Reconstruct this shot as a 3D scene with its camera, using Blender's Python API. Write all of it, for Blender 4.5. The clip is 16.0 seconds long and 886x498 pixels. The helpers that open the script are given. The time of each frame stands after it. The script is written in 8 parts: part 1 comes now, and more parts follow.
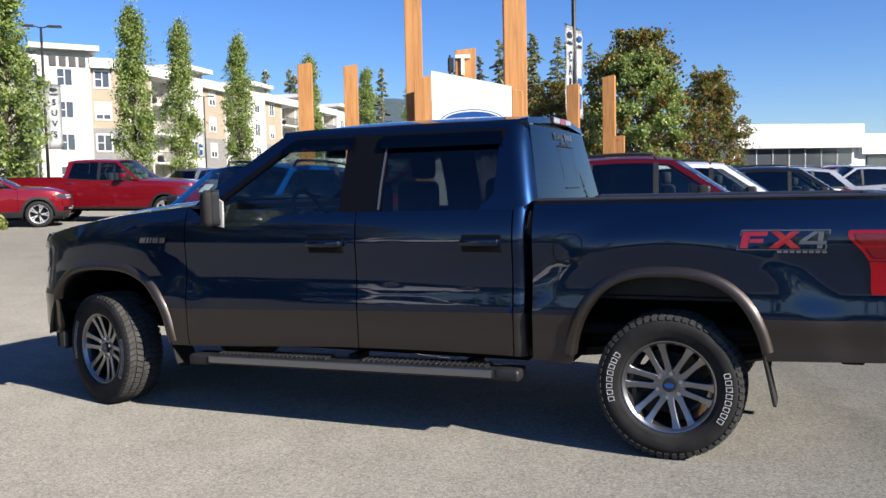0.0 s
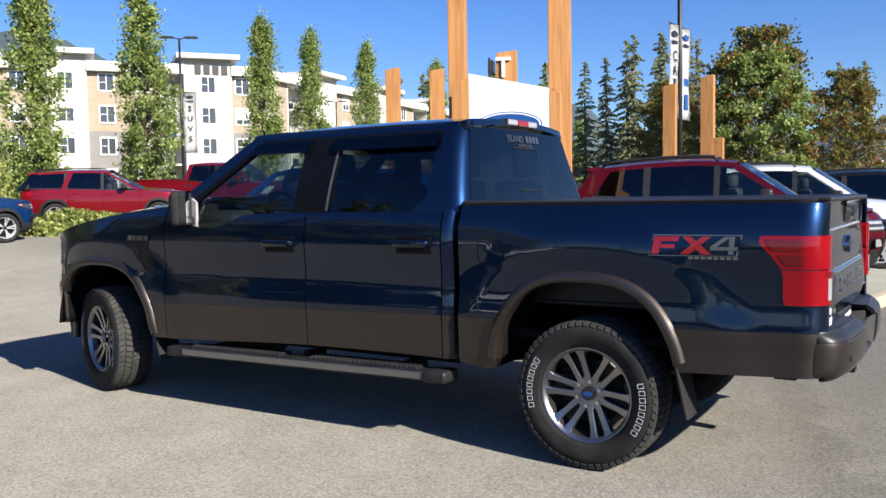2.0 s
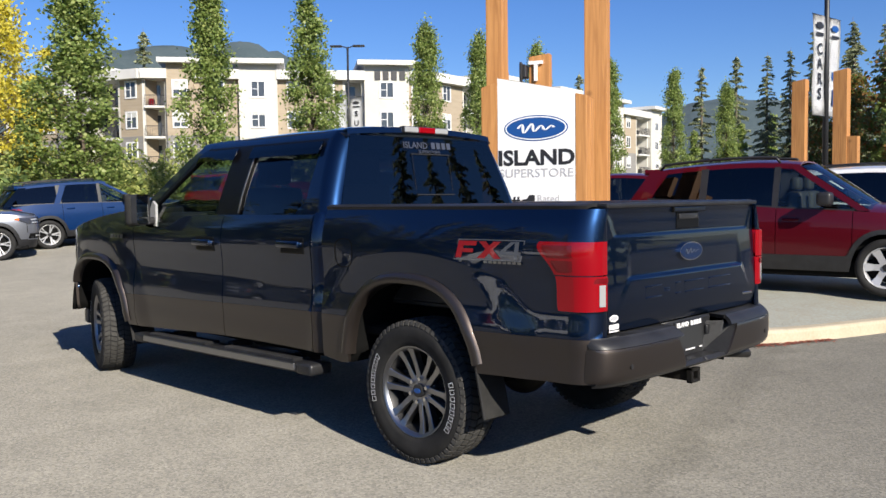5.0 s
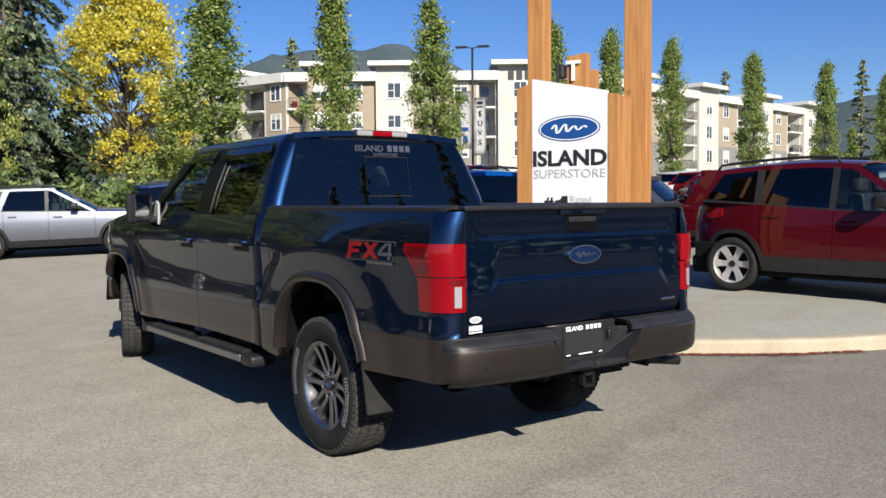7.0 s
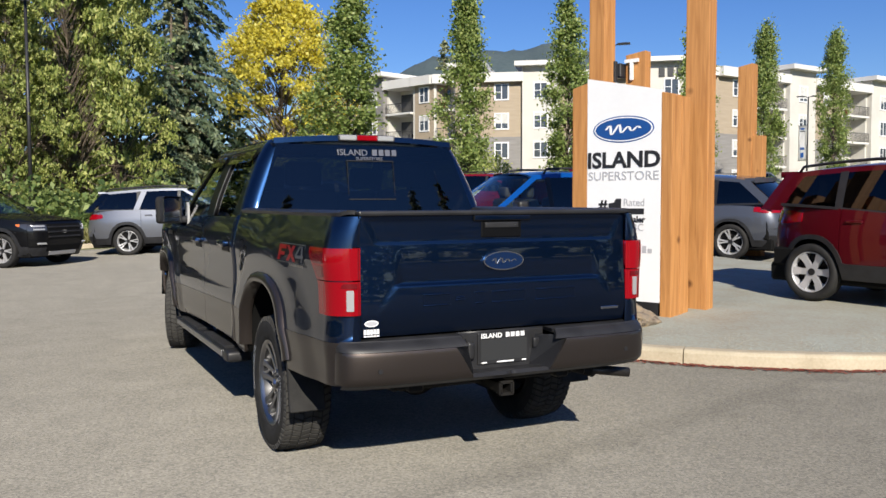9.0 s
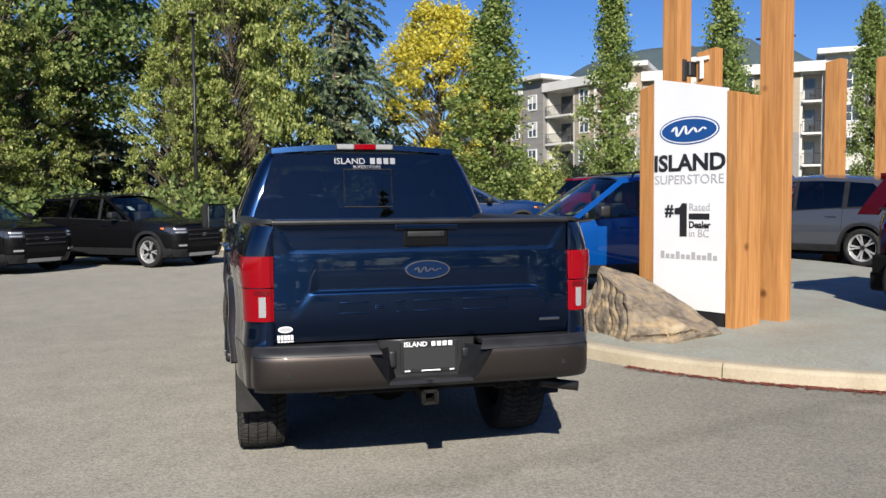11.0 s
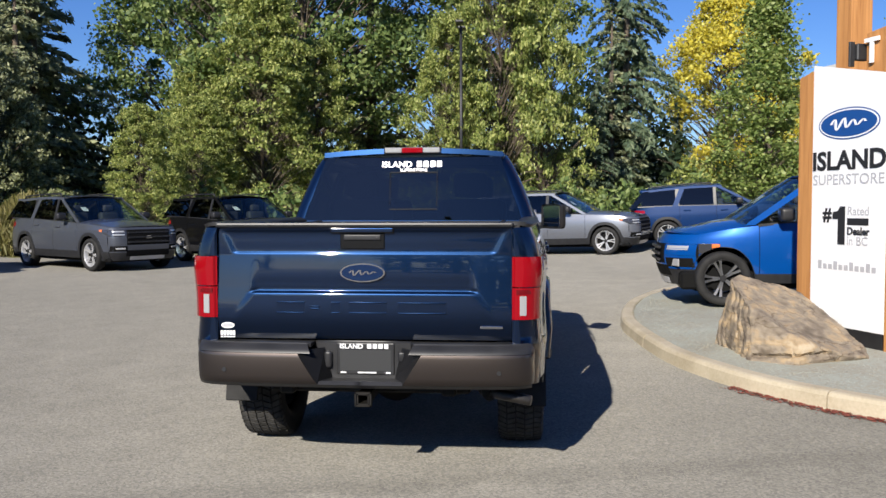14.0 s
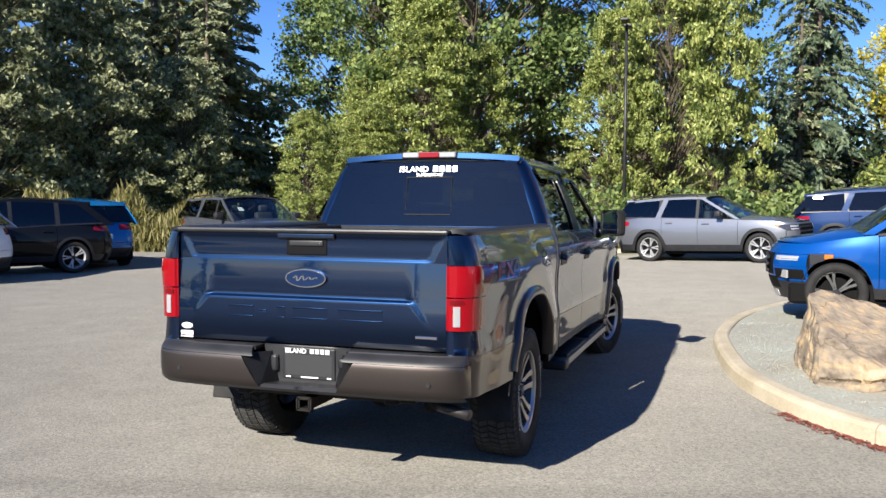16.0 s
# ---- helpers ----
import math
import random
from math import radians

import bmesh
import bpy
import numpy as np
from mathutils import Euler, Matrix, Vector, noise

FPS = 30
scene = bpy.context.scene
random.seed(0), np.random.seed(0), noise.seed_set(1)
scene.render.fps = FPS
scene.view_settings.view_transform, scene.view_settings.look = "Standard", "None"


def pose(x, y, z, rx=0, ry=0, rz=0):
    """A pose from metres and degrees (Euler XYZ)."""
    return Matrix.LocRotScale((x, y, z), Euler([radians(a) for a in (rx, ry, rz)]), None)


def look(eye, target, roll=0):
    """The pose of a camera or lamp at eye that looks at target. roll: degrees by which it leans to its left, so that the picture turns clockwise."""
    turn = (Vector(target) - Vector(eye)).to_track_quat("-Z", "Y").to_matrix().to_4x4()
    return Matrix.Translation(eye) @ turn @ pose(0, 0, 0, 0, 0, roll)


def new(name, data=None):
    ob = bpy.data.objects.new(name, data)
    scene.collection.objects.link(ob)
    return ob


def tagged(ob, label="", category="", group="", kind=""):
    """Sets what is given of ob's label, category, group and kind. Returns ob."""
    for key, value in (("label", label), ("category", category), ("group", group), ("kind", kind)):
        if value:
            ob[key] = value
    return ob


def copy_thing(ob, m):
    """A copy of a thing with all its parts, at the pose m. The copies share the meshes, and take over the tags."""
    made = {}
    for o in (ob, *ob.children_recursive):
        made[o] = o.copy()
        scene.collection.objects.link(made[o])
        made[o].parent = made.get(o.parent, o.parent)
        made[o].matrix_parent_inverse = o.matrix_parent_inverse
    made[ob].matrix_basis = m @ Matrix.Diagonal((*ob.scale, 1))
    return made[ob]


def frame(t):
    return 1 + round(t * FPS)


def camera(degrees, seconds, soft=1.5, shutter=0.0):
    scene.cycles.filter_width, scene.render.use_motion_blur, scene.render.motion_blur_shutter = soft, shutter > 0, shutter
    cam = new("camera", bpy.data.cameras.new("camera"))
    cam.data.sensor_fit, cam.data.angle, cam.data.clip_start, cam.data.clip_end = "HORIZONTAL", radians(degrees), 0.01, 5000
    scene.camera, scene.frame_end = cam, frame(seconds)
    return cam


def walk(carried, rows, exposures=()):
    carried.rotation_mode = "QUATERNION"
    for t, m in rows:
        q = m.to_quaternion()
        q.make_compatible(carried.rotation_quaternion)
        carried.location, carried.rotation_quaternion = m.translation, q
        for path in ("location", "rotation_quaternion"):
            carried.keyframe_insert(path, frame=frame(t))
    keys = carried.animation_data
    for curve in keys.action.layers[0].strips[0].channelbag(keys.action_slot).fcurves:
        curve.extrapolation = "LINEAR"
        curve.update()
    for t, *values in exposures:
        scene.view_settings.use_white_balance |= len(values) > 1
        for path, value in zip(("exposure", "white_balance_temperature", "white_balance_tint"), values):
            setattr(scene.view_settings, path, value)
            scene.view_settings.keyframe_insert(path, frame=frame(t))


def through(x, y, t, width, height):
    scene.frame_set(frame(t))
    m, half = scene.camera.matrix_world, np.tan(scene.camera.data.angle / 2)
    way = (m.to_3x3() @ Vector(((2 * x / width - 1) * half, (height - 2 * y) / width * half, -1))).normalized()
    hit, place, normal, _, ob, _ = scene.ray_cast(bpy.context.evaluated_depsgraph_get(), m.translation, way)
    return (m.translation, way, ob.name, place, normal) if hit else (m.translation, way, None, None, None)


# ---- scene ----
cam = camera(54.5, 16.0)
PATH = [
    (0, (0.662, -5.633, 1.493), (-0.108, -3.793, 1.355), -1.2),
    (0.5, (0.896, -5.492, 1.487), (0.072, -3.675, 1.35), -1.1),
    (1, (1.168, -5.386, 1.479), (0.273, -3.602, 1.35), -1.0),
    (1.5, (1.462, -5.275, 1.474), (0.485, -3.535, 1.347), -1.0),
    (2, (1.728, -5.122, 1.464), (0.676, -3.425, 1.339), -0.9),
    (2.5, (2.058, -5.021, 1.462), (0.942, -3.366, 1.341), -0.9),
    (3, (2.32, -4.888, 1.452), (1.151, -3.27, 1.33), -0.9),
    (5.5, (3.657, -3.943, 1.459), (2.2, -2.577, 1.344), -0.6),
    (6, (3.898, -3.724, 1.449), (2.384, -2.422, 1.334), -0.5),
    (6.5, (4.113, -3.476, 1.454), (2.546, -2.239, 1.338), -0.6),
    (7, (4.357, -3.234, 1.46), (2.74, -2.062, 1.345), -0.5),
    (7.5, (4.548, -2.978, 1.449), (2.88, -1.882, 1.336), -0.4),
    (8, (4.681, -2.716, 1.472), (2.965, -1.695, 1.356), -0.3),
    (8.5, (4.877, -2.456, 1.485), (3.118, -1.512, 1.372), -0.3),
    (9, (5.011, -2.183, 1.478), (3.209, -1.323, 1.365), -0.2),
    (11.5, (5.533, -0.694, 1.51), (3.572, -0.314, 1.406), -0.5),
    (12, (5.569, -0.389, 1.498), (3.589, -0.127, 1.394), -0.5),
    (12.5, (5.576, -0.084, 1.507), (3.584, 0.058, 1.403), -0.4),
    (13, (5.613, 0.256, 1.512), (3.616, 0.283, 1.411), -0.3),
    (13.5, (5.58, 0.559, 1.501), (3.585, 0.462, 1.399), -0.2),
    (14, (5.552, 0.864, 1.52), (3.564, 0.665, 1.417), -0.2),
    (14.5, (5.529, 1.193, 1.538), (3.556, 0.885, 1.438), -0.1),
    (15, (5.419, 1.492, 1.532), (3.467, 1.07, 1.429), 0.0),
    (15.5, (5.321, 1.777, 1.544), (3.391, 1.264, 1.439), 0.2),
    (16, (5.199, 2.087, 1.55), (3.301, 1.464, 1.45), 0.3),
]
walk(cam, [(t, look(eye, target, roll)) for t, eye, target, roll in PATH], [(0, 0.92, 6430, 10), (3, 0.90, 6530, 10), (5.5, 0.56, 6550, 9), (7, 0.48, 6530, 9), (9, 0.44, 6550, 9), (12.5, 0.46, 6350, 9), (14, 0.55, 6400, 10), (15, 0.78, 6400, 10), (16, 1.04, 6400, 10)])

# ---- light ----
# the sun stands behind the truck, low in the morning sky
SUN = Vector((1.71, -0.46, 1.0)).normalized()
world = bpy.data.worlds.new("sky")
scene.world = world
world.use_nodes = True
wn = world.node_tree.nodes
sky = wn.new("ShaderNodeTexSky")
sky.sky_type = "NISHITA"
sky.sun_disc = False
sky.sun_elevation = math.asin(SUN.z)
sky.sun_rotation = math.atan2(SUN.x, SUN.y)
sky.air_density, sky.dust_density, sky.ozone_density = 1.0, 0.1, 4.0
wn["Background"].inputs["Strength"].default_value = 0.056
rich = wn.new("ShaderNodeHueSaturation")
rich.inputs["Hue"].default_value, rich.inputs["Saturation"].default_value, rich.inputs["Value"].default_value = 0.508, 1.20, 1.18
world.node_tree.links.new(sky.outputs["Color"], rich.inputs["Color"])
clear = wn.new("ShaderNodeMix")
clear.data_type, clear.blend_type = "RGBA", "MULTIPLY"
clear.inputs[0].default_value, clear.inputs[7].default_value = 1.0, (0.90, 0.98, 1.22, 1)
world.node_tree.links.new(rich.outputs["Color"], clear.inputs[6])
world.node_tree.links.new(clear.outputs[2], wn["Background"].inputs["Color"])
sun_data = bpy.data.lights.new("sun", "SUN")
sun_data.energy, sun_data.angle, sun_data.color = 5.0, radians(0.53), (1.0, 0.93, 0.82)
sun = new("sun", sun_data)
sun.matrix_world = Matrix.Translation((0, 0, 60)) @ SUN.to_track_quat("Z", "Y").to_matrix().to_4x4()


# ---- materials ----
def nodes_of(name):
    m = bpy.data.materials.new(name)
    m.use_nodes = True
    return m, m.node_tree.nodes, m.node_tree.links, m.node_tree.nodes["Principled BSDF"]


def mottled(name, a, b, scale, rough=0.8, bump=0.0, bump_scale=None, metal=0.0, coat=0.0, fine=0.25, spec=0.5, per_object=0.0, stretch=None):
    """A surface whose colour wanders between a and b at two scales, with fine relief."""
    m, n, l, p = nodes_of(name)
    co = n.new("ShaderNodeTexCoord")
    src = co.outputs["Object"]
    if stretch:
        mp = n.new("ShaderNodeMapping")
        mp.inputs["Scale"].default_value = stretch
        l.new(src, mp.inputs["Vector"])
        src = mp.outputs["Vector"]
    big, small = n.new("ShaderNodeTexNoise"), n.new("ShaderNodeTexNoise")
    big.inputs["Scale"].default_value, big.inputs["Detail"].default_value = scale, 4
    small.inputs["Scale"].default_value, small.inputs["Detail"].default_value = scale * 14, 3
    l.new(src, big.inputs["Vector"])
    l.new(src, small.inputs["Vector"])
    mix = n.new("ShaderNodeMix")
    mix.data_type = "FLOAT"
    mix.inputs[0].default_value = fine
    l.new(big.outputs["Fac"], mix.inputs[2])
    l.new(small.outputs["Fac"], mix.inputs[3])
    ramp = n.new("ShaderNodeValToRGB")
    ramp.color_ramp.elements[0].position, ramp.color_ramp.elements[1].position = 0.32, 0.68
    ramp.color_ramp.elements[0].color, ramp.color_ramp.elements[1].color = (*a, 1), (*b, 1)
    fac = mix.outputs[0]
    if per_object:
        info, add = n.new("ShaderNodeObjectInfo"), n.new("ShaderNodeMath")
        add.operation = "MULTIPLY_ADD"
        l.new(info.outputs["Random"], add.inputs[0])
        add.inputs[1].default_value = per_object
        l.new(fac, add.inputs[2])
        fac = add.outputs[0]
    l.new(fac, ramp.inputs["Fac"])
    l.new(ramp.outputs["Color"], p.inputs["Base Color"])
    p.inputs["Roughness"].default_value, p.inputs["Metallic"].default_value = rough, metal
    p.inputs["Coat Weight"].default_value, p.inputs["Coat Roughness"].default_value = coat, 0.03
    p.inputs["Specular IOR Level"].default_value = spec
    if bump:
        t, bm_ = n.new("ShaderNodeTexNoise"), n.new("ShaderNodeBump")
        t.inputs["Scale"].default_value, t.inputs["Detail"].default_value = bump_scale or scale * 20, 4
        bm_.inputs["Strength"].default_value, bm_.inputs["Distance"].default_value = min(1.0, bump * 40), bump
        l.new(src, t.inputs["Vector"])
        l.new(t.outputs["Fac"], bm_.inputs["Height"])
        l.new(bm_.outputs["Normal"], p.inputs["Normal"])
    return m


def plain(name, c, rough=0.5, metal=0.0, coat=0.0, spec=0.5, emit=0.0):
    m, n, l, p = nodes_of(name)
    p.inputs["Base Color"].default_value = (*c, 1)
    p.inputs["Roughness"].default_value, p.inputs["Metallic"].default_value = rough, metal
    p.inputs["Coat Weight"].default_value, p.inputs["Coat Roughness"].default_value = coat, 0.02
    p.inputs["Specular IOR Level"].default_value = spec
    return m


def car_paint(name, c, metal=0.55, rough=0.32, coat=1.0, ior=1.5):
    """Metallic flake under clear coat, with a very faint film of dust."""
    m, n, l, p = nodes_of(name)
    co, fl, du = n.new("ShaderNodeTexCoord"), n.new("ShaderNodeTexNoise"), n.new("ShaderNodeTexNoise")
    fl.inputs["Scale"].default_value, du.inputs["Scale"].default_value = 900, 3.0
    du.inputs["Detail"].default_value = 5
    l.new(co.outputs["Object"], fl.inputs["Vector"])
    l.new(co.outputs["Object"], du.inputs["Vector"])
    ramp = n.new("ShaderNodeValToRGB")
    ramp.color_ramp.elements[0].color = (*[v * 0.75 for v in c], 1)
    ramp.color_ramp.elements[1].color = (*[min(1, v * 1.3) for v in c], 1)
    l.new(fl.outputs["Fac"], ramp.inputs["Fac"])
    l.new(ramp.outputs["Color"], p.inputs["Base Color"])
    rr = n.new("ShaderNodeMapRange")
    rr.inputs["To Min"].default_value, rr.inputs["To Max"].default_value = 0.01, 0.04
    l.new(du.outputs["Fac"], rr.inputs["Value"])
    l.new(rr.outputs["Result"], p.inputs["Coat Roughness"])
    p.inputs["Metallic"].default_value, p.inputs["Roughness"].default_value = metal, rough
    p.inputs["Specular IOR Level"].default_value = 0.12
    p.inputs["Coat Weight"].default_value, p.inputs["Coat IOR"].default_value = coat, ior
    return m


def tinted(name, c, gloss_rough=0.0, film=0.065):
    """A pane: tinted light passes straight through, and Fresnel gloss lies on it."""
    m, n, l, p = nodes_of(name)
    n.remove(p)
    tr, gl, mx = n.new("ShaderNodeBsdfTransparent"), n.new("ShaderNodeBsdfGlossy"), n.new("ShaderNodeMixShader")
    lw, pw, ma = n.new("ShaderNodeLayerWeight"), n.new("ShaderNodeMath"), n.new("ShaderNodeMath")
    lw.inputs["Blend"].default_value = 0.5
    pw.operation, ma.operation = "POWER", "MULTIPLY_ADD"
    pw.inputs[1].default_value, ma.inputs[1].default_value, ma.inputs[2].default_value = 4.5, 0.995 - film, film
    l.new(lw.outputs["Facing"], pw.inputs[0])
    l.new(pw.outputs[0], ma.inputs[0])
    tr.inputs["Color"].default_value = (*c, 1)
    gl.inputs["Roughness"].default_value = gloss_rough
    l.new(ma.outputs[0], mx.inputs["Fac"])
    l.new(tr.outputs["BSDF"], mx.inputs[1])
    l.new(gl.outputs["BSDF"], mx.inputs[2])
    l.new(mx.outputs["Shader"], n["Material Output"].inputs["Surface"])
    return m


def wood_mat(name, a, b, axis=(14, 14, 0.8)):
    """Stained timber with grain along z, knots and drying cracks."""
    m, n, l, p = nodes_of(name)
    co, mp = n.new("ShaderNodeTexCoord"), n.new("ShaderNodeMapping")
    mp.inputs["Scale"].default_value = axis
    l.new(co.outputs["Object"], mp.inputs["Vector"])
    w, kn = n.new("ShaderNodeTexNoise"), n.new("ShaderNodeTexVoronoi")
    w.inputs["Scale"].default_value, w.inputs["Detail"].default_value, w.inputs["Distortion"].default_value = 1.6, 6, 0.8
    l.new(mp.outputs["Vector"], w.inputs["Vector"])
    kn.inputs["Scale"].default_value = 1.7
    l.new(co.outputs["Object"], kn.inputs["Vector"])
    kr = n.new("ShaderNodeValToRGB")
    kr.color_ramp.elements[0].position, kr.color_ramp.elements[1].position = 0.03, 0.1
    kr.color_ramp.elements[0].color = (0.35, 0.3, 0.28, 1)
    kr.color_ramp.elements[1].color = (1, 1, 1, 1)
    l.new(kn.outputs["Distance"], kr.inputs["Fac"])
    ramp = n.new("ShaderNodeValToRGB")
    ramp.color_ramp.elements[0].position, ramp.color_ramp.elements[1].position = 0.3, 0.72
    ramp.color_ramp.elements[0].color, ramp.color_ramp.elements[1].color = (*a, 1), (*b, 1)
    l.new(w.outputs["Fac"], ramp.inputs["Fac"])
    mul = n.new("ShaderNodeMix")
    mul.data_type, mul.blend_type = "RGBA", "MULTIPLY"
    mul.inputs[0].default_value = 1
    l.new(ramp.outputs["Color"], mul.inputs[6])
    l.new(kr.outputs["Color"], mul.inputs[7])
    l.new(mul.outputs[2], p.inputs["Base Color"])
    p.inputs["Roughness"].default_value = 0.62
    bp = n.new("ShaderNodeBump")
    bp.inputs["Strength"].default_value, bp.inputs["Distance"].default_value = 0.5, 0.004
    l.new(w.outputs["Fac"], bp.inputs["Height"])
    l.new(bp.outputs["Normal"], p.inputs["Normal"])
    return m


def asphalt_mat(name):
    """Sun-bleached asphalt: fine chippings, broad paler drives, dark patches and hairline wear."""
    m, n, l, p = nodes_of(name)
    co = n.new("ShaderNodeTexCoord")
    chip, broad, mid, stain = n.new("ShaderNodeTexVoronoi"), n.new("ShaderNodeTexNoise"), n.new("ShaderNodeTexNoise"), n.new("ShaderNodeTexNoise")
    chip.inputs["Scale"].default_value = 85
    broad.inputs["Scale"].default_value, broad.inputs["Detail"].default_value = 0.22, 3
    mid.inputs["Scale"].default_value, mid.inputs["Detail"].default_value = 2.3, 6
    stain.inputs["Scale"].default_value, stain.inputs["Detail"].default_value = 30, 3
    for t in (chip, broad, mid, stain):
        l.new(co.outputs["Object"], t.inputs["Vector"])
    base = n.new("ShaderNodeValToRGB")
    base.color_ramp.elements[0].position, base.color_ramp.elements[1].position = 0.25, 0.75
    base.color_ramp.elements[0].color, base.color_ramp.elements[1].color = (0.150, 0.143, 0.127, 1), (0.226, 0.215, 0.190, 1)
    add = n.new("ShaderNodeMix")
    add.data_type = "FLOAT"
    add.inputs[0].default_value = 0.55
    l.new(broad.outputs["Fac"], add.inputs[2])
    l.new(mid.outputs["Fac"], add.inputs[3])
    l.new(add.outputs[0], base.inputs["Fac"])
    cr = n.new("ShaderNodeValToRGB")
    cr.color_ramp.elements[0].position, cr.color_ramp.elements[1].position = 0.0, 1.0
    cr.color_ramp.elements[0].color, cr.color_ramp.elements[1].color = (0.60, 0.60, 0.61, 1), (1.32, 1.31, 1.26, 1)
    l.new(chip.outputs["Color"], cr.inputs["Fac"])
    mul = n.new("ShaderNodeMix")
    mul.data_type, mul.blend_type = "RGBA", "MULTIPLY"
    mul.inputs[0].default_value = 1
    l.new(base.outputs["Color"], mul.inputs[6])
    l.new(cr.outputs["Color"], mul.inputs[7])
    # a dark tyre track across the drive, and a darker stretch beside the island
    sep = n.new("ShaderNodeSeparateXYZ")
    l.new(co.outputs["Object"], sep.inputs[0])

    def maths(op, a, b):
        nd = n.new("ShaderNodeMath")
        nd.operation = op
        for k, v in enumerate((a, b)):
            if isinstance(v, (int, float)):
                nd.inputs[k].default_value = v
            else:
                l.new(v, nd.inputs[k])
        return nd.outputs[0]

    def ramped(v, a, b, lo, hi):
        nd = n.new("ShaderNodeMapRange")
        nd.interpolation_type = "SMOOTHSTEP"
        for k, w in zip(("From Min", "From Max", "To Min", "To Max"), (a, b, lo, hi)):
            nd.inputs[k].default_value = w
        l.new(v, nd.inputs["Value"])
        return nd.outputs["Result"]

    wob = maths("MULTIPLY", maths("SUBTRACT", mid.outputs["Fac"], 0.5), 0.55)
    across = maths("ADD", maths("ADD", sep.outputs[0], maths("MULTIPLY", sep.outputs[1], 0.28)), wob)
    track = ramped(maths("ABSOLUTE", maths("SUBTRACT", across, 1.05), 0), 0.04, 0.24, 0.86, 1.0)
    track = maths("MAXIMUM", track, ramped(maths("ABSOLUTE", maths("SUBTRACT", sep.outputs[1], 1.5), 0), 1.8, 4.2, 0.0, 1.0))
    along = maths("ADD", maths("ADD", sep.outputs[1], maths("MULTIPLY", sep.outputs[0], 0.3)), maths("MULTIPLY", wob, 3))
    kerbside = maths("MAXIMUM", ramped(along, 0.8, 3.0, 1.0, 0.80), ramped(along, 7.0, 11.0, 0.80, 1.0))
    shade = n.new("ShaderNodeMix")
    shade.data_type, shade.blend_type = "RGBA", "MULTIPLY"
    shade.inputs[0].default_value = 1
    l.new(mul.outputs[2], shade.inputs[6])
    l.new(maths("MULTIPLY", track, kerbside), shade.inputs[7])
    l.new(shade.outputs[2], p.inputs["Base Color"])
    p.inputs["Roughness"].default_value, p.inputs["Diffuse Roughness"].default_value = 0.9, 1.0
    p.inputs["Specular IOR Level"].default_value = 0.15
    bp = n.new("ShaderNodeBump")
    bp.inputs["Strength"].default_value, bp.inputs["Distance"].default_value = 0.45, 0.004
    l.new(chip.outputs["Distance"], bp.inputs["Height"])
    l.new(bp.outputs["Normal"], p.inputs["Normal"])
    return m


def leaf_mat(name, a, b, c, through=0.35):
    """Leaves: colour differs from leaf to leaf, and some light comes through them."""
    m, n, l, p = nodes_of(name)
    geo, ramp = n.new("ShaderNodeNewGeometry"), n.new("ShaderNodeValToRGB")
    ramp.color_ramp.elements[0].color, ramp.color_ramp.elements[1].color = (*a, 1), (*c, 1)
    e = ramp.color_ramp.elements.new(0.5)
    e.color = (*b, 1)
    l.new(geo.outputs["Random Per Island"], ramp.inputs["Fac"])
    l.new(ramp.outputs["Color"], p.inputs["Base Color"])
    p.inputs["Roughness"].default_value, p.inputs["Specular IOR Level"].default_value = 0.5, 0.35
    tl, mx = n.new("ShaderNodeBsdfTranslucent"), n.new("ShaderNodeMixShader")
    l.new(ramp.outputs["Color"], tl.inputs["Color"])
    mx.inputs["Fac"].default_value = through
    l.new(p.outputs["BSDF"], mx.inputs[1])
    l.new(tl.outputs["BSDF"], mx.inputs[2])
    l.new(mx.outputs["Shader"], n["Material Output"].inputs["Surface"])
    return m


ASPHALT = asphalt_mat("asphalt")
GRAVEL = mottled("blue-grey gravel", (0.30, 0.27, 0.205), (0.37, 0.395, 0.345), 2.2, 0.9, 0.008, 110, fine=0.6)
CONCRETE = mottled("kerb concrete", (0.38, 0.32, 0.22), (0.54, 0.47, 0.345), 3, 0.85, 0.004, 70, fine=0.35)
MULCH = mottled("red bark", (0.17, 0.035, 0.025), (0.36, 0.10, 0.06), 40, 0.95, 0.01)
GRASS = mottled("dry grass ground", (0.10, 0.12, 0.04), (0.24, 0.22, 0.10), 0.6, 0.95, 0.02, 30)
WOOD = wood_mat("stained fir", (0.36, 0.155, 0.045), (0.56, 0.27, 0.09))
PANEL = mottled("white sign panel", (0.78, 0.78, 0.78), (0.84, 0.84, 0.84), 1.5, 0.4)
INK = plain("black vinyl", (0.02, 0.02, 0.022), 0.45)
INK_GREY = plain("grey vinyl", (0.42, 0.42, 0.44), 0.45)
BADGE_BLUE = plain("badge enamel", (0.006, 0.022, 0.075), 0.2, 0.3, 0.5)
LOGO_BLUE = plain("logo blue", (0.012, 0.07, 0.26), 0.3)
WHITE_VINYL = plain("white vinyl", (0.82, 0.82, 0.82), 0.4)
BLACK_METAL = mottled("black pole paint", (0.015, 0.015, 0.017), (0.03, 0.03, 0.032), 4, 0.45)
GLASS_DARK = tinted("privacy glass", (0.03, 0.033, 0.036))
GLASS_CLEAR = tinted("clear car glass", (0.62, 0.70, 0.68))
BLACK_PLASTIC = mottled("black textured plastic", (0.014, 0.014, 0.015), (0.026, 0.026, 0.028), 8, 0.42, 0.0008, 300, spec=0.4)
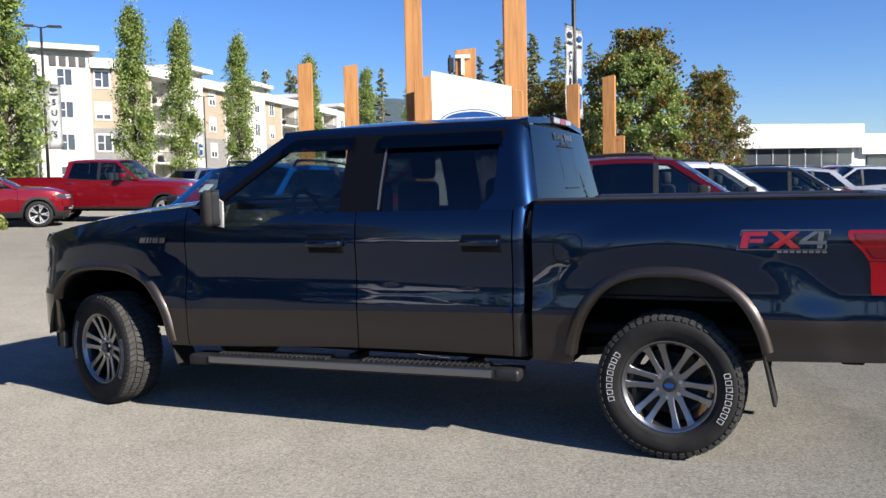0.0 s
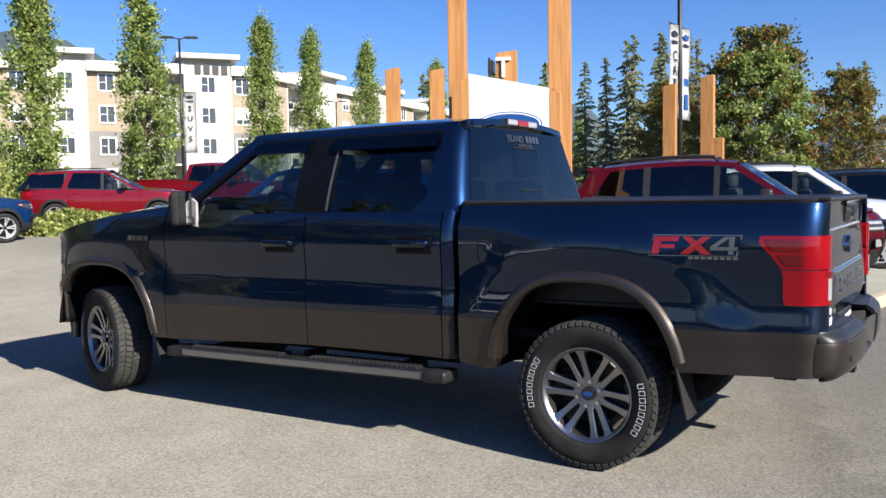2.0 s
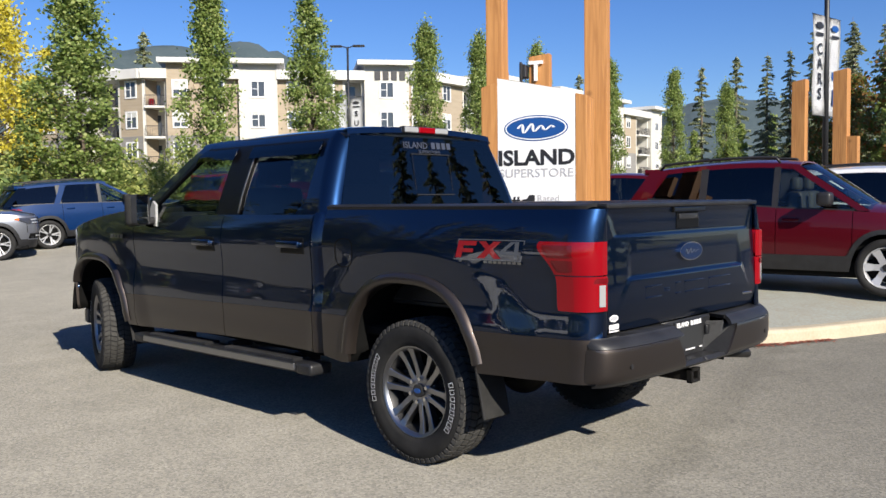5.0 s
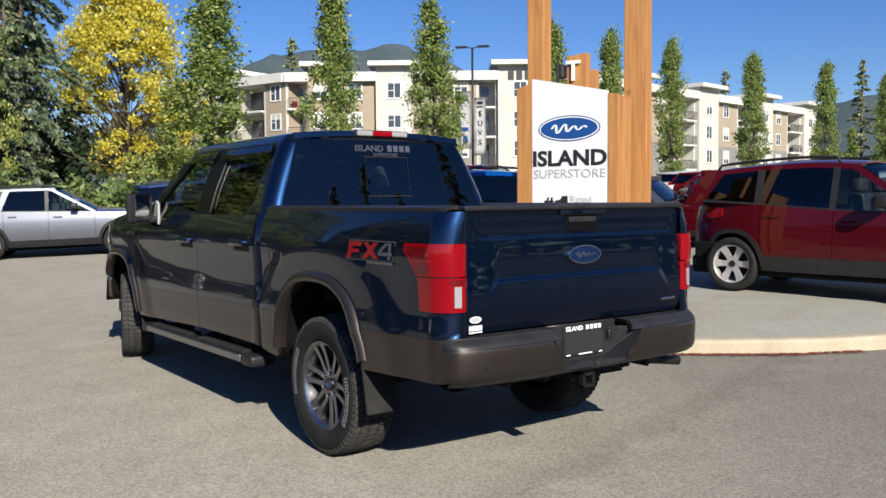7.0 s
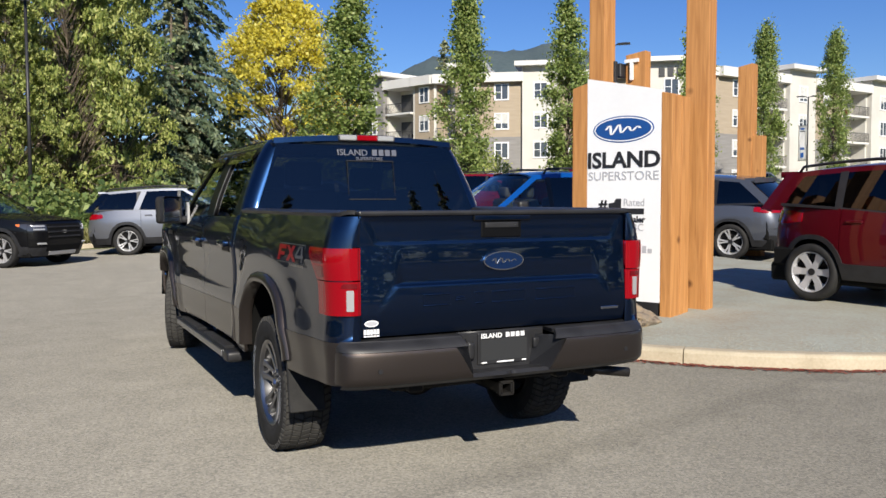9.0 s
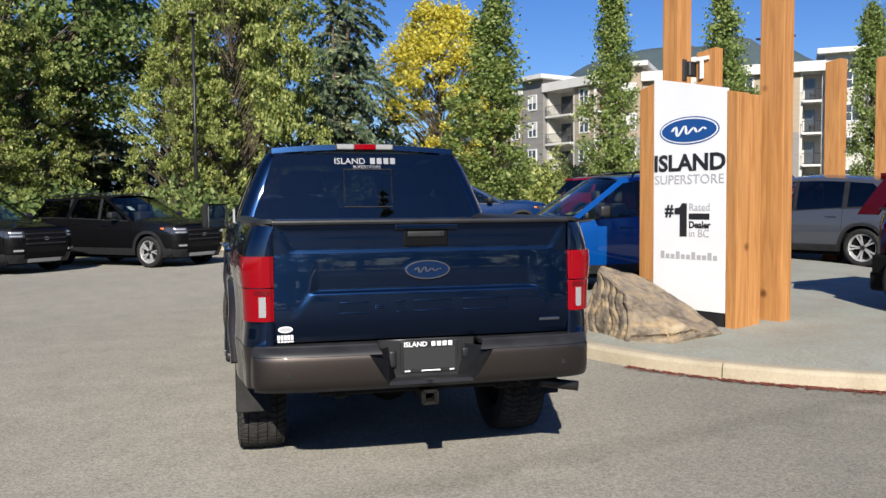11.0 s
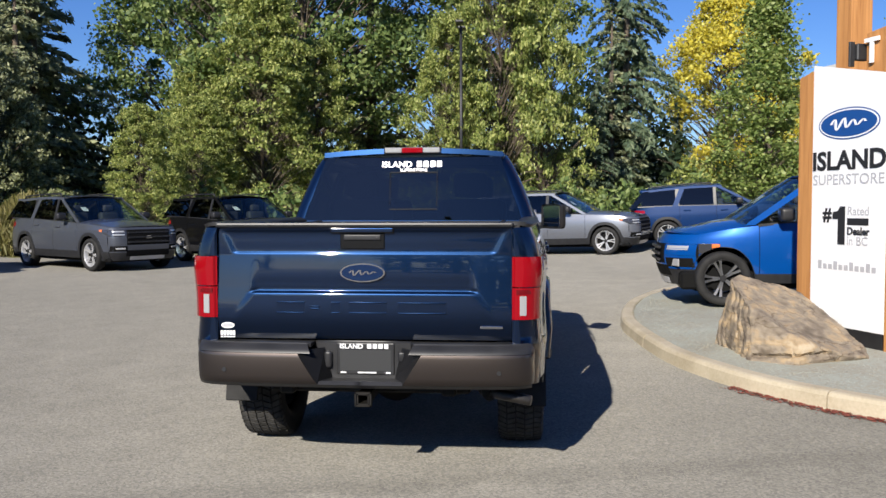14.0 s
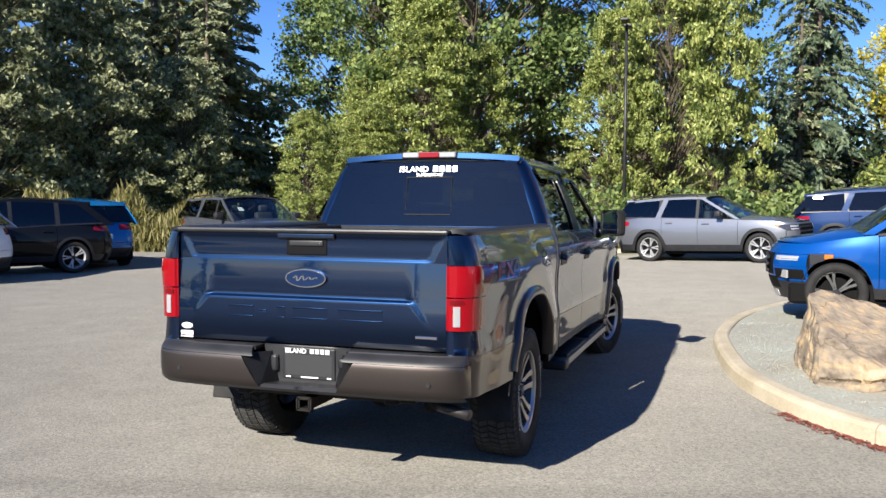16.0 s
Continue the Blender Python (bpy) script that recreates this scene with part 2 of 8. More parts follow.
# near-black for undersides; it also paints shade into gaps and hollow openings
DARK_VOID = plain("underbody and hollow shade black", (0.005, 0.005, 0.005), 0.8, 0.0, 0.0, 0.15)
RUBBER = mottled("tyre rubber", (0.011, 0.011, 0.011), (0.027, 0.026, 0.025), 9, 0.75, 0.0015, 120, spec=0.3)
# lighter than the sidewall rubber: sun on the tread is put into its colour
TREAD = mottled("sun-lightened tyre tread", (0.035, 0.034, 0.032), (0.070, 0.067, 0.062), 14, 0.85, 0.001, 150, spec=0.25)
ALLOY = plain("machined alloy", (0.36, 0.36, 0.37), 0.34, 1.0)
ALLOY_SILVER = plain("silver painted alloy", (0.50, 0.50, 0.51), 0.35, 0.35, 0.4)
ALLOY_GREY = plain("painted grey alloy", (0.032, 0.032, 0.034), 0.4, 0.5, 0.3)
CHROME = plain("chrome", (0.8, 0.8, 0.8), 0.06, 1.0)
RED_LENS = plain("red lens", (0.25, 0.0012, 0.006), 0.14, 0.0, 0.7, 0.3)
LENS_DEEP = plain("deep red reflector", (0.13, 0.0012, 0.004), 0.2, 0.0, 0.7)
CLEAR_LENS = plain("clear lens", (0.42, 0.42, 0.42), 0.1, 0.25, 1.0)
AMBER_LENS = plain("amber lens", (0.7, 0.16, 0.02), 0.1, 0.0, 1.0)
CABIN = mottled("charcoal cabin trim", (0.02, 0.02, 0.022), (0.045, 0.045, 0.05), 6, 0.7)
PALE_CLOTH = mottled("pale grey seat leather", (0.30, 0.30, 0.29), (0.42, 0.42, 0.40), 7, 0.55)
PAPER = plain("paper", (0.8, 0.8, 0.78), 0.7)
NAVY = car_paint("dark blue metallic paint", (0.0046, 0.0158, 0.047), 0.9, 0.36, 1.0, 1.62)
P_RED = car_paint("red metallic paint", (0.17, 0.004, 0.010), 0.2, 0.34)
P_MAROON = car_paint("dark red metallic paint", (0.075, 0.0025, 0.007), 0.2, 0.36, 0.55)
P_BLUE = car_paint("bright blue paint", (0.0012, 0.060, 0.27), 0.2, 0.33)
P_DEEP_BLUE = car_paint("deep blue paint", (0.0008, 0.020, 0.085), 0.1, 0.45, 0.5)
P_LIGHT_BLUE = car_paint("light blue paint", (0.008, 0.15, 0.40), 0.12, 0.33)
P_SILVER = car_paint("silver paint", (0.215, 0.225, 0.25), 0.65, 0.34)
P_GREY = car_paint("grey paint", (0.075, 0.082, 0.10), 0.35, 0.36)
P_BLACK = car_paint("black paint", (0.002, 0.002, 0.0025), 0.0, 0.6, 0.5)
P_WHITE = car_paint("white paint", (0.74, 0.74, 0.74), 0.0, 0.35)
TRUCK_GREY = car_paint("grey-brown lower body paint", (0.062, 0.051, 0.045), 0.8, 0.45, 0.8)
BARK = mottled("bark", (0.06, 0.045, 0.032), (0.17, 0.135, 0.10), 6, 0.95, 0.02, 20)
LEAF_COLUMN = leaf_mat("fresh green leaves", (0.13, 0.195, 0.05), (0.25, 0.33, 0.09), (0.43, 0.48, 0.17), 0.45)
LEAF_DARK = leaf_mat("deep green leaves", (0.065, 0.115, 0.037), (0.18, 0.25, 0.08), (0.37, 0.44, 0.16), 0.42)
LEAF_LIGHT = leaf_mat("yellow-green leaves", (0.105, 0.15, 0.037), (0.28, 0.335, 0.085), (0.60, 0.61, 0.22), 0.42)
LEAF_YELLOW = leaf_mat("yellow autumn leaves", (0.50, 0.43, 0.045), (0.68, 0.59, 0.07), (0.80, 0.73, 0.18), 0.45)
LEAF_RUST = leaf_mat("rust autumn leaves", (0.10, 0.17, 0.035), (0.17, 0.19, 0.05), (0.34, 0.12, 0.04), 0.4)
NEEDLES = leaf_mat("conifer needles", (0.10, 0.125, 0.075), (0.24, 0.275, 0.155), (0.48, 0.49, 0.28), 0.35)
NEEDLES_BLUE = leaf_mat("grey-green cedar needles", (0.055, 0.09, 0.055), (0.105, 0.15, 0.085), (0.20, 0.245, 0.14), 0.25)
LEAF_OLIVE = leaf_mat("dull olive leaves", (0.13, 0.15, 0.075), (0.31, 0.335, 0.175), (0.56, 0.57, 0.33), 0.45)
DRY_GRASS = leaf_mat("tall dry grass", (0.12, 0.12, 0.03), (0.22, 0.20, 0.07), (0.34, 0.30, 0.13))


# ---- building helpers ----
def mesh_of(name, verts, faces, mat, smooth=False, normals=None):
    me = bpy.data.meshes.new(name)
    me.from_pydata(verts, [], faces)
    for m in mat if isinstance(mat, (list, tuple)) else [mat]:
        me.materials.append(m)
    if smooth:
        me.polygons.foreach_set("use_smooth", [True] * len(me.polygons))
    if normals is not None:
        me.normals_split_custom_set_from_vertices(normals)
    return me


def put_part(name, me, parent, label="", m=None):
    ob = new(name, me)
    ob.parent = parent
    if m is not None:
        ob.matrix_basis = m
    return tagged(ob, label)


def part(name, bm, mat, parent, label="", smooth=False, m=None):
    me = bpy.data.meshes.new(name)
    bm.to_mesh(me)
    bm.free()
    me.materials.append(mat)
    if smooth:
        me.polygons.foreach_set("use_smooth", [True] * len(me.polygons))
    return put_part(name, me, parent, label, m)


def thing(name, label, category, m=None, group="", kind=""):
    ob = new(name)
    if m is not None:
        ob.matrix_basis = m
    return tagged(ob, label, category, group, kind)


def box_bm(x0, x1, y0, y1, z0, z1, bevel=0.0, seg=1, bm=None):
    b = bm or bmesh.new()
    r = bmesh.ops.create_cube(b, size=1)
    bmesh.ops.scale(b, vec=(x1 - x0, y1 - y0, z1 - z0), verts=r["verts"])
    bmesh.ops.translate(b, vec=((x0 + x1) / 2, (y0 + y1) / 2, (z0 + z1) / 2), verts=r["verts"])
    if bevel:
        es = list({e for v in r["verts"] for e in v.link_edges})
        bmesh.ops.bevel(b, geom=es, offset=bevel, segments=seg, profile=0.6, affect="EDGES")
    return b


def tube(bm, a, b, r0, r1, n=8, cap=True):
    a, b = Vector(a), Vector(b)
    d = b - a
    res = bmesh.ops.create_cone(bm, cap_ends=cap, segments=n, radius1=r0, radius2=r1, depth=d.length)
    q = d.to_track_quat("Z", "Y").to_matrix().to_4x4()
    bmesh.ops.transform(bm, matrix=Matrix.Translation((a + b) / 2) @ q, verts=res["verts"])
    return bm


def lathe(profile, n, axis="y"):
    """Verts and faces of a profile (radius, along) turned about an axis."""
    vs, fs = [], []
    k = len(profile)
    for i in range(n):
        a = 2 * math.pi * i / n
        for r, h in profile:
            vs.append((r * math.cos(a), h, r * math.sin(a)) if axis == "y" else (r * math.cos(a), r * math.sin(a), h))
    for i in range(n):
        j = (i + 1) % n
        for q in range(k - 1):
            fs.append((i * k + q, i * k + q + 1, j * k + q + 1, j * k + q))
    return vs, fs


def patch(us, lo, hi, nv, surf, depth=0.02, out=None, wrap=None):
    """A skin over surf(u, v), between v = lo(u) and v = hi(u), with true normals and folded-in edges. out: a point-wise outward hint."""
    cols = [(u, lo(u), hi(u)) for u in us]
    vs, ns, fs = [], [], []
    for u, a, b in cols:
        for j in range(nv + 1):
            v = a + (b - a) * j / nv
            p = Vector(surf(u, v))
            e = 0.004
            n = (Vector(surf(u + e, v)) - Vector(surf(u - e, v))).cross(Vector(surf(u, v + e)) - Vector(surf(u, v - e)))
            n = n.normalized() if n.length > 1e-12 else Vector((0, 0, 1))
            if out is not None and n.dot(out(p)) < 0:
                n = -n
            vs.append(p)
            ns.append(n)
    m = nv + 1
    for i in range(len(cols) - 1):
        if cols[i][2] - cols[i][1] < 1e-4 and cols[i + 1][2] - cols[i + 1][1] < 1e-4:
            continue
        for j in range(nv):
            f = (i * m + j, (i + 1) * m + j, (i + 1) * m + j + 1, i * m + j + 1)
            c = (vs[f[1]] - vs[f[0]]).cross(vs[f[3]] - vs[f[0]]) + (vs[f[2]] - vs[f[1]]).cross(vs[f[3]] - vs[f[2]])
            fs.append(f if c.dot(ns[f[0]]) >= 0 else f[::-1])
    ring = [i * m for i in range(len(cols))] + [(len(cols) - 1) * m + j for j in range(1, m)] + [i * m + nv for i in range(len(cols) - 2, -1, -1)] + [j for j in range(nv - 1, 0, -1)]
    if depth:
        k = len(vs)
        cen = sum(vs, Vector()) / len(vs)
        for r in ring:
            vs.append(vs[r].copy())
            vs.append(vs[r] - ns[r] * depth)
            ns += [Vector((0, 0, 0))] * 2
        q = len(ring)
        for i in range(q):
            j = (i + 1) % q
            f = (k + 2 * i, k + 2 * j, k + 2 * j + 1, k + 2 * i + 1)
            if (vs[f[1]] - vs[f[0]]).length < 1e-5:
                continue
            c = (vs[f[1]] - vs[f[0]]).cross(vs[f[2]] - vs[f[1]])
            fs.append(f if c.dot((vs[f[0]] + vs[f[1]]) / 2 - cen) >= 0 else f[::-1])
    return [tuple(v) for v in vs], fs, [tuple(v) for v in ns]


def skin(name, us, lo, hi, nv, surf, mat, parent, label="", depth=0.02, out=None):
    vs, fs, ns = patch(us, lo, hi, nv, surf, depth, out)
    return put_part(name, mesh_of(name, vs, fs, mat, True, ns), parent, label)


def span(a, b, n):
    return [a + (b - a) * i / n for i in range(n + 1)]


def lerp_table(rows):
    """Smooth-ish function through rows of (x, value)."""
    xs, ys = [r[0] for r in rows], [r[1] for r in rows]

    def f(x):
        if x <= xs[0]:
            return ys[0]
        for i in range(len(xs) - 1):
            if x <= xs[i + 1]:
                t = (x - xs[i]) / (xs[i + 1] - xs[i])
                m0 = (ys[i + 1] - ys[i - 1]) / (xs[i + 1] - xs[i - 1]) if i else (ys[1] - ys[0]) / (xs[1] - xs[0])
                m1 = (ys[i + 2] - ys[i]) / (xs[i + 2] - xs[i]) if i + 2 < len(xs) else (ys[-1] - ys[-2]) / (xs[-1] - xs[-2])
                h = xs[i + 1] - xs[i]
                return (2 * t**3 - 3 * t**2 + 1) * ys[i] + (t**3 - 2 * t**2 + t) * h * m0 + (-2 * t**3 + 3 * t**2) * ys[i + 1] + (t**3 - t**2) * h * m1
        return ys[-1]

    return f


def text_mesh(name, words, size, mat, parent, m, depth=0.0015, label="", align="CENTER", bold=0.0, squeeze=1.0):
    """Raised lettering in the built-in font; it stands in the local xz plane and faces -y."""
    cu = bpy.data.curves.new(name, "FONT")
    cu.body, cu.size, cu.extrude, cu.offset, cu.align_x = words, size, depth, bold, align
    cu.resolution_u = 3
    ob = bpy.data.objects.new(name, cu)
    me = bpy.data.meshes.new_from_object(ob)
    bpy.data.objects.remove(ob)
    me.materials.clear()
    me.materials.append(mat)
    me.transform(m @ pose(0, 0, 0, 90) @ Matrix.Diagonal((squeeze, 1, 1, 1)))
    # each letter is a piece of its own
    bm = bmesh.new()
    bm.from_mesh(me)
    seen, made = set(), None
    bm.verts.ensure_lookup_table()
    for v in bm.verts:
        if v.index in seen:
            continue
        stack, comp = [v], []
        seen.add(v.index)
        while stack:
            q = stack.pop()
            comp.append(q)
            for e in q.link_edges:
                o = e.other_vert(q)
                if o.index not in seen:
                    seen.add(o.index)
                    stack.append(o)
        idx = {q.index: k for k, q in enumerate(comp)}
        fs = [tuple(idx[w.index] for w in f.verts) for f in bm.faces if f.verts[0].index in idx]
        made = put_part("letter", mesh_of("letter", [tuple(q.co) for q in comp], fs, mat), parent, label)
    bm.free()
    return made


def sweep(pts, r, n=8):
    """One unbroken round bar through the points."""
    pts = [Vector(q) for q in pts]
    vs, fs = [], []
    for i, q in enumerate(pts):
        d = (pts[min(i + 1, len(pts) - 1)] - pts[max(i - 1, 0)]).to_track_quat("Z", "Y")
        vs += [tuple(q + d @ Vector((r * math.cos(2 * math.pi * k / n), r * math.sin(2 * math.pi * k / n), 0))) for k in range(n)]
    for i in range(len(pts) - 1):
        fs += [(i * n + k, i * n + (k + 1) % n, (i + 1) * n + (k + 1) % n, (i + 1) * n + k) for k in range(n)]
    fs += [tuple(range(n))[::-1], tuple(range((len(pts) - 1) * n, len(pts) * n))]
    return vs, fs


def oval_bm(rx, rz, y0, y1, n=40, bm=None, cx=0, cz=0):
    b = bm or bmesh.new()
    lo_ = [b.verts.new((cx + rx * math.cos(2 * math.pi * i / n), y0, cz + rz * math.sin(2 * math.pi * i / n))) for i in range(n)]
    hi_ = [b.verts.new((cx + rx * math.cos(2 * math.pi * i / n), y1, cz + rz * math.sin(2 * math.pi * i / n))) for i in range(n)]
    b.faces.new(lo_)
    b.faces.new(hi_[::-1])
    for i in range(n):
        b.faces.new((lo_[i], hi_[i], hi_[(i + 1) % n], lo_[(i + 1) % n]))
    bmesh.ops.recalc_face_normals(b, faces=b.faces)
    return b


def wave_bm(half_len, rise, y0, y1, w, turns=3.5, n=72):
    """A slanting script-like wave as one thin raised ribbon in the local xz plane."""
    b = bmesh.new()
    rows = []
    for i in range(n + 1):
        t = i / n
        env = 0.45 + 0.55 * math.sin(math.pi * min(1.0, 0.25 + t)) ** 2
        z = rise * env * math.sin(2 * math.pi * turns * t)
        x = -half_len + 2 * half_len * t + 0.35 * z
        k = w * (0.75 + 0.5 * math.cos(2 * math.pi * turns * t) ** 2)
        rows.append([b.verts.new((x - k, y, z)) for y in (y0, y1)] + [b.verts.new((x + k, y, z)) for y in (y1, y0)])
    for p, q in zip(rows[:-1], rows[1:]):
        for j in range(4):
            b.faces.new((p[j], p[(j + 1) % 4], q[(j + 1) % 4], q[j]))
    b.faces.new(rows[0])
    b.faces.new(rows[-1][::-1])
    bmesh.ops.recalc_face_normals(b, faces=b.faces)
    return b


def slab_bm(outline, y0, y1, bm=None):
    """A plate with an outline in the local xz plane, from y0 to y1."""
    b = bm or bmesh.new()
    lo_, hi_ = [b.verts.new((x, y0, z)) for x, z in outline], [b.verts.new((x, y1, z)) for x, z in outline]
    n = len(outline)
    b.faces.new(lo_)
    b.faces.new(hi_[::-1])
    for i in range(n):
        b.faces.new((lo_[i], hi_[i], hi_[(i + 1) % n], lo_[(i + 1) % n]))
    bmesh.ops.recalc_face_normals(b, faces=b.faces)
    return b


def ground_z(x, y):
    """The lot is level along the woods and rises gently towards the flats."""
    d = min(-0.8 * x + 0.6 * y - 5, 60)
    t = min(1.0, max(0.0, (y + 4) / 17))
    return 0.0495 * math.log1p(math.exp(max(d, -60) / 1.5)) * t * t * (3 - 2 * t)


def on_ground(x, y, heading=0.0, lift=0.0):
    """A pose on the lot, leaning with its slope; heading: degrees from +x, anticlockwise."""
    g, e = ground_z(x, y) + lift, 0.8
    n = Vector((-(ground_z(x + e, y) - ground_z(x - e, y)) / (2 * e), -(ground_z(x, y + e) - ground_z(x, y - e)) / (2 * e), 1)).normalized()
    f = Vector((math.cos(radians(heading)), math.sin(radians(heading)), 0))
    f = (f - n * f.dot(n)).normalized()
    s = n.cross(f)
    return Matrix(((f.x, s.x, n.x, x), (f.y, s.y, n.y, y), (f.z, s.z, n.z, g), (0, 0, 0, 1)))


# ---- parked vehicles: x forward, y to the left, z up, origin on the ground at mid-length ----
def wheel(parent, x, y, r, width, rim_r, spokes, side, steer=0.0, style="pair"):
    """A wheel with its tyre, rim, disc and lug nuts; side: +1 for the vehicle's left."""
    hub = new("wheel")
    hub.parent = parent
    hub.matrix_basis = pose(x, y, r, 0, 0, steer) @ Matrix.Diagonal((1, side, 1, 1))
    w = width / 2
    prof = [(rim_r, -w * 0.8), (rim_r + 0.012, -w * 0.95), (r * 0.86, -w), (r * 0.955, -w * 0.93), (r * 0.99, -w * 0.72), (r, -w * 0.3), (r, w * 0.3), (r * 0.99, w * 0.72), (r * 0.955, w * 0.93), (r * 0.86, w), (rim_r + 0.012, w * 0.95), (rim_r, w * 0.8)]
    vs, fs = lathe(prof, 40)
    put_part("tyre", mesh_of("tyre", vs, [f[::-1] for f in fs], RUBBER, True), hub)
    prof = [(rim_r * 0.80, -w * 0.8), (rim_r * 0.9, -w * 0.3), (rim_r * 0.92, w * 0.55), (rim_r * 0.965, w * 0.78), (rim_r * 1.0, w * 0.86), (rim_r * 1.01, w * 0.8)]
    vs, fs = lathe(prof, 36)
    rim = put_part("rim", mesh_of("rim", vs, fs, ALLOY_SILVER if style != "dark" else ALLOY_GREY, True), hub)
    bm = bmesh.new()
    ys, yh = w * 0.72, w * 0.5
    for i in range(spokes):
        for da, wd in (((-0.2, 0.016), (0.2, 0.016)) if style != "single" else ((0.0, 0.045),)):
            a = 2 * math.pi * i / spokes
            ca, sa = math.cos(a), math.sin(a)
            pts = []
            for rad, hw, off, yy in ((rim_r * 0.16, wd * 0.9, da * 0.04, yh), (rim_r * 0.55, wd * 0.8, da * 0.22, yh + 0.004), (rim_r * 0.94, wd * 1.15, da * 0.5, ys)):
                for sgn in (-1, 1):
                    t = off * rim_r * 1.6 + sgn * hw
                    pts.append((rad * ca - t * sa, yy, rad * sa + t * ca))
            top = [bm.verts.new(q) for q in pts]
            low = [bm.verts.new((q[0], q[1] - 0.035, q[2])) for q in pts]
            for k in (0, 2):
                bm.faces.new((top[k], top[k + 1], top[k + 3], top[k + 2]))
                bm.faces.new((top[k], top[k + 2], low[k + 2], low[k]))
                bm.faces.new((top[k + 1], low[k + 1], low[k + 3], top[k + 3]))
    bmesh.ops.recalc_face_normals(bm, faces=bm.faces)
    part("spoke_star", bm, ALLOY_SILVER if style != "dark" else ALLOY, rim)
    bm = bmesh.new()
    tube(bm, (0, -w * 0.3, 0), (0, yh + 0.012, 0), rim_r * 0.2, rim_r * 0.17, 20)
    part("hub_cap", bm, ALLOY_GREY, rim)
    bm = bmesh.new()
    tube(bm, (0, -0.02, 0), (0, 0.0, 0), rim_r * 0.72, rim_r * 0.72, 28)
    part("brake_disc", bm, DARK_VOID, hub)
    return hub


SMOKED_LENS = plain("smoked car lens", (0.06, 0.06, 0.065), 0.08, 0.3, 1.0)


def vehicle(name, label, S, paint, clad=BLACK_PLASTIC):
    """One parked car from a table of its sizes and outline."""
    root = thing(name, label, S["category"])
    L, W, R = S["L"], S["W"], S["R"]
    xf, xr = L / 2 - S["front"], L / 2 - S["front"] - S["wb"]
    p = S.get("p", 6.0)
    dg = 2 ** (-1 / p)
    af, ar = lerp_table(S["nose"]), lerp_table(S["tail"])
    bw = lerp_table(S["width"])
    belt, roofz = lerp_table(S["belt"]), lerp_table(S["roof"])
    (xw0, zw0), (xw1, zw1) = S["screen"]
    (xb0, zb0), (xb1, zb1) = S["back"]
    zr = max(z for _, z in S["roof"])
    gw0, gw1 = W / 2 - S.get("inset", 0.05), W / 2 - S.get("tumble", 0.24)

    def gl(z):
        t = (z - 1.0) / (zr - 1.0)
        return gw0 + (gw1 - gw0) * max(0, t) ** 1.25

    def xw(z):
        return xw0 + (xw1 - xw0) * (z - zw0) / (zw1 - zw0)

    def xb(z):
        return xb0 + (xb1 - xb0) * (z - zb0) / (zb1 - zb0)

    def reach(q, a):
        return max(0.0, 1 - min(1, abs(q) / a) ** p) ** (1 / p)

    def side_at(s):
        return lambda x, z: (x, s * bw(z) * reach(x, af(z) if x > 0 else ar(z)), z)

    def nose(y, z):
        return (af(z) * reach(y, bw(z)), y, z)

    def tail(y, z):
        return (-ar(z) * reach(y, bw(z)), y, z)

    sill, flare = S.get("sill", 0.30), S.get("flare", 0.055)

    def arch(x, grow):
        best = 0.0
        for c in (xf, xr):
            hw, hz = R + 0.06 + grow, R * 2 + 0.055 + grow
            d = abs(x - c) / hw
            if d < 1:
                best = max(best, 0.12 + (hz - 0.12) * (1 - d**2.4) ** (1 / 2.4))
        return best

    clad_z = S.get("clad", 0.42)
    lo_paint = lambda x: max(clad_z, arch(x, flare))
    lo_clad = lambda x: max(sill, arch(x, 0.0))
    top = lambda x: belt(x)
    xs_all = sorted(set(span(-ar(0.8) * dg, af(0.8) * dg, 60) + [c + s * (R + 0.06 + g) * q for c in (xf, xr) for s in (-1, 1) for g in (0, flare) for q in (0.999, 0.97, 0.9, 0.8)]))
    cuts = S["cuts"]
    names = ["quarter_panel", "rear_door", "front_door", "fender"]
    edges = [-ar(0.8) * dg, cuts[0], cuts[1], cuts[2], af(0.8) * dg]
    for s in (1, -1):
        out = lambda q, s=s: Vector((0, s, 0))
        for nm, a, b in zip(names, edges[:-1], edges[1:]):
            a, b = a + 0.004, b - 0.004
            us = [a] + [u for u in xs_all if a + 0.01 < u < b - 0.01] + [b]
            ob = skin(nm, us, lo_paint, lambda x: max(top(x), lo_paint(x)), 10, side_at(s), paint, root, out=out)
            if "door" in nm:
                hx = a + (b - a) * 0.2
                y = side_at(s)(hx, belt(hx) - 0.13)[1]
                bm = box_bm(hx - 0.1, hx + 0.1, y - 0.01, y + 0.025 * s if s > 0 else y + 0.01, belt(hx) - 0.15, belt(hx) - 0.115, 0.008) if s > 0 else box_bm(hx - 0.1, hx + 0.1, y - 0.025, y + 0.01, belt(hx) - 0.15, belt(hx) - 0.115, 0.008)
                part("door_handle", bm, paint if not S.get("chrome") else CHROME, ob)
        skin("side_cladding", xs_all, lo_clad, lambda x: max(lo_clad(x), lo_paint(x)), 3, lambda x, z, s=s: (x, side_at(s)(x, z)[1] + s * 0.012, z), clad, root, out=out)
        # added near-black sheet behind the panels: it paints the shade of their gaps
        skin("inner_side", xs_all, lo_clad, lambda x: max(top(x), lo_clad(x)) - 0.03, 6, lambda x, z, s=s: (x, side_at(s)(x, z)[1] * 0.965, z), DARK_VOID, root, depth=0, out=out)
    # nose
    bx = bw(0.7) * dg
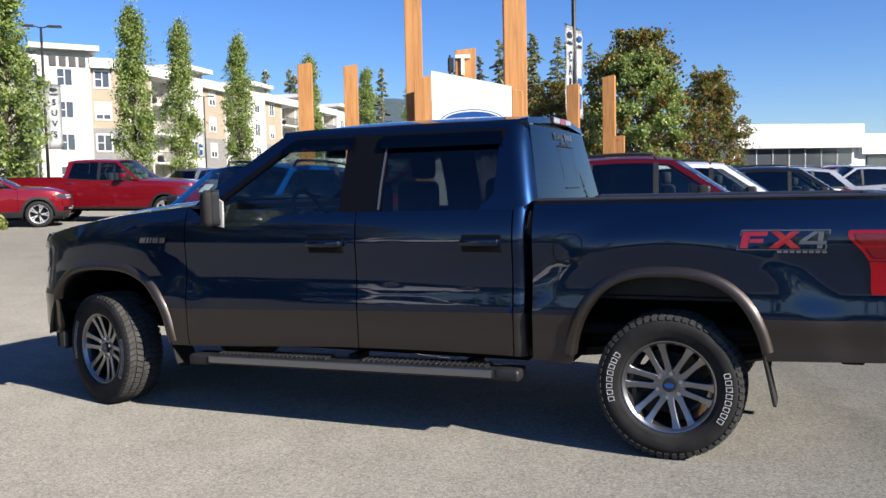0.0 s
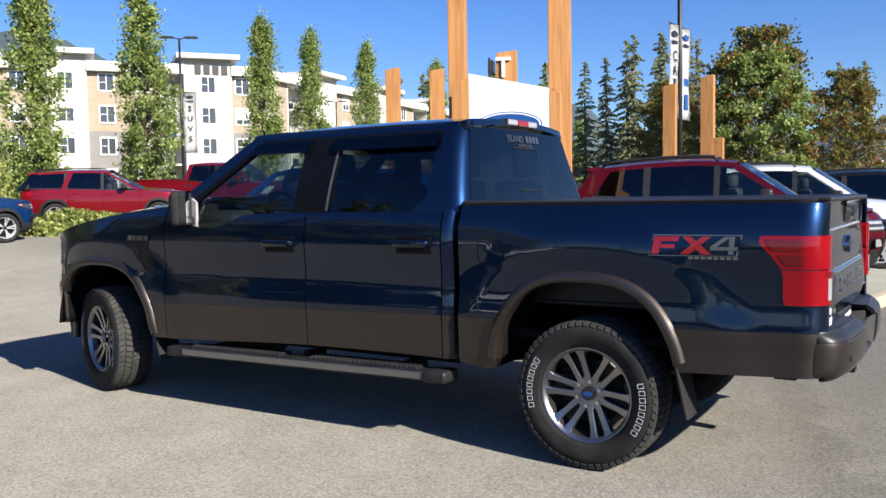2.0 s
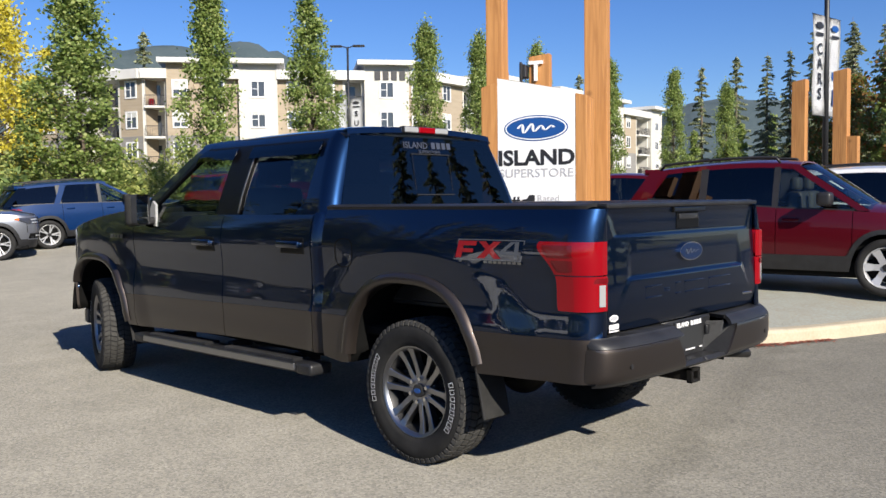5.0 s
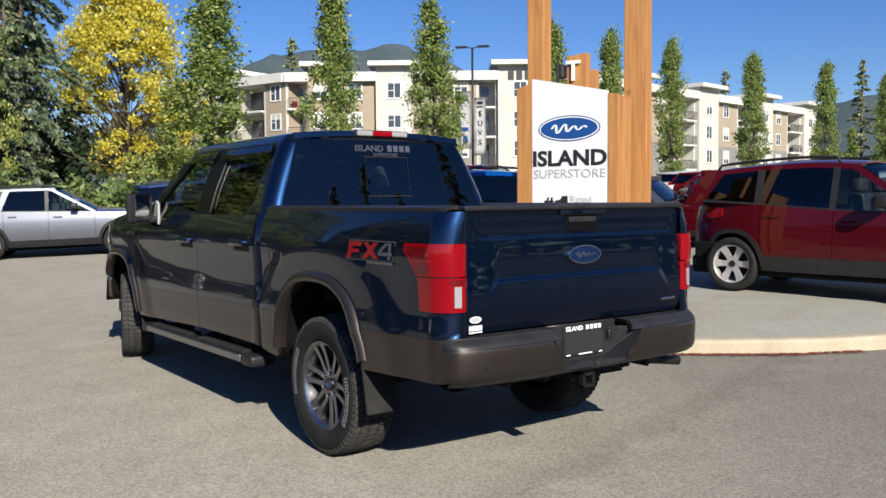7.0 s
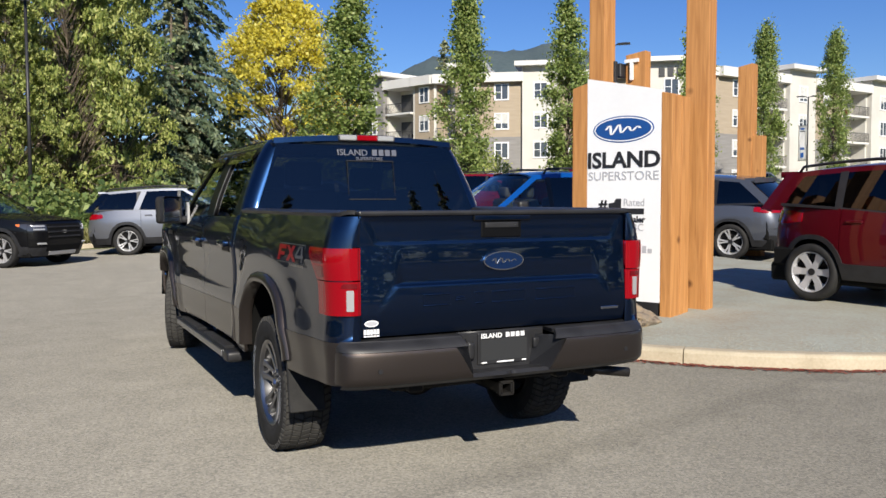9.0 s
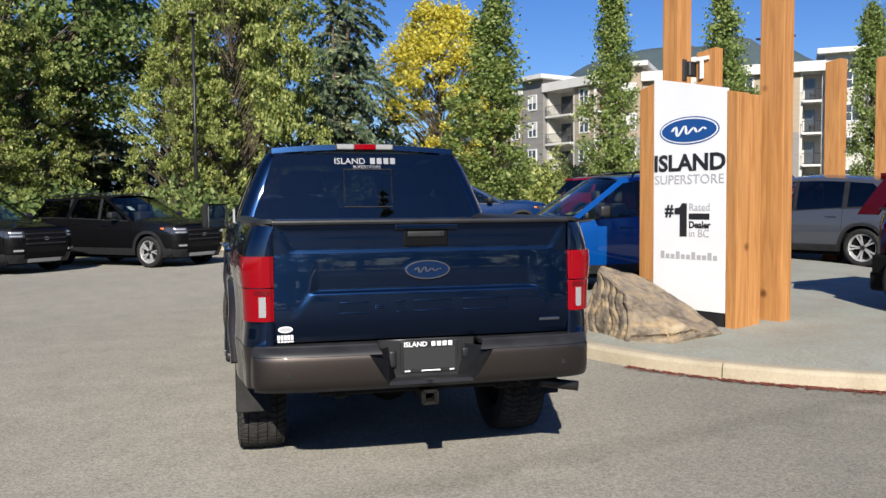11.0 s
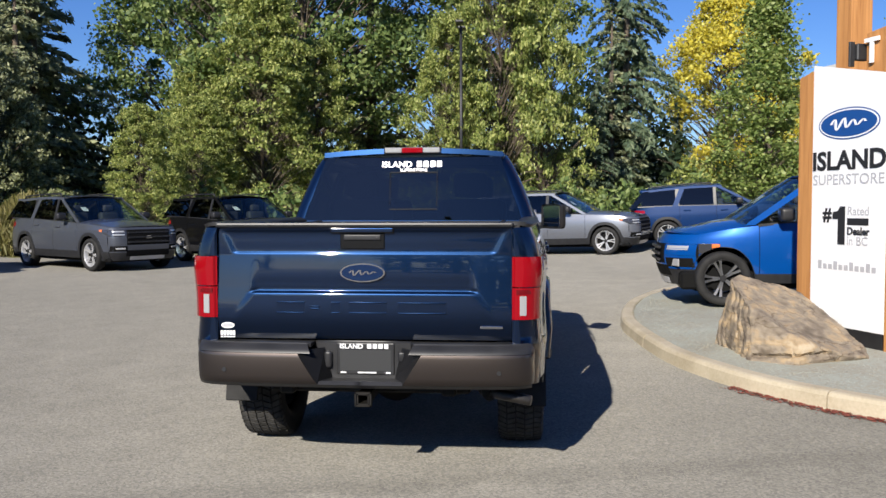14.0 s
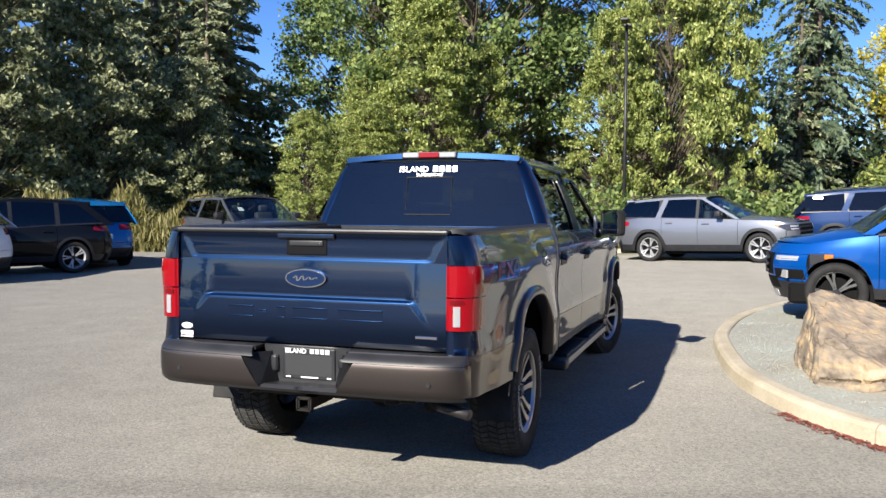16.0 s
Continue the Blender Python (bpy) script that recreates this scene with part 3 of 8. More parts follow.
    fr = lambda q: Vector((1, 0, 0))
    ys = span(-bx, bx, 24)
    hz = belt(af(0.8) * dg)
    g0, g1 = S["grille"]
    lamp_y = S.get("lamp_y", 0.56)
    skin("front_valance", ys, lambda y: sill - 0.04, lambda y: 0.45, 4, nose, clad, root, out=fr)
    skin("front_bumper", ys, lambda y: 0.453, lambda y: g0, 4, nose, paint, root, out=fr)
    gr = skin("grille", span(-bx * lamp_y, bx * lamp_y, 14), lambda y: g0 + 0.004, lambda y: g1, 6, nose, DARK_VOID, root, out=fr)
    for k in range(3):
        z = g0 + (g1 - g0) * (k + 0.6) / 3.2
        x = nose(0, z)[0]
        part("grille_bar", box_bm(x - 0.02, x + 0.018, -bx * lamp_y * 0.95, bx * lamp_y * 0.95, z - 0.018, z + 0.018, 0.006), S.get("bars", BLACK_PLASTIC), gr)
    bm = oval_bm(0.085, 0.036, 0, 0.012, 24)
    part("badge", bm, CHROME, gr, m=pose(nose(0, (g0 + g1) / 2)[0] + 0.012, 0, (g0 + g1) / 2, 0, 0, 90))
    skin("lower_intake", span(-bx * 0.62, bx * 0.62, 10), lambda y: 0.36, lambda y: 0.50, 2, lambda y, z: (nose(y, z)[0] + 0.003, y, z), DARK_VOID, root, out=fr)
    skin("skid_plate", span(-bx * 0.5, bx * 0.5, 8), lambda y: sill - 0.03, lambda y: sill + 0.05, 2, lambda y, z: (nose(y, z)[0] + 0.006, y, z), ALLOY_SILVER, root, out=fr)
    for s in (1, -1):
        a, b = sorted((s * bx * lamp_y, s * bx * 0.995))
        skin("cheek_panel", span(a, b, 8), lambda y: g0 + 0.004, lambda y: g1 - 0.15, 3, nose, paint, root, out=fr)
        hl = skin("headlight", span(a, b, 8), lambda y: g1 - 0.147, lambda y: g1, 4, nose, SMOKED_LENS if not S.get("slim_lamps") else paint, root, out=fr)
        a2, b2 = sorted((s * bx * (lamp_y + 0.06), s * bx * 0.93))
        skin("lamp_unit", span(a2, b2, 6), lambda y: g1 - 0.055, lambda y: g1 - 0.02, 1, lambda y, z: (nose(y, z)[0] + 0.004, y, z), CLEAR_LENS, hl, out=fr)
        skin("lamp_unit", span(a2, b2, 6), lambda y: g1 - (0.125 if not S.get("slim_lamps") else 0.075), lambda y: g1 - (0.095 if not S.get("slim_lamps") else 0.06), 1, lambda y, z: (nose(y, z)[0] + 0.004, y, z), CLEAR_LENS, hl, out=fr)
        # lamp unit that wraps round the corner on to the fender
        us = span(af(0.8) * dg - 0.26, af(0.8) * dg - 0.004, 6)
        skin("lamp_wrap", us, lambda x: g1 - 0.02 - 0.11 * (x - us[0]) / 0.26, lambda x: g1 + 0.01, 3, lambda x, z, s=s: (x, side_at(s)(x, z)[1] + s * 0.008, z), SMOKED_LENS, hl, out=lambda q, s=s: Vector((0, s, 0)))
        if S.get("amber"):
            ua = span(af(0.8) * dg - 0.25, af(0.8) * dg - 0.16, 3)
            skin("turn_lens", ua, lambda x: g1 - 0.03 - 0.02 * (x - ua[0]) / 0.1, lambda x: g1 + 0.006, 2, lambda x, z, s=s: (x, side_at(s)(x, z)[1] + s * 0.012, z), AMBER_LENS, hl, out=lambda q, s=s: Vector((0, s, 0)))
        yc = s * bx * 0.78
        a2, b2 = sorted((s * bx * 0.60, s * bx * 0.97))
        fz = S.get("fog_z", 0.54)
        slot = skin("fog_slot", span(a2, b2, 6), lambda y: fz - 0.06, lambda y: fz + 0.06, 2, lambda y, z: (nose(y, z)[0] + 0.003, y, z), DARK_VOID, root, out=fr)
        fw_, fh_ = S.get("fog", (0.11, 0.022))
        part("fog_lamp", box_bm(-fw_, fw_, -0.01, 0.014, -fh_, fh_, 0.008), CLEAR_LENS, slot, m=pose(nose(yc, fz)[0] + 0.010, yc, fz, 0, 0, -90 + s * 22))
    skin("nose_lip", ys, lambda y: g1 + 0.004, lambda y: hz + 0.002, 2, nose, paint, root, out=fr)
    # hood
    xh0, xh1 = xw0 - 0.02, af(hz) * dg

    def hood(x, s_):
        edge = side_at(1)(x, belt(x))[1]
        fall = max(0.0, (x - (xh1 - 0.28)) / 0.28)
        lift = 0.065 * (1 - fall**2) + 0.03
        return (x + (af(hz) * reach(s_ * edge, bw(hz)) - xh1) * fall**3 * 0.9, s_ * edge, belt(x) + lift * (1 - abs(s_) ** 2.6))

    up = lambda q: Vector((0, 0, 1))
    skin("hood", span(xh0, xh1, 20), lambda x: -1.0, lambda x: 1.0, 22, hood, paint, root, out=up)
    # tail
    bk = lambda q: Vector((-1, 0, 0))
    zt = S["tail_split"]
    tb = belt(-ar(0.8) * dg)
    skin("rear_valance", ys, lambda y: sill, lambda y: zt - 0.13, 4, tail, clad, root, out=bk)
    skin("rear_bumper", ys, lambda y: zt - 0.127, lambda y: zt, 3, tail, paint, root, out=bk)
    t0, t1, tl = S["lamp"]
    tg = skin("tailgate", span(-bx * tl, bx * tl, 18), lambda y: zt + 0.006, lambda y: tb, 10, tail, paint, root, out=bk)
    bm = box_bm(-0.26, 0.26, -0.012, 0.004, -0.06, 0.06, 0.004)
    part("number_plate", bm, P_WHITE, tg, m=pose(tail(0, zt + 0.16)[0] - 0.004, 0, zt + 0.16, 0, 0, -90))
    for s in (1, -1):
        a, b = sorted((s * bx * (tl + 0.005), s * bx))
        skin("rear_corner", span(a, b, 4), lambda y: zt + 0.006, lambda y: tb, 10, tail, paint, root, out=bk)
        a, b = sorted((s * bx * S.get("lamp_in", tl - 0.12), s * bx))
        lamp = skin("tail_lamp", span(a, b, 6), lambda y: t0, lambda y: t1, 4, lambda y, z: (tail(y, z)[0] - 0.014, y, z), RED_LENS, root, out=bk)
        us = span(-ar(0.8) * dg, -ar(0.8) * dg + 0.24, 5)
        skin("lamp_wrap", us, lambda x: t0 + 0.03 * (x - us[0]) / 0.24, lambda x: t1 - 0.02 * (x - us[0]) / 0.24, 3, lambda x, z, s=s: (x, side_at(s)(x, z)[1] + s * 0.012, z), RED_LENS, lamp, out=lambda q, s=s: Vector((0, s, 0)))
    # roof and glass
    zt_f, zt_b = zw1, zb1
    skin("roof", span(xb1, xw1, 24), lambda x: -1.0, lambda x: 1.0, 18, lambda x, s_: (x, s_ * gl(roofz(x) - 0.03), roofz(x) - 0.03 + 0.05 * (1 - s_**2) + 0.03 * (1 - s_**6) - 0.03), paint, root, out=up)
    ws = skin("windscreen", span(-0.95, 0.95, 14), lambda s_: zw0, lambda s_: zw1 - 0.01, 8, lambda s_, z: (xw(z) + 0.10 * (1 - s_ * s_), s_ * gl(z), z + 0.03 * (1 - s_ * s_)), GLASS_CLEAR, root, depth=0.004, out=fr)
    rw = skin("rear_window", span(-0.9, 0.9, 12), lambda s_: zb0 + 0.03, lambda s_: zb1 - 0.03, 6, lambda s_, z: (xb(z) - 0.08 * (1 - s_ * s_), s_ * gl(z), z), GLASS_DARK, root, depth=0.004, out=bk)
    if S.get("spoiler"):
        skin("spoiler", span(-0.98, 0.98, 10), lambda s_: zb1 - 0.045, lambda s_: roofz(xb1) + 0.005, 2, lambda s_, z: (xb1 - 0.16 + 0.05 * s_ * s_, s_ * gl(zb1), z), paint, root, depth=0.2, out=bk)
    windows = S["windows"]

    def hi_glass(x):
        z = roofz(x) - 0.085
        if x > xw1 - 0.1:
            z = min(z, zw0 + (x + 0.10 - xw0) * (zw1 - zw0) / (xw1 - xw0))
        if x < xb1 + 0.1:
            z = min(z, zb0 + (x - S.get("d_pillar", 0.12) - xb0) * (zb1 - zb0) / (xb1 - xb0))
        return max(z, belt(x) + 0.02)

    for s in (1, -1):
        out = lambda q, s=s: Vector((0, s, 0))
        gs = lambda x, z, s=s: (x, s * gl(z), z)
        for k, (a, b) in enumerate(windows):
            skin("side_window", span(a, b, 12), lambda x: belt(x) + 0.012, hi_glass, 6, gs, GLASS_CLEAR if k == len(windows) - 1 else GLASS_DARK, root, depth=0.004, out=out)
            if k:
                c = windows[k - 1][1]
                skin("pillar_trim", span(c - 0.012, a + 0.012, 2), lambda x: belt(x), lambda x: hi_glass(x) + 0.01, 6, lambda x, z, s=s: (x, s * (gl(z) + 0.005), z), BLACK_PLASTIC, root, depth=0.02, out=out)
        if S.get("c_pillar"):
            cx = S["c_pillar"]
            skin("middle_pillar", span(belt(cx) + 0.005, roofz(cx) - 0.08, 6), lambda z: cx - 0.10 + 0.42 * (z - 1.2), lambda z: cx + 0.05 + 0.42 * (z - 1.2), 2, lambda z, x, s=s: (x, s * (gl(z) + 0.007), z), paint, root, depth=0.02, out=out)
        skin("roof_side", span(xb1 - 0.04, xw1 + 0.02, 20), lambda x: roofz(x) - 0.09, lambda x: roofz(x) - 0.028, 2, gs, paint, root, depth=0.03, out=out)
        skin("front_pillar", span(zw0 - 0.01, zw1, 10), lambda z: xw(z) - 0.12, lambda z: xw(z) + 0.01, 2, lambda z, x, s=s: (x, s * (gl(z) + 0.004), z), paint, root, depth=0.03, out=out)
        skin("rear_pillar", span(zb0 - 0.03, zb1, 10), lambda z: xb(z) - 0.02, lambda z: xb(z) + S.get("d_pillar", 0.12) + 0.01, 3, lambda z, x, s=s: (x, s * (gl(z) + 0.004), z), paint if not S.get("dark_pillar") else GLASS_DARK, root, depth=0.03, out=out)
        skin("belt_trim", span(windows[0][0] - 0.1, windows[-1][1] + 0.05, 16), lambda x: belt(x) - 0.012, lambda x: belt(x) + 0.018, 1, lambda x, z, s=s: (x, s * max(gl(z) + 0.006, bw(z) * 0.96), z), BLACK_PLASTIC, root, depth=0.03, out=out)
        if S.get("rails"):
            pts = [(x, s * (gl(zr) - 0.07), roofz(x) + 0.045) for x in span(xb1 + 0.14, xw1 - 0.29, 8)]
            pts = [(pts[0][0] - 0.05, pts[0][1], pts[0][2] - 0.07)] + pts + [(pts[-1][0] + 0.05, pts[-1][1], pts[-1][2] - 0.07)]
            vs, fs = sweep(pts, 0.018)
            put_part("roof_rail", mesh_of("roof_rail", vs, fs, BLACK_PLASTIC, True), root)
        mx, mz = xw(zw0 + 0.12) - 0.28, belt(xw0) + 0.10
        bm = box_bm(mx - 0.07, mx + 0.10, s * (gw0 + 0.17) - 0.11, s * (gw0 + 0.17) + 0.11, mz - 0.02, mz + 0.14, 0.045, 3)
        mi = part("mirror", bm, paint if not S.get("dark_mirror") else BLACK_PLASTIC, root, smooth=True)
        bm = box_bm(mx, mx + 0.05, min(s * gw0 * 0.98, s * (gw0 + 0.1)), max(s * gw0 * 0.98, s * (gw0 + 0.1)), mz - 0.035, mz + 0.01, 0.008)
        part("mirror_arm", bm, BLACK_PLASTIC, mi)
    # cabin, underbody and wheels
    bm = box_bm(-ar(0.8) * 0.93, af(0.8) * 0.9, -W / 2 + 0.14, W / 2 - 0.14, sill - 0.08, sill + 0.15, 0.03)
    box_bm(xw0 - 0.35, xw0 + 0.05, -gw0 + 0.08, gw0 - 0.08, 0.5, belt(xw0) + 0.02, 0.04, bm=bm)
    box_bm(xb0 + 0.12, xw0 - 0.2, -gw0 + 0.06, gw0 - 0.06, 0.4, 0.62, 0.02, bm=bm)
    box_bm(xr - R - 0.1, xr + R + 0.1, -W / 2 + 0.36, W / 2 - 0.36, 0.3, 0.95, 0.02, bm=bm)
    box_bm(xf - R - 0.1, xf + R + 0.1, -W / 2 + 0.36, W / 2 - 0.36, 0.3, 0.8, 0.02, bm=bm)
    part("underbody", bm, DARK_VOID, root)
    for row in S["seats"]:
        for y in (-W * 0.2, W * 0.2):
            bm = box_bm(row - 0.12, row + 0.08, y - 0.24, y + 0.24, 0.62, zw0 + 0.22, 0.06, 2)
            box_bm(row - 0.1, row + 0.02, y - 0.12, y + 0.12, zw0 + 0.23, zw0 + 0.40, 0.04, 2, bm=bm)
            part("seat", bm, CABIN, root, smooth=True)
    if S.get("sticker", True):
        bm = box_bm(-0.004, 0.004, -0.07, 0.07, -0.09, 0.09)
        part("window_sticker", bm, PAPER, ws, m=pose(xw(zw0 + 0.3) + 0.03, -W * 0.25, zw0 + 0.3, 0, math.degrees(math.atan2(xw0 - xw1, zw1 - zw0)) * -1, 0))
    for x in (xf, xr):
        for s in (1, -1):
            wheel(root, x, s * (W / 2 - 0.115 - 0.02), R, 0.23, R * 0.71, S.get("spokes", 5), s, style=S.get("rim", "pair"))
    return root


def recolour(ob, old, fresh):
    for o in ob.children_recursive:
        if o.data and o.data.materials and o.data.materials[0] == old:
            o.material_slots[0].link = "OBJECT"
            o.material_slots[0].material = fresh
    return ob


BIG_SUV = dict(category="car", L=5.05, W=2.0, R=0.385, wb=3.025, front=0.90, p=6.5, clad=0.47, sill=0.30, spokes=5, rails=True, amber=True, c_pillar=-1.12, flare=0.075, dark_mirror=True,
    nose=[(0.2, 2.40), (0.45, 2.50), (0.7, 2.525), (0.95, 2.50), (1.1, 2.40), (1.3, 2.3)], tail=[(0.2, 2.40), (0.45, 2.50), (0.65, 2.525), (0.9, 2.49), (1.15, 2.42), (1.4, 2.3)],
    width=[(0.2, 0.92), (0.4, 0.97), (0.65, 1.0), (0.9, 0.995), (1.08, 0.965), (1.25, 0.93)], belt=[(-2.5, 1.22), (-1.2, 1.20), (0, 1.16), (1.05, 1.12), (1.9, 1.07), (2.4, 1.0)],
    roof=[(-2.3, 1.68), (-1.6, 1.74), (-0.6, 1.775), (0.2, 1.755), (0.7, 1.70)], screen=((1.10, 1.14), (0.16, 1.69)), back=((-2.44, 1.20), (-2.02, 1.66)), cuts=(-1.02, 0.0, 1.08),
    grille=(0.62, 0.97), lamp_y=0.62, tail_split=0.66, lamp=(0.98, 1.12, 0.72), lamp_in=0.6, windows=((-2.12, -1.12), (-1.04, -0.06), (0.0, 0.92)), d_pillar=0.16, dark_pillar=True, seats=(-1.0, 0.15), spoiler=True)
MID_SUV = dict(category="car", L=4.59, W=1.88, R=0.355, wb=2.71, front=0.90, p=5.5, clad=0.40, sill=0.27, spokes=5, amber=False,
    nose=[(0.2, 2.18), (0.45, 2.27), (0.65, 2.295), (0.85, 2.25), (1.0, 2.12), (1.2, 2.0)], tail=[(0.2, 2.18), (0.45, 2.28), (0.65, 2.295), (0.9, 2.24), (1.1, 2.14), (1.3, 2.0)],
    width=[(0.2, 0.86), (0.4, 0.91), (0.65, 0.94), (0.85, 0.93), (1.0, 0.90), (1.2, 0.86)], belt=[(-2.3, 1.12), (-1.2, 1.09), (0, 1.02), (1.0, 0.98), (1.7, 0.92), (2.2, 0.84)],
    roof=[(-2.0, 1.56), (-1.3, 1.63), (-0.4, 1.68), (0.2, 1.66), (0.6, 1.60)], screen=((1.12, 1.0), (0.22, 1.60)), back=((-2.16, 1.10), (-1.62, 1.56)), cuts=(-0.95, 0.0, 1.0),
    grille=(0.52, 0.80), tail_split=0.62, lamp=(0.93, 1.06, 0.70), lamp_in=0.52, windows=((-1.85, -1.02), (-0.95, -0.05), (0.0, 0.9)), d_pillar=0.2, seats=(-0.85, 0.15), spoiler=True)
SMALL_SUV = dict(category="car", L=4.10, W=1.77, R=0.345, wb=2.52, front=0.82, p=3.6, clad=0.47, sill=0.28, spokes=6, rim="single", rails=True, amber=True, dark_mirror=True, fog=(0.10, 0.05),
    nose=[(0.2, 1.92), (0.45, 2.02), (0.65, 2.05), (0.85, 1.99), (1.0, 1.84), (1.2, 1.7)], tail=[(0.2, 1.95), (0.45, 2.04), (0.65, 2.05), (0.9, 2.03), (1.1, 1.98), (1.3, 1.88)],
    width=[(0.2, 0.81), (0.4, 0.86), (0.65, 0.885), (0.85, 0.88), (1.0, 0.86), (1.2, 0.82)], belt=[(-2.0, 1.17), (-1.2, 1.13), (0, 1.05), (0.8, 1.02), (1.4, 0.97), (1.95, 0.86)],
    roof=[(-1.85, 1.54), (-1.2, 1.61), (-0.4, 1.65), (0.2, 1.62), (0.5, 1.57)], screen=((1.02, 1.03), (0.20, 1.58)), back=((-1.96, 1.12), (-1.70, 1.53)), cuts=(-0.92, -0.02, 0.86),
    grille=(0.56, 0.84), tail_split=0.60, lamp=(0.92, 1.08, 0.74), lamp_in=0.62, windows=((-1.62, -1.0), (-0.93, -0.07), (-0.02, 0.82)), d_pillar=0.24, seats=(-0.75, 0.15), spoiler=True)
BIG_PICKUP = dict(category="pickup truck", L=6.35, W=2.03, R=0.42, wb=4.06, front=0.97, p=9.0, clad=0.50, sill=0.44, spokes=6, chrome=True, amber=False, bars=CHROME, tumble=0.30,
    nose=[(0.2, 3.05), (0.5, 3.17), (0.8, 3.175), (1.1, 3.16), (1.3, 3.1)], tail=[(0.2, 3.1), (0.5, 3.17), (0.8, 3.175), (1.1, 3.175), (1.5, 3.17)],
    width=[(0.2, 0.95), (0.5, 1.0), (0.8, 1.015), (1.1, 1.0), (1.3, 0.97), (1.5, 0.95)], belt=[(-3.2, 1.42), (-1.2, 1.42), (-0.9, 1.38), (0, 1.34), (1.1, 1.33), (2.2, 1.30), (3.1, 1.22)],
    roof=[(-1.3, 1.94), (-0.6, 2.0), (0.2, 2.0), (0.8, 1.96)], screen=((1.35, 1.36), (0.62, 1.94)), back=((-1.12, 1.42), (-0.98, 1.92)), cuts=(-1.12, 0.05, 1.2),
    grille=(0.72, 1.16), tail_split=0.75, lamp=(0.95, 1.36, 0.84), lamp_in=0.84, windows=((-0.98, -0.02), (0.05, 1.1)), d_pillar=0.12, seats=(-0.7, 0.3), sticker=False)


# ---- ground ----
def smooth_loop(pts, n=8):
    """A closed or open smooth line through plan points."""
    out = []
    for i in range(len(pts) - 1):
        a, b = Vector(pts[i]), Vector(pts[i + 1])
        p0 = Vector(pts[i - 1]) if i else a * 2 - b
        p3 = Vector(pts[i + 2]) if i + 2 < len(pts) else b * 2 - a
        for k in range(n):
            t = k / n
            out.append(0.5 * ((2 * a) + (b - p0) * t + (2 * p0 - 5 * a + 4 * b - p3) * t * t + (3 * a - p0 - 3 * b + p3) * t**3))
    out.append(Vector(pts[-1]))
    return out


def build_ground():
    vs, fs, idx = [], [], []
    rad = [0.0] + [0.9 * i for i in range(1, 61)] + [54 * 1.14**i for i in range(1, 33)]
    n = 96
    for r in rad:
        for i in range(n):
            a = 2 * math.pi * i / n
            x, y = -4 + r * math.cos(a), 2 + r * math.sin(a)
            vs.append((x, y, ground_z(x, y) if r < 200 else ground_z(x, y) * 1.0))
    for j in range(len(rad) - 1):
        for i in range(n):
            k = (i + 1) % n
            fs.append((j * n + i, (j + 1) * n + i, (j + 1) * n + k, j * n + k))
            c = Vector(vs[(j + 1) * n + i])
            woods = c.x < -19.5 - 0.27 * max(0.0, c.y + 15) and c.y < 9
            # verge: unseen grass added out of view, to darken what the paint mirrors
            verge = c.y < -13.5 and c.x > -8
            idx.append(1 if woods or verge or (c - Vector((0, 10, 0))).length > 75 else 0)
    me = mesh_of("ground", vs, fs, (ASPHALT, GRASS), True)
    me.polygons.foreach_set("material_index", idx)
    tagged(new("ground", me), "sun-bleached grey asphalt lot that rises gently", "ground", kind="structure")


build_ground()

# the planted island with its kerb
EDGE = [(-10.2, 9.5), (-10.2, 6.6), (-9.6, 4.5), (-8.7, 3.15), (-7.4, 2.45), (-6.2, 2.12), (-5.0, 1.98), (-4.1, 2.02), (-3.2, 2.11), (-2.4, 2.27), (-1.55, 2.62), (-0.85, 3.13), (-0.35, 3.70), (0.0, 4.25), (0.35, 5.1), (0.7, 6.2), (0.95, 7.6), (1.1, 10.0), (1.1, 14.0)]
RIM = smooth_loop([(x, y) for x, y in EDGE], 6)


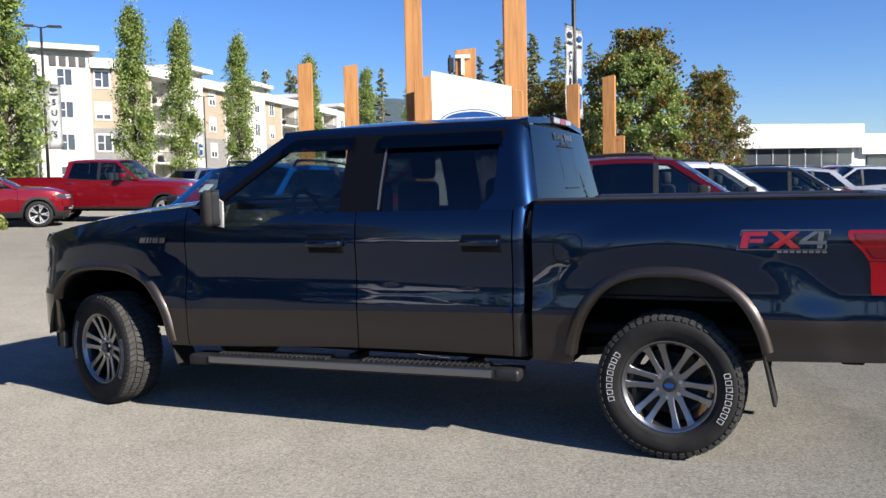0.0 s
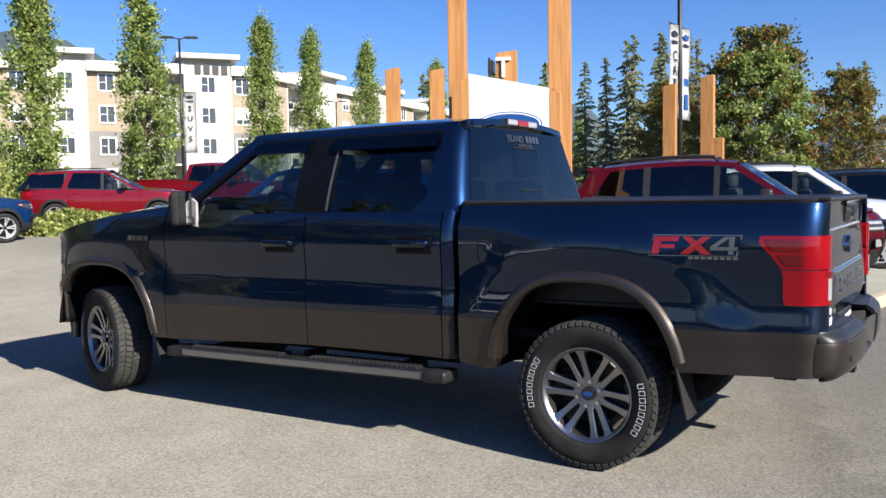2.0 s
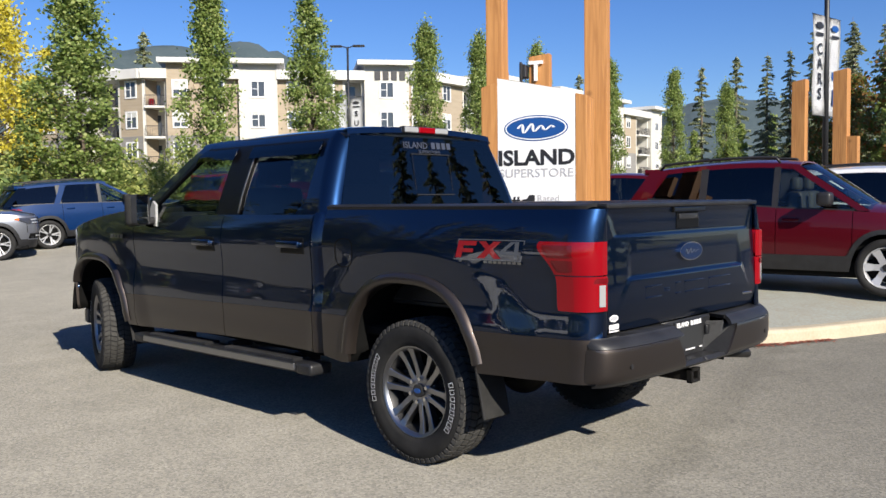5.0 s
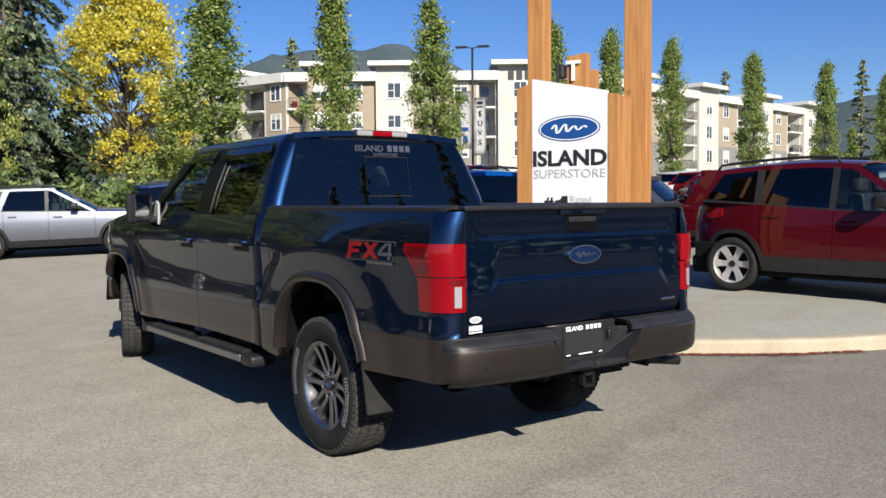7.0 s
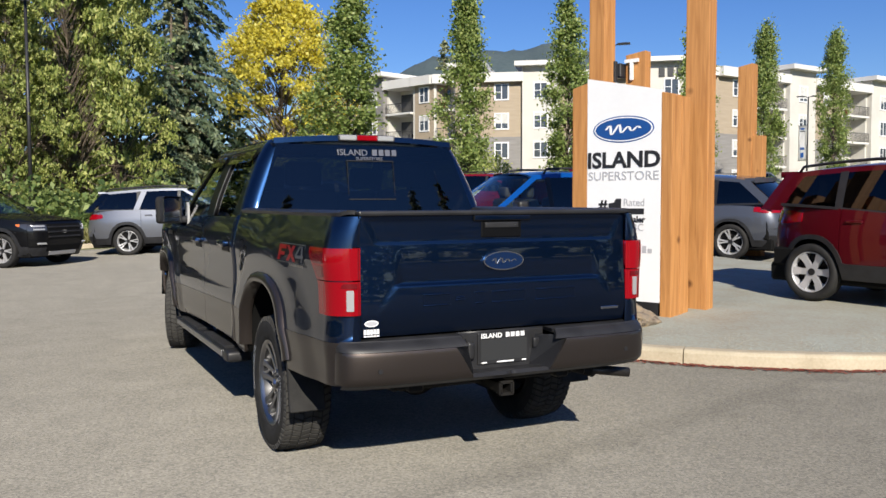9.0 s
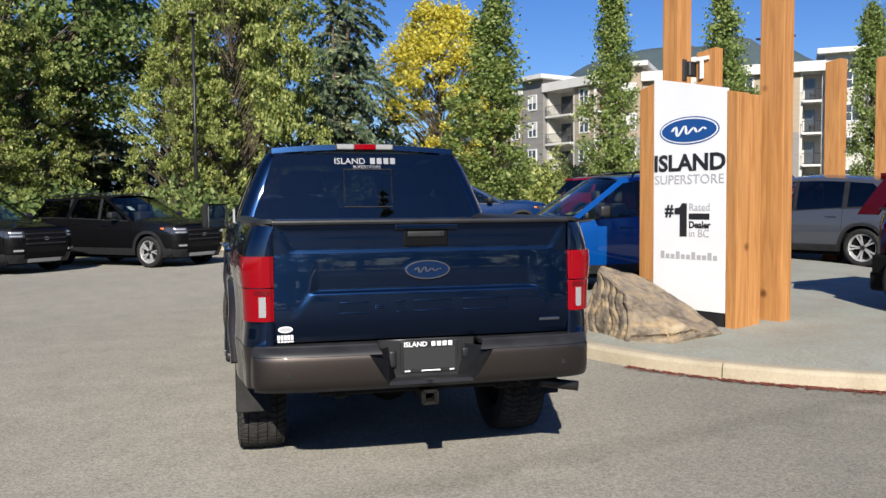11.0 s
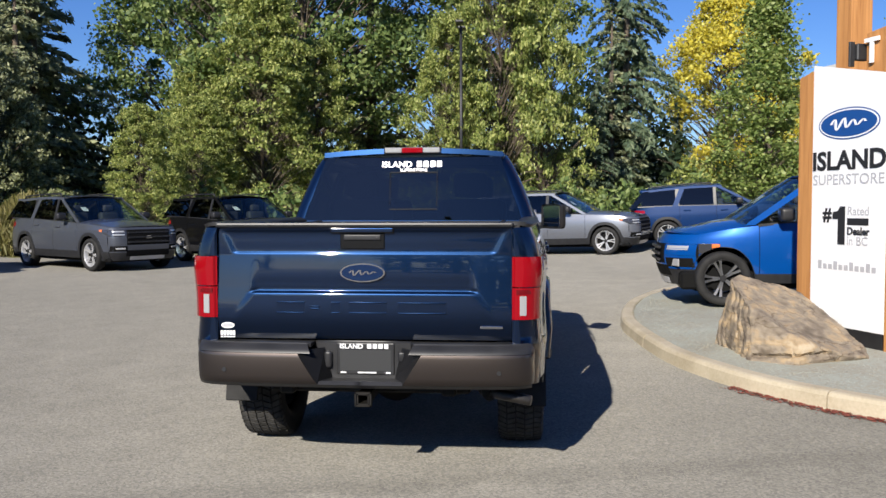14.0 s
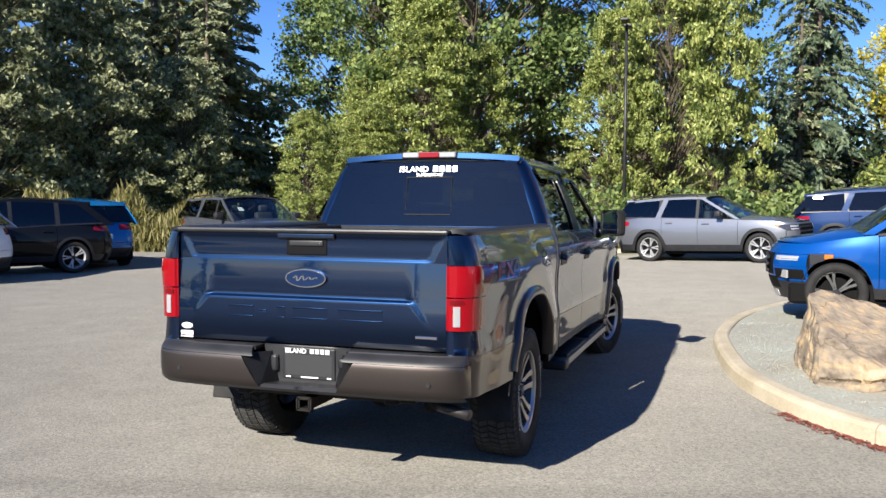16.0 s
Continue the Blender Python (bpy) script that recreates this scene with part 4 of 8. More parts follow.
def build_island():
    kerb = thing("kerb", "pale buff concrete kerb round the planted island", "kerb", kind="structure")
    # lengths between joints
    cut, acc, runs, cur = 2.9, 0.0, [], [RIM[0]]
    for a, b in zip(RIM[:-1], RIM[1:]):
        cur.append(b)
        acc += (b - a).length
        if acc > cut:
            runs.append(cur)
            cur, acc = [b], 0.0
    runs.append(cur)
    prof = [(0.0, -0.06), (0.012, 0.10), (0.03, 0.126), (0.055, 0.135), (0.15, 0.137), (0.17, 0.125), (0.175, -0.02)]
    for run in runs:
        vs, fs = [], []
        for i, q in enumerate(run):
            d = (run[min(i + 1, len(run) - 1)] - run[max(i - 1, 0)]).normalized()
            nrm = Vector((-d.y, d.x))
            shift = d * (0.006 if i == 0 else -0.006 if i == len(run) - 1 else 0)
            for w, h in prof:
                c = q + nrm * w + shift
                wob = 0.006 * noise.noise((c.x * 2, c.y * 2, h * 3))
                vs.append((c.x + wob * nrm.x, c.y + wob * nrm.y, ground_z(c.x, c.y) + h + wob * 0.6))
        k = len(prof)
        for i in range(len(run) - 1):
            for j in range(k - 1):
                fs.append((i * k + j, (i + 1) * k + j, (i + 1) * k + j + 1, i * k + j + 1))
        fs += [tuple(range(k)), tuple(range((len(run) - 1) * k, len(run) * k))[::-1]]
        bm = bmesh.new()
        me = mesh_of("kerb_stone", vs, fs, CONCRETE)
        bm.from_mesh(me)
        bmesh.ops.recalc_face_normals(bm, faces=bm.faces)
        bm.to_mesh(me)
        bm.free()
        put_part("kerb_stone", me, kerb)
    # gravel bed, swelling towards the middle
    inner = []
    for i, q in enumerate(RIM):
        d = (RIM[min(i + 1, len(RIM) - 1)] - RIM[max(i - 1, 0)]).normalized()
        inner.append(q + Vector((-d.y, d.x)) * 0.16)
    mid = Vector((-4.6, 9.5))
    vs, fs = [], []
    rings = 14
    for k in range(rings + 1):
        t = (k / rings) ** 1.5
        for q in inner:
            c = q.lerp(mid, t * 0.98)
            far = (c - q).length
            z = ground_z(c.x, c.y) + 0.115 + 0.10 * (1 - math.exp(-far * 0.8)) + 0.018 * noise.noise((c.x * 1.3, c.y * 1.3, 0))
            vs.append((c.x, c.y, z))
    m = len(inner)
    for k in range(rings):
        for i in range(m - 1):
            fs.append((k * m + i, k * m + i + 1, (k + 1) * m + i + 1, (k + 1) * m + i))
    tagged(new("gravel_bed", mesh_of("gravel_bed", vs, [f[::-1] if Vector(vs[f[1]]).cross(Vector(vs[f[2]])).z < -1e9 else f for f in fs], GRAVEL, True)), "blue-grey crushed gravel filling the island", "gravel", kind="stuff")
    # loose chippings
    rng = random.Random(5)
    vs, fs = [], []
    for _ in range(9000):
        q = inner[rng.randrange(20, m - 20)].lerp(mid, min(0.9, rng.random() ** 2 * 0.7))
        if q.y > 8.5:
            continue
        q = q + Vector((rng.uniform(-.2, .2), rng.uniform(0, .3)))
        far = min((q - e).length for e in inner[::6])
        z = ground_z(q.x, q.y) + 0.117 + 0.10 * (1 - math.exp(-far * 0.8)) + 0.018 * noise.noise((q.x * 1.3, q.y * 1.3, 0))
        s, a = rng.uniform(0.004, 0.010), rng.random() * 6.28
        k = len(vs)
        vs += [(q.x + s * math.cos(a + b), q.y + s * math.sin(a + b) * 0.8, z - 0.004) for b in (0, 2.1, 4.2)] + [(q.x, q.y, z + s * 0.12)]
        fs += [(k, k + 1, k + 3), (k + 1, k + 2, k + 3), (k + 2, k, k + 3)]
    tagged(new("chippings", mesh_of("chippings", vs, fs, GRAVEL)), "loose grey chippings on the gravel island", "gravel", kind="stuff")
    # reddish leaf litter against the kerb foot
    vs, fs = [], []
    for _ in range(26000):
        i = rng.randrange(0, len(RIM) - 1)
        if not (-1.7 < RIM[i].x < 0.15 and RIM[i].y < 5):
            continue
        q = RIM[i].lerp(RIM[i + 1], rng.random())
        d = (RIM[i + 1] - RIM[i]).normalized()
        dens = max(0.0, noise.noise((q.x * 1.1, q.y * 1.1, 7))) + 0.12
        if rng.random() > dens * 2.2:
            continue
        q = q - Vector((-d.y, d.x)) * abs(rng.gauss(0.0, 0.055))
        s, a = rng.uniform(0.008, 0.022), rng.random() * 6.28
        k = len(vs)
        z = ground_z(q.x, q.y) + 0.004 + rng.random() * 0.008
        vs += [(q.x + s * math.cos(a + b), q.y + s * math.sin(a + b) * 0.6, z + rng.random() * 0.006) for b in (0, 1.57, 3.14, 4.71)]
        fs.append((k, k + 1, k + 2, k + 3))
    tagged(new("leaf_litter", mesh_of("leaf_litter", vs, fs, MULCH)), "small reddish-brown fallen leaves along the kerb foot", "leaves", kind="stuff")


build_island()


def lot_kerb():
    """A low cast kerb in lengths along the planted edge of the lot."""
    k = thing("lot_kerb", "pale cast concrete kerb along the planted lot edge", "kerb", kind="structure")
    a, b = Vector((-19.4, -17.0)), Vector((-26.0, 8.6))
    d, n = (b - a).normalized(), 9
    for i in range(n):
        p, q = a.lerp(b, i / n) + d * 0.01, a.lerp(b, (i + 1) / n) - d * 0.01
        mid, ln = (p + q) / 2, (q - p).length / 2
        part("kerb_stone", box_bm(-ln, ln, -0.09, 0.09, -0.12, 0.14, 0.02, 2), CONCRETE, k, m=on_ground(mid.x, mid.y, math.degrees(math.atan2(d.y, d.x))))


lot_kerb()


# ---- the sign ----
U = Vector((0.919, 0.394, 0)).normalized()
N = Vector((U.y, -U.x, 0))
SIGN = Matrix(((U.x, -N.x, 0, -3.333), (U.y, -N.y, 0, 3.671), (0, 0, 1, 0), (0, 0, 0, 1)))


def timber(name, parent, x0, x1, y0, y1, z0, z1, slope=0.0, seed=0):
    """A sawn timber with eased edges, a few checks and a sloped top."""
    bm = box_bm(x0, x1, y0, y1, z0, z1, 0.008, 2)
    for v in bm.verts:
        if v.co.z > z1 - 0.05:
            v.co.z += slope * (v.co.x - (x0 + x1) / 2)
    return part(name, bm, WOOD, parent)


def build_sign():
    s = thing("roadside_sign", "tall white dealer sign panel between stained timber posts", "sign", SIGN)
    w = 0.93
    bm = slab_bm([(0.0, 0.34), (w, 0.34), (w, 2.675), (0.0, 2.872)], -0.012, 0.03)
    panel = part("sign_panel", bm, PANEL, s, "white printed aluminium panel with a sloping top")
    timber("side_board", s, -0.205, -0.004, -0.01, 0.40, 0.10, 2.80, 0.25)
    timber("side_board", s, w + 0.004, w + 0.135, -0.01, 0.20, 0.10, 2.635, -0.22)
    timber("side_board", s, w + 0.004, w + 0.140, 0.206, 0.41, 0.10, 2.625, -0.22)
    bm = box_bm(0.0, w, 0.034, 0.28, 0.18, 2.6)
    part("sign_core", bm, BLACK_PLASTIC, s)
    bm = box_bm(0.02, w - 0.02, 0.0, 0.03, 0.19, 0.336)
    part("base_board", bm, BLACK_PLASTIC, s)
    # tall posts behind
    timber("tall_post", s, -0.315, -0.105, 0.526, 0.79, 0.05, 5.2)
    timber("tall_post", s, 0.905, 1.185, 0.62, 0.81, 0.05, 5.6)
    # short post with the lamp bracket
    post = timber("lamp_post_block", s, 0.29, 0.54, 0.346, 0.48, 2.5, 3.17, 0.12)
    bm = box_bm(0.20, 0.272, 0.26, 0.40, 2.90, 3.06, 0.01)
    box_bm(0.21, 0.235, 0.20, 0.26, 2.84, 3.08, 0.004, bm=bm)
    part("flood_lamp", bm, BLACK_METAL, post, "small black flood lamp")
    bm = box_bm(0.29, 0.47, 0.315, 0.333, 3.06, 3.10)
    box_bm(0.36, 0.40, 0.312, 0.333, 2.86, 3.10, bm=bm)
    part("bracket", bm, PAPER, post, "pale metal bracket")
    # printing: the maker's oval stays a plain mark
    y = -0.0155
    cx = w / 2
    at = lambda x, z, dy=0.0: Matrix.Translation((x, y + dy, z))
    logo = part("logo_oval", oval_bm(0.385, 0.150, 0.0, 0.003), LOGO_BLUE, panel, m=at(cx, 2.27))
    part("logo_ring", oval_bm(0.37, 0.137, -0.002, 0.0), WHITE_VINYL, logo)
    part("logo_field", oval_bm(0.352, 0.123, -0.004, -0.002), LOGO_BLUE, logo)
    part("logo_wave", wave_bm(0.215, 0.058, -0.006, -0.004, 0.013), WHITE_VINYL, logo)
    text_mesh("lettering", "ISLAND", 0.245, INK, panel, at(cx, 1.845), bold=0.008, squeeze=1.12)
    text_mesh("lettering", "SUPERSTORE", 0.142, INK_GREY, panel, at(cx, 1.70), squeeze=1.1)
    text_mesh("lettering", "#", 0.18, INK, panel, at(0.215, 1.355), bold=0.006)
    part("letter", slab_bm([(-0.075, 0.24), (-0.075, 0.305), (-0.01, 0.315), (0.02, 0.36), (0.085, 0.36), (0.085, 0.0), (-0.005, 0.0), (-0.005, 0.24)], -0.003, 0.0), INK, panel, m=at(0.365, 1.13))
    text_mesh("lettering", "Rated", 0.115, INK_GREY, panel, at(0.475, 1.41), align="LEFT")
    part("brand_bar", box_bm(0.475, 0.735, y, y + 0.003, 1.315, 1.38), INK, panel)
    text_mesh("lettering", "Dealer", 0.10, INK, panel, at(0.475, 1.225), align="LEFT", bold=0.003)
    text_mesh("lettering", "in BC", 0.115, INK_GREY, panel, at(0.475, 1.13), align="LEFT")
    for k in range(11):
        part("web_bar", box_bm(0.105 + k * 0.068, 0.155 + k * 0.068, y, y + 0.003, 0.885, 0.935 + 0.03 * ((k * 7) % 3 == 0)), INK_GREY, panel)


build_sign()


def build_rock():
    """A split boulder: blunt upright end, long top sloping away."""
    bm = bmesh.new()
    box_bm(-0.72, 0.70, -0.60, 0.66, -0.15, 0.90, bm=bm)
    # cleave the block along its natural faces
    for co, no in (((-0.62, -0.2, 0.3), (-1.0, -0.15, 0.22)), ((-0.12, -0.385, 0.05), (0.125, -0.99, 0.10)), ((0.40, -0.22, 0.05), (0.80, -0.58, 0.20)), ((0.55, 0.10, 0.12), (0.99, 0.05, 0.10)), ((0.53, 0.42, 0.2), (0.8, 0.55, 0.25)),
                   ((-0.35, -0.30, 0.66), (0.36, 0.34, 1.0)), ((0.20, 0.36, 0.36), (0.42, 0.52, 1.0)), ((0.33, -0.12, 0.42), (0.75, -0.25, 0.75)), ((-0.1, 0.56, 0.3), (-0.1, 1.0, 0.45)), ((0.54, 0.25, 0.06), (0.75, 0.25, -0.65)), ((-0.5, -0.36, 0.40), (-0.55, -0.8, 0.30))):
        r = bmesh.ops.bisect_plane(bm, geom=bm.verts[:] + bm.edges[:] + bm.faces[:], plane_co=co, plane_no=no, clear_outer=True)
        edges = [e for e in bm.edges if e.is_boundary]
        if edges:
            bmesh.ops.contextual_create(bm, geom=edges)
    bmesh.ops.bevel(bm, geom=bm.edges[:], offset=0.014, segments=1, affect="EDGES")
    bmesh.ops.triangulate(bm, faces=bm.faces[:])
    for _ in range(6):
        long_ = [e for e in bm.edges if e.calc_length() > 0.032]
        if not long_ or len(bm.faces) > 40000:
            break
        bmesh.ops.subdivide_edges(bm, edges=long_, cuts=1)
        bmesh.ops.triangulate(bm, faces=[f for f in bm.faces if len(f.verts) > 3])
    bm.normal_update()
    for v in bm.verts:
        q, d = v.co.copy(), v.normal.copy()
        f = 0.024 * noise.noise(q * 2.6 + Vector((3, 1, 2))) + 0.014 * noise.noise(q * 6.0)
        # slanting beds with sharp steps, and splits down the blunt end
        bed = q.z * 6 + q.x * 1.5 - q.y * 2.2 + 0.7 * noise.noise(q * 2.0)
        f += 0.020 * (abs((bed % 1.0) - 0.5) - 0.25) * (1.0 if d.z < 0.6 else 0.35)
        if d.y < -0.6:
            f -= 0.045 * max(0.0, 0.5 - abs(((q.x * 6.5 + q.z * 0.9 + 0.8 * noise.noise(q * 3)) % 1.0) - 0.5) * 2.2)
        if d.x > 0.5 and q.z < 0.2:
            f -= 0.05 * max(0.0, 1 - abs(q.z - 0.09 - 0.12 * q.y) / 0.018)
        f += 0.008 * noise.noise(q * 21) + 0.004 * noise.noise(q * 45)
        v.co = q + d * f
    me = bpy.data.meshes.new("boulder")
    bm.to_mesh(me)
    bm.free()
    me.materials.append(ROCK_MAT)
    ob = new("boulder", me)
    ob.matrix_basis = pose(-2.52, 3.13, 0.13)
    tagged(ob, "large split brown and grey boulder on the gravel", "boulder")


def rock_mat():
    m, n, l, p = nodes_of("split boulder stone")
    co, mp = n.new("ShaderNodeTexCoord"), n.new("ShaderNodeMapping")
    mp.inputs["Scale"].default_value = (1.6, 1.6, 4.0)
    mp.inputs["Rotation"].default_value = (0.2, 0.35, 0)
    l.new(co.outputs["Object"], mp.inputs["Vector"])
    a, b = n.new("ShaderNodeTexNoise"), n.new("ShaderNodeTexNoise")
    a.inputs["Scale"].default_value, a.inputs["Detail"].default_value, a.inputs["Distortion"].default_value = 1.5, 8, 1.2
    b.inputs["Scale"].default_value, b.inputs["Detail"].default_value = 9, 8
    l.new(mp.outputs["Vector"], a.inputs["Vector"])
    l.new(co.outputs["Object"], b.inputs["Vector"])
    mix = n.new("ShaderNodeMix")
    mix.data_type = "FLOAT"
    mix.inputs[0].default_value = 0.4
    l.new(a.outputs["Fac"], mix.inputs[2])
    l.new(b.outputs["Fac"], mix.inputs[3])
    r = n.new("ShaderNodeValToRGB")
    r.color_ramp.elements[0].position, r.color_ramp.elements[1].position = 0.33, 0.66
    r.color_ramp.elements[0].color, r.color_ramp.elements[1].color = (0.10, 0.078, 0.055, 1), (0.42, 0.34, 0.235, 1)
    for pos, c in ((0.42, (0.17, 0.135, 0.10)), (0.5, (0.25, 0.205, 0.15)), (0.58, (0.34, 0.25, 0.15))):
        r.color_ramp.elements.new(pos).color = (*c, 1)
    l.new(mix.outputs[0], r.inputs["Fac"])
    # dark splits between the beds
    vo, vr, mul = n.new("ShaderNodeTexVoronoi"), n.new("ShaderNodeValToRGB"), n.new("ShaderNodeMix")
    vo.feature = "DISTANCE_TO_EDGE"
    vo.inputs["Scale"].default_value = 1.1
    warp = n.new("ShaderNodeVectorMath")
    warp.operation = "MULTIPLY_ADD"
    l.new(b.outputs["Color"], warp.inputs[0])
    warp.inputs[1].default_value = (0.35, 0.35, 0.35)
    l.new(mp.outputs["Vector"], warp.inputs[2])
    l.new(warp.outputs["Vector"], vo.inputs["Vector"])
    vr.color_ramp.elements[0].position, vr.color_ramp.elements[1].position = 0.0, 0.014
    vr.color_ramp.elements[0].color, vr.color_ramp.elements[1].color = (0.45, 0.4, 0.36, 1), (1, 1, 1, 1)
    l.new(vo.outputs["Distance"], vr.inputs["Fac"])
    mul.data_type, mul.blend_type = "RGBA", "MULTIPLY"
    mul.inputs[0].default_value = 1
    l.new(r.outputs["Color"], mul.inputs[6])
    l.new(vr.outputs["Color"], mul.inputs[7])
    l.new(mul.outputs[2], p.inputs["Base Color"])
    p.inputs["Roughness"].default_value = 0.85
    bp = n.new("ShaderNodeBump")
    bp.inputs["Strength"].default_value, bp.inputs["Distance"].default_value = 0.8, 0.02
    l.new(mix.outputs[0], bp.inputs["Height"])
    l.new(bp.outputs["Normal"], p.inputs["Normal"])
    return m


ROCK_MAT = rock_mat()
build_rock()


# ---- other timber posts, lamps and banners ----
def post_pair(x, y, turn, a, b, gap, base):
    s = thing("timber_post_pair", "pair of stained square timber gate posts of uneven height", "post", pose(x, y, base, 0, 0, turn), group="timber gate posts")
    for x0, h in ((0.0, a), (gap, b)):
        timber("post", s, x0, x0 + 0.30, 0, 0.30, -0.1, h, 0.18)
    timber("low_post", s, gap - 0.02 + 0.32, gap + 0.52, 0.02, 0.26, -0.1, b * 0.62, 0.0)


post_pair(-9.55, 10.73, 25, 3.9, 3.85, 1.0, 0.40)
post_pair(-4.86, 15.85, 5, 3.75, 3.9, 0.9, 0.32)


def street_lamp(x, y, h, turn, arms, banners=(), label="tall black lot lamp with flat twin heads"):
    z = ground_z(x, y)
    s = thing("street_lamp", label, "street lamp", pose(x, y, z, 0, 0, turn), group="lot lamps")
    bm = bmesh.new()
    tube(bm, (0, 0, 0), (0, 0, h), 0.085, 0.06, 12)
    part("pole", bm, BLACK_METAL, s, smooth=True)
    bm = bmesh.new()
    tube(bm, (0, 0, -0.2), (0, 0, 0.7), 0.26, 0.26, 20)
    part("footing", bm, CONCRETE, s)
    for d in arms:
        bm = bmesh.new()
        tube(bm, (0, 0, h - 0.05), (d * 0.35, 0, h + 0.05), 0.035, 0.03, 8)
        arm = part("arm", bm, BLACK_METAL, s)
        bm = box_bm(d * 0.65 - 0.34, d * 0.65 + 0.34, -0.17, 0.17, h, h + 0.10, 0.03, 2)
        part("lamp_head", bm, BLACK_METAL, arm)
    for d, z0, z1, word in banners:
        x0, x1 = sorted((d * 0.10, d * 0.78))
        bm = bmesh.new()
        n = 10
        cols = [[bm.verts.new((x0 + (x1 - x0) * i / 4, 0.02 * math.sin(i * 1.3 + j * 0.7), z0 + (z1 - z0) * j / n)) for j in range(n + 1)] for i in range(5)]
        for i in range(4):
            for j in range(n):
                bm.faces.new((cols[i][j], cols[i + 1][j], cols[i + 1][j + 1], cols[i][j + 1]))
        bmesh.ops.solidify(bm, geom=bm.faces[:], thickness=0.006)
        b = part("banner", bm, WHITE_VINYL, s, "white vinyl pole banner", smooth=True)
        for yy, face in ((-0.035, 0), (0.035, 180)):
            fm = Matrix.Translation(((x0 + x1) / 2, yy, 0)) @ pose(0, 0, 0, 0, 0, face)
            part("mark", oval_bm(0.2, 0.09, 0, 0.003, 24), LOGO_BLUE if not word else INK, b, m=fm @ Matrix.Translation((0, 0, z1 - 0.28)))
            part("name_bar", box_bm(-0.2, 0.2, 0, 0.003, z1 - 0.55, z1 - 0.47), INK, b, m=fm)
            if word:
                for k, ch in enumerate(word):
                    text_mesh("letter", ch, 0.42, INK, b, fm @ Matrix.Translation((0, 0, z1 - 1.05 - k * (z1 - z0 - 1.1) / len(word))), bold=0.01)
            else:
                part("print_bar", box_bm(-0.13, 0.13, 0, 0.003, z0 + 0.3, z0 + 0.75), LOGO_BLUE, b, m=fm)
                part("print_bar", box_bm(-0.18, 0.18, 0, 0.003, z0 + 1.0, z0 + 1.22), LOGO_BLUE, b, m=fm)
        for zz in (z0, z1):
            bm = bmesh.new()
            tube(bm, (0, 0, zz), (d * 0.82, 0, zz), 0.014, 0.014, 6)
            part("banner_arm", bm, BLACK_METAL, s)


street_lamp(-35.4, 27.8, 8.9, 42, (1, -1), ((-1, 3.1, 6.4, ""), (1, 2.7, 6.0, "SUVS")))
street_lamp(-33.5, -2.2, 9.5, 0, (1, -1))
street_lamp(-10.0, 61.1, 10.6, 10, (1, -1))
street_lamp(-52.0, 62.0, 8.8, 40, (1, -1), ((-1, 3.0, 6.2, ""),))
street_lamp(-5.75, 20.3, 9.5, 85, (1,), ((-1, 3.2, 5.9, "CARS"), (1, 3.2, 5.9, "")))


# ---- the flats ----
WALL_WHITE = mottled("white render", (0.52, 0.50, 0.455), (0.60, 0.58, 0.53), 0.5, 0.85, 0.004, 60)
WALL_TAN = mottled("tan siding", (0.33, 0.27, 0.195), (0.40, 0.33, 0.245), 0.6, 0.85, stretch=(1, 1, 8))
WALL_GREY = mottled("grey siding", (0.20, 0.19, 0.18), (0.27, 0.26, 0.25), 0.6, 0.85, stretch=(1, 1, 8))
ROOF_WHITE = mottled("white fascia", (0.58, 0.57, 0.55), (0.66, 0.65, 0.62), 0.5, 0.7)
PANE = plain("window pane", (0.06, 0.068, 0.078), 0.05, 0.0, 0.0, 0.8)
CLADDING = mottled("white metal cladding", (0.74, 0.74, 0.73), (0.82, 0.82, 0.81), 0.4, 0.5)
FRAME = plain("white window frame", (0.72, 0.72, 0.72), 0.4)
RAIL = plain("dark balcony rail", (0.03, 0.03, 0.032), 0.4)
BLIND = mottled("pale blind", (0.45, 0.45, 0.43), (0.6, 0.6, 0.57), 2, 0.8)


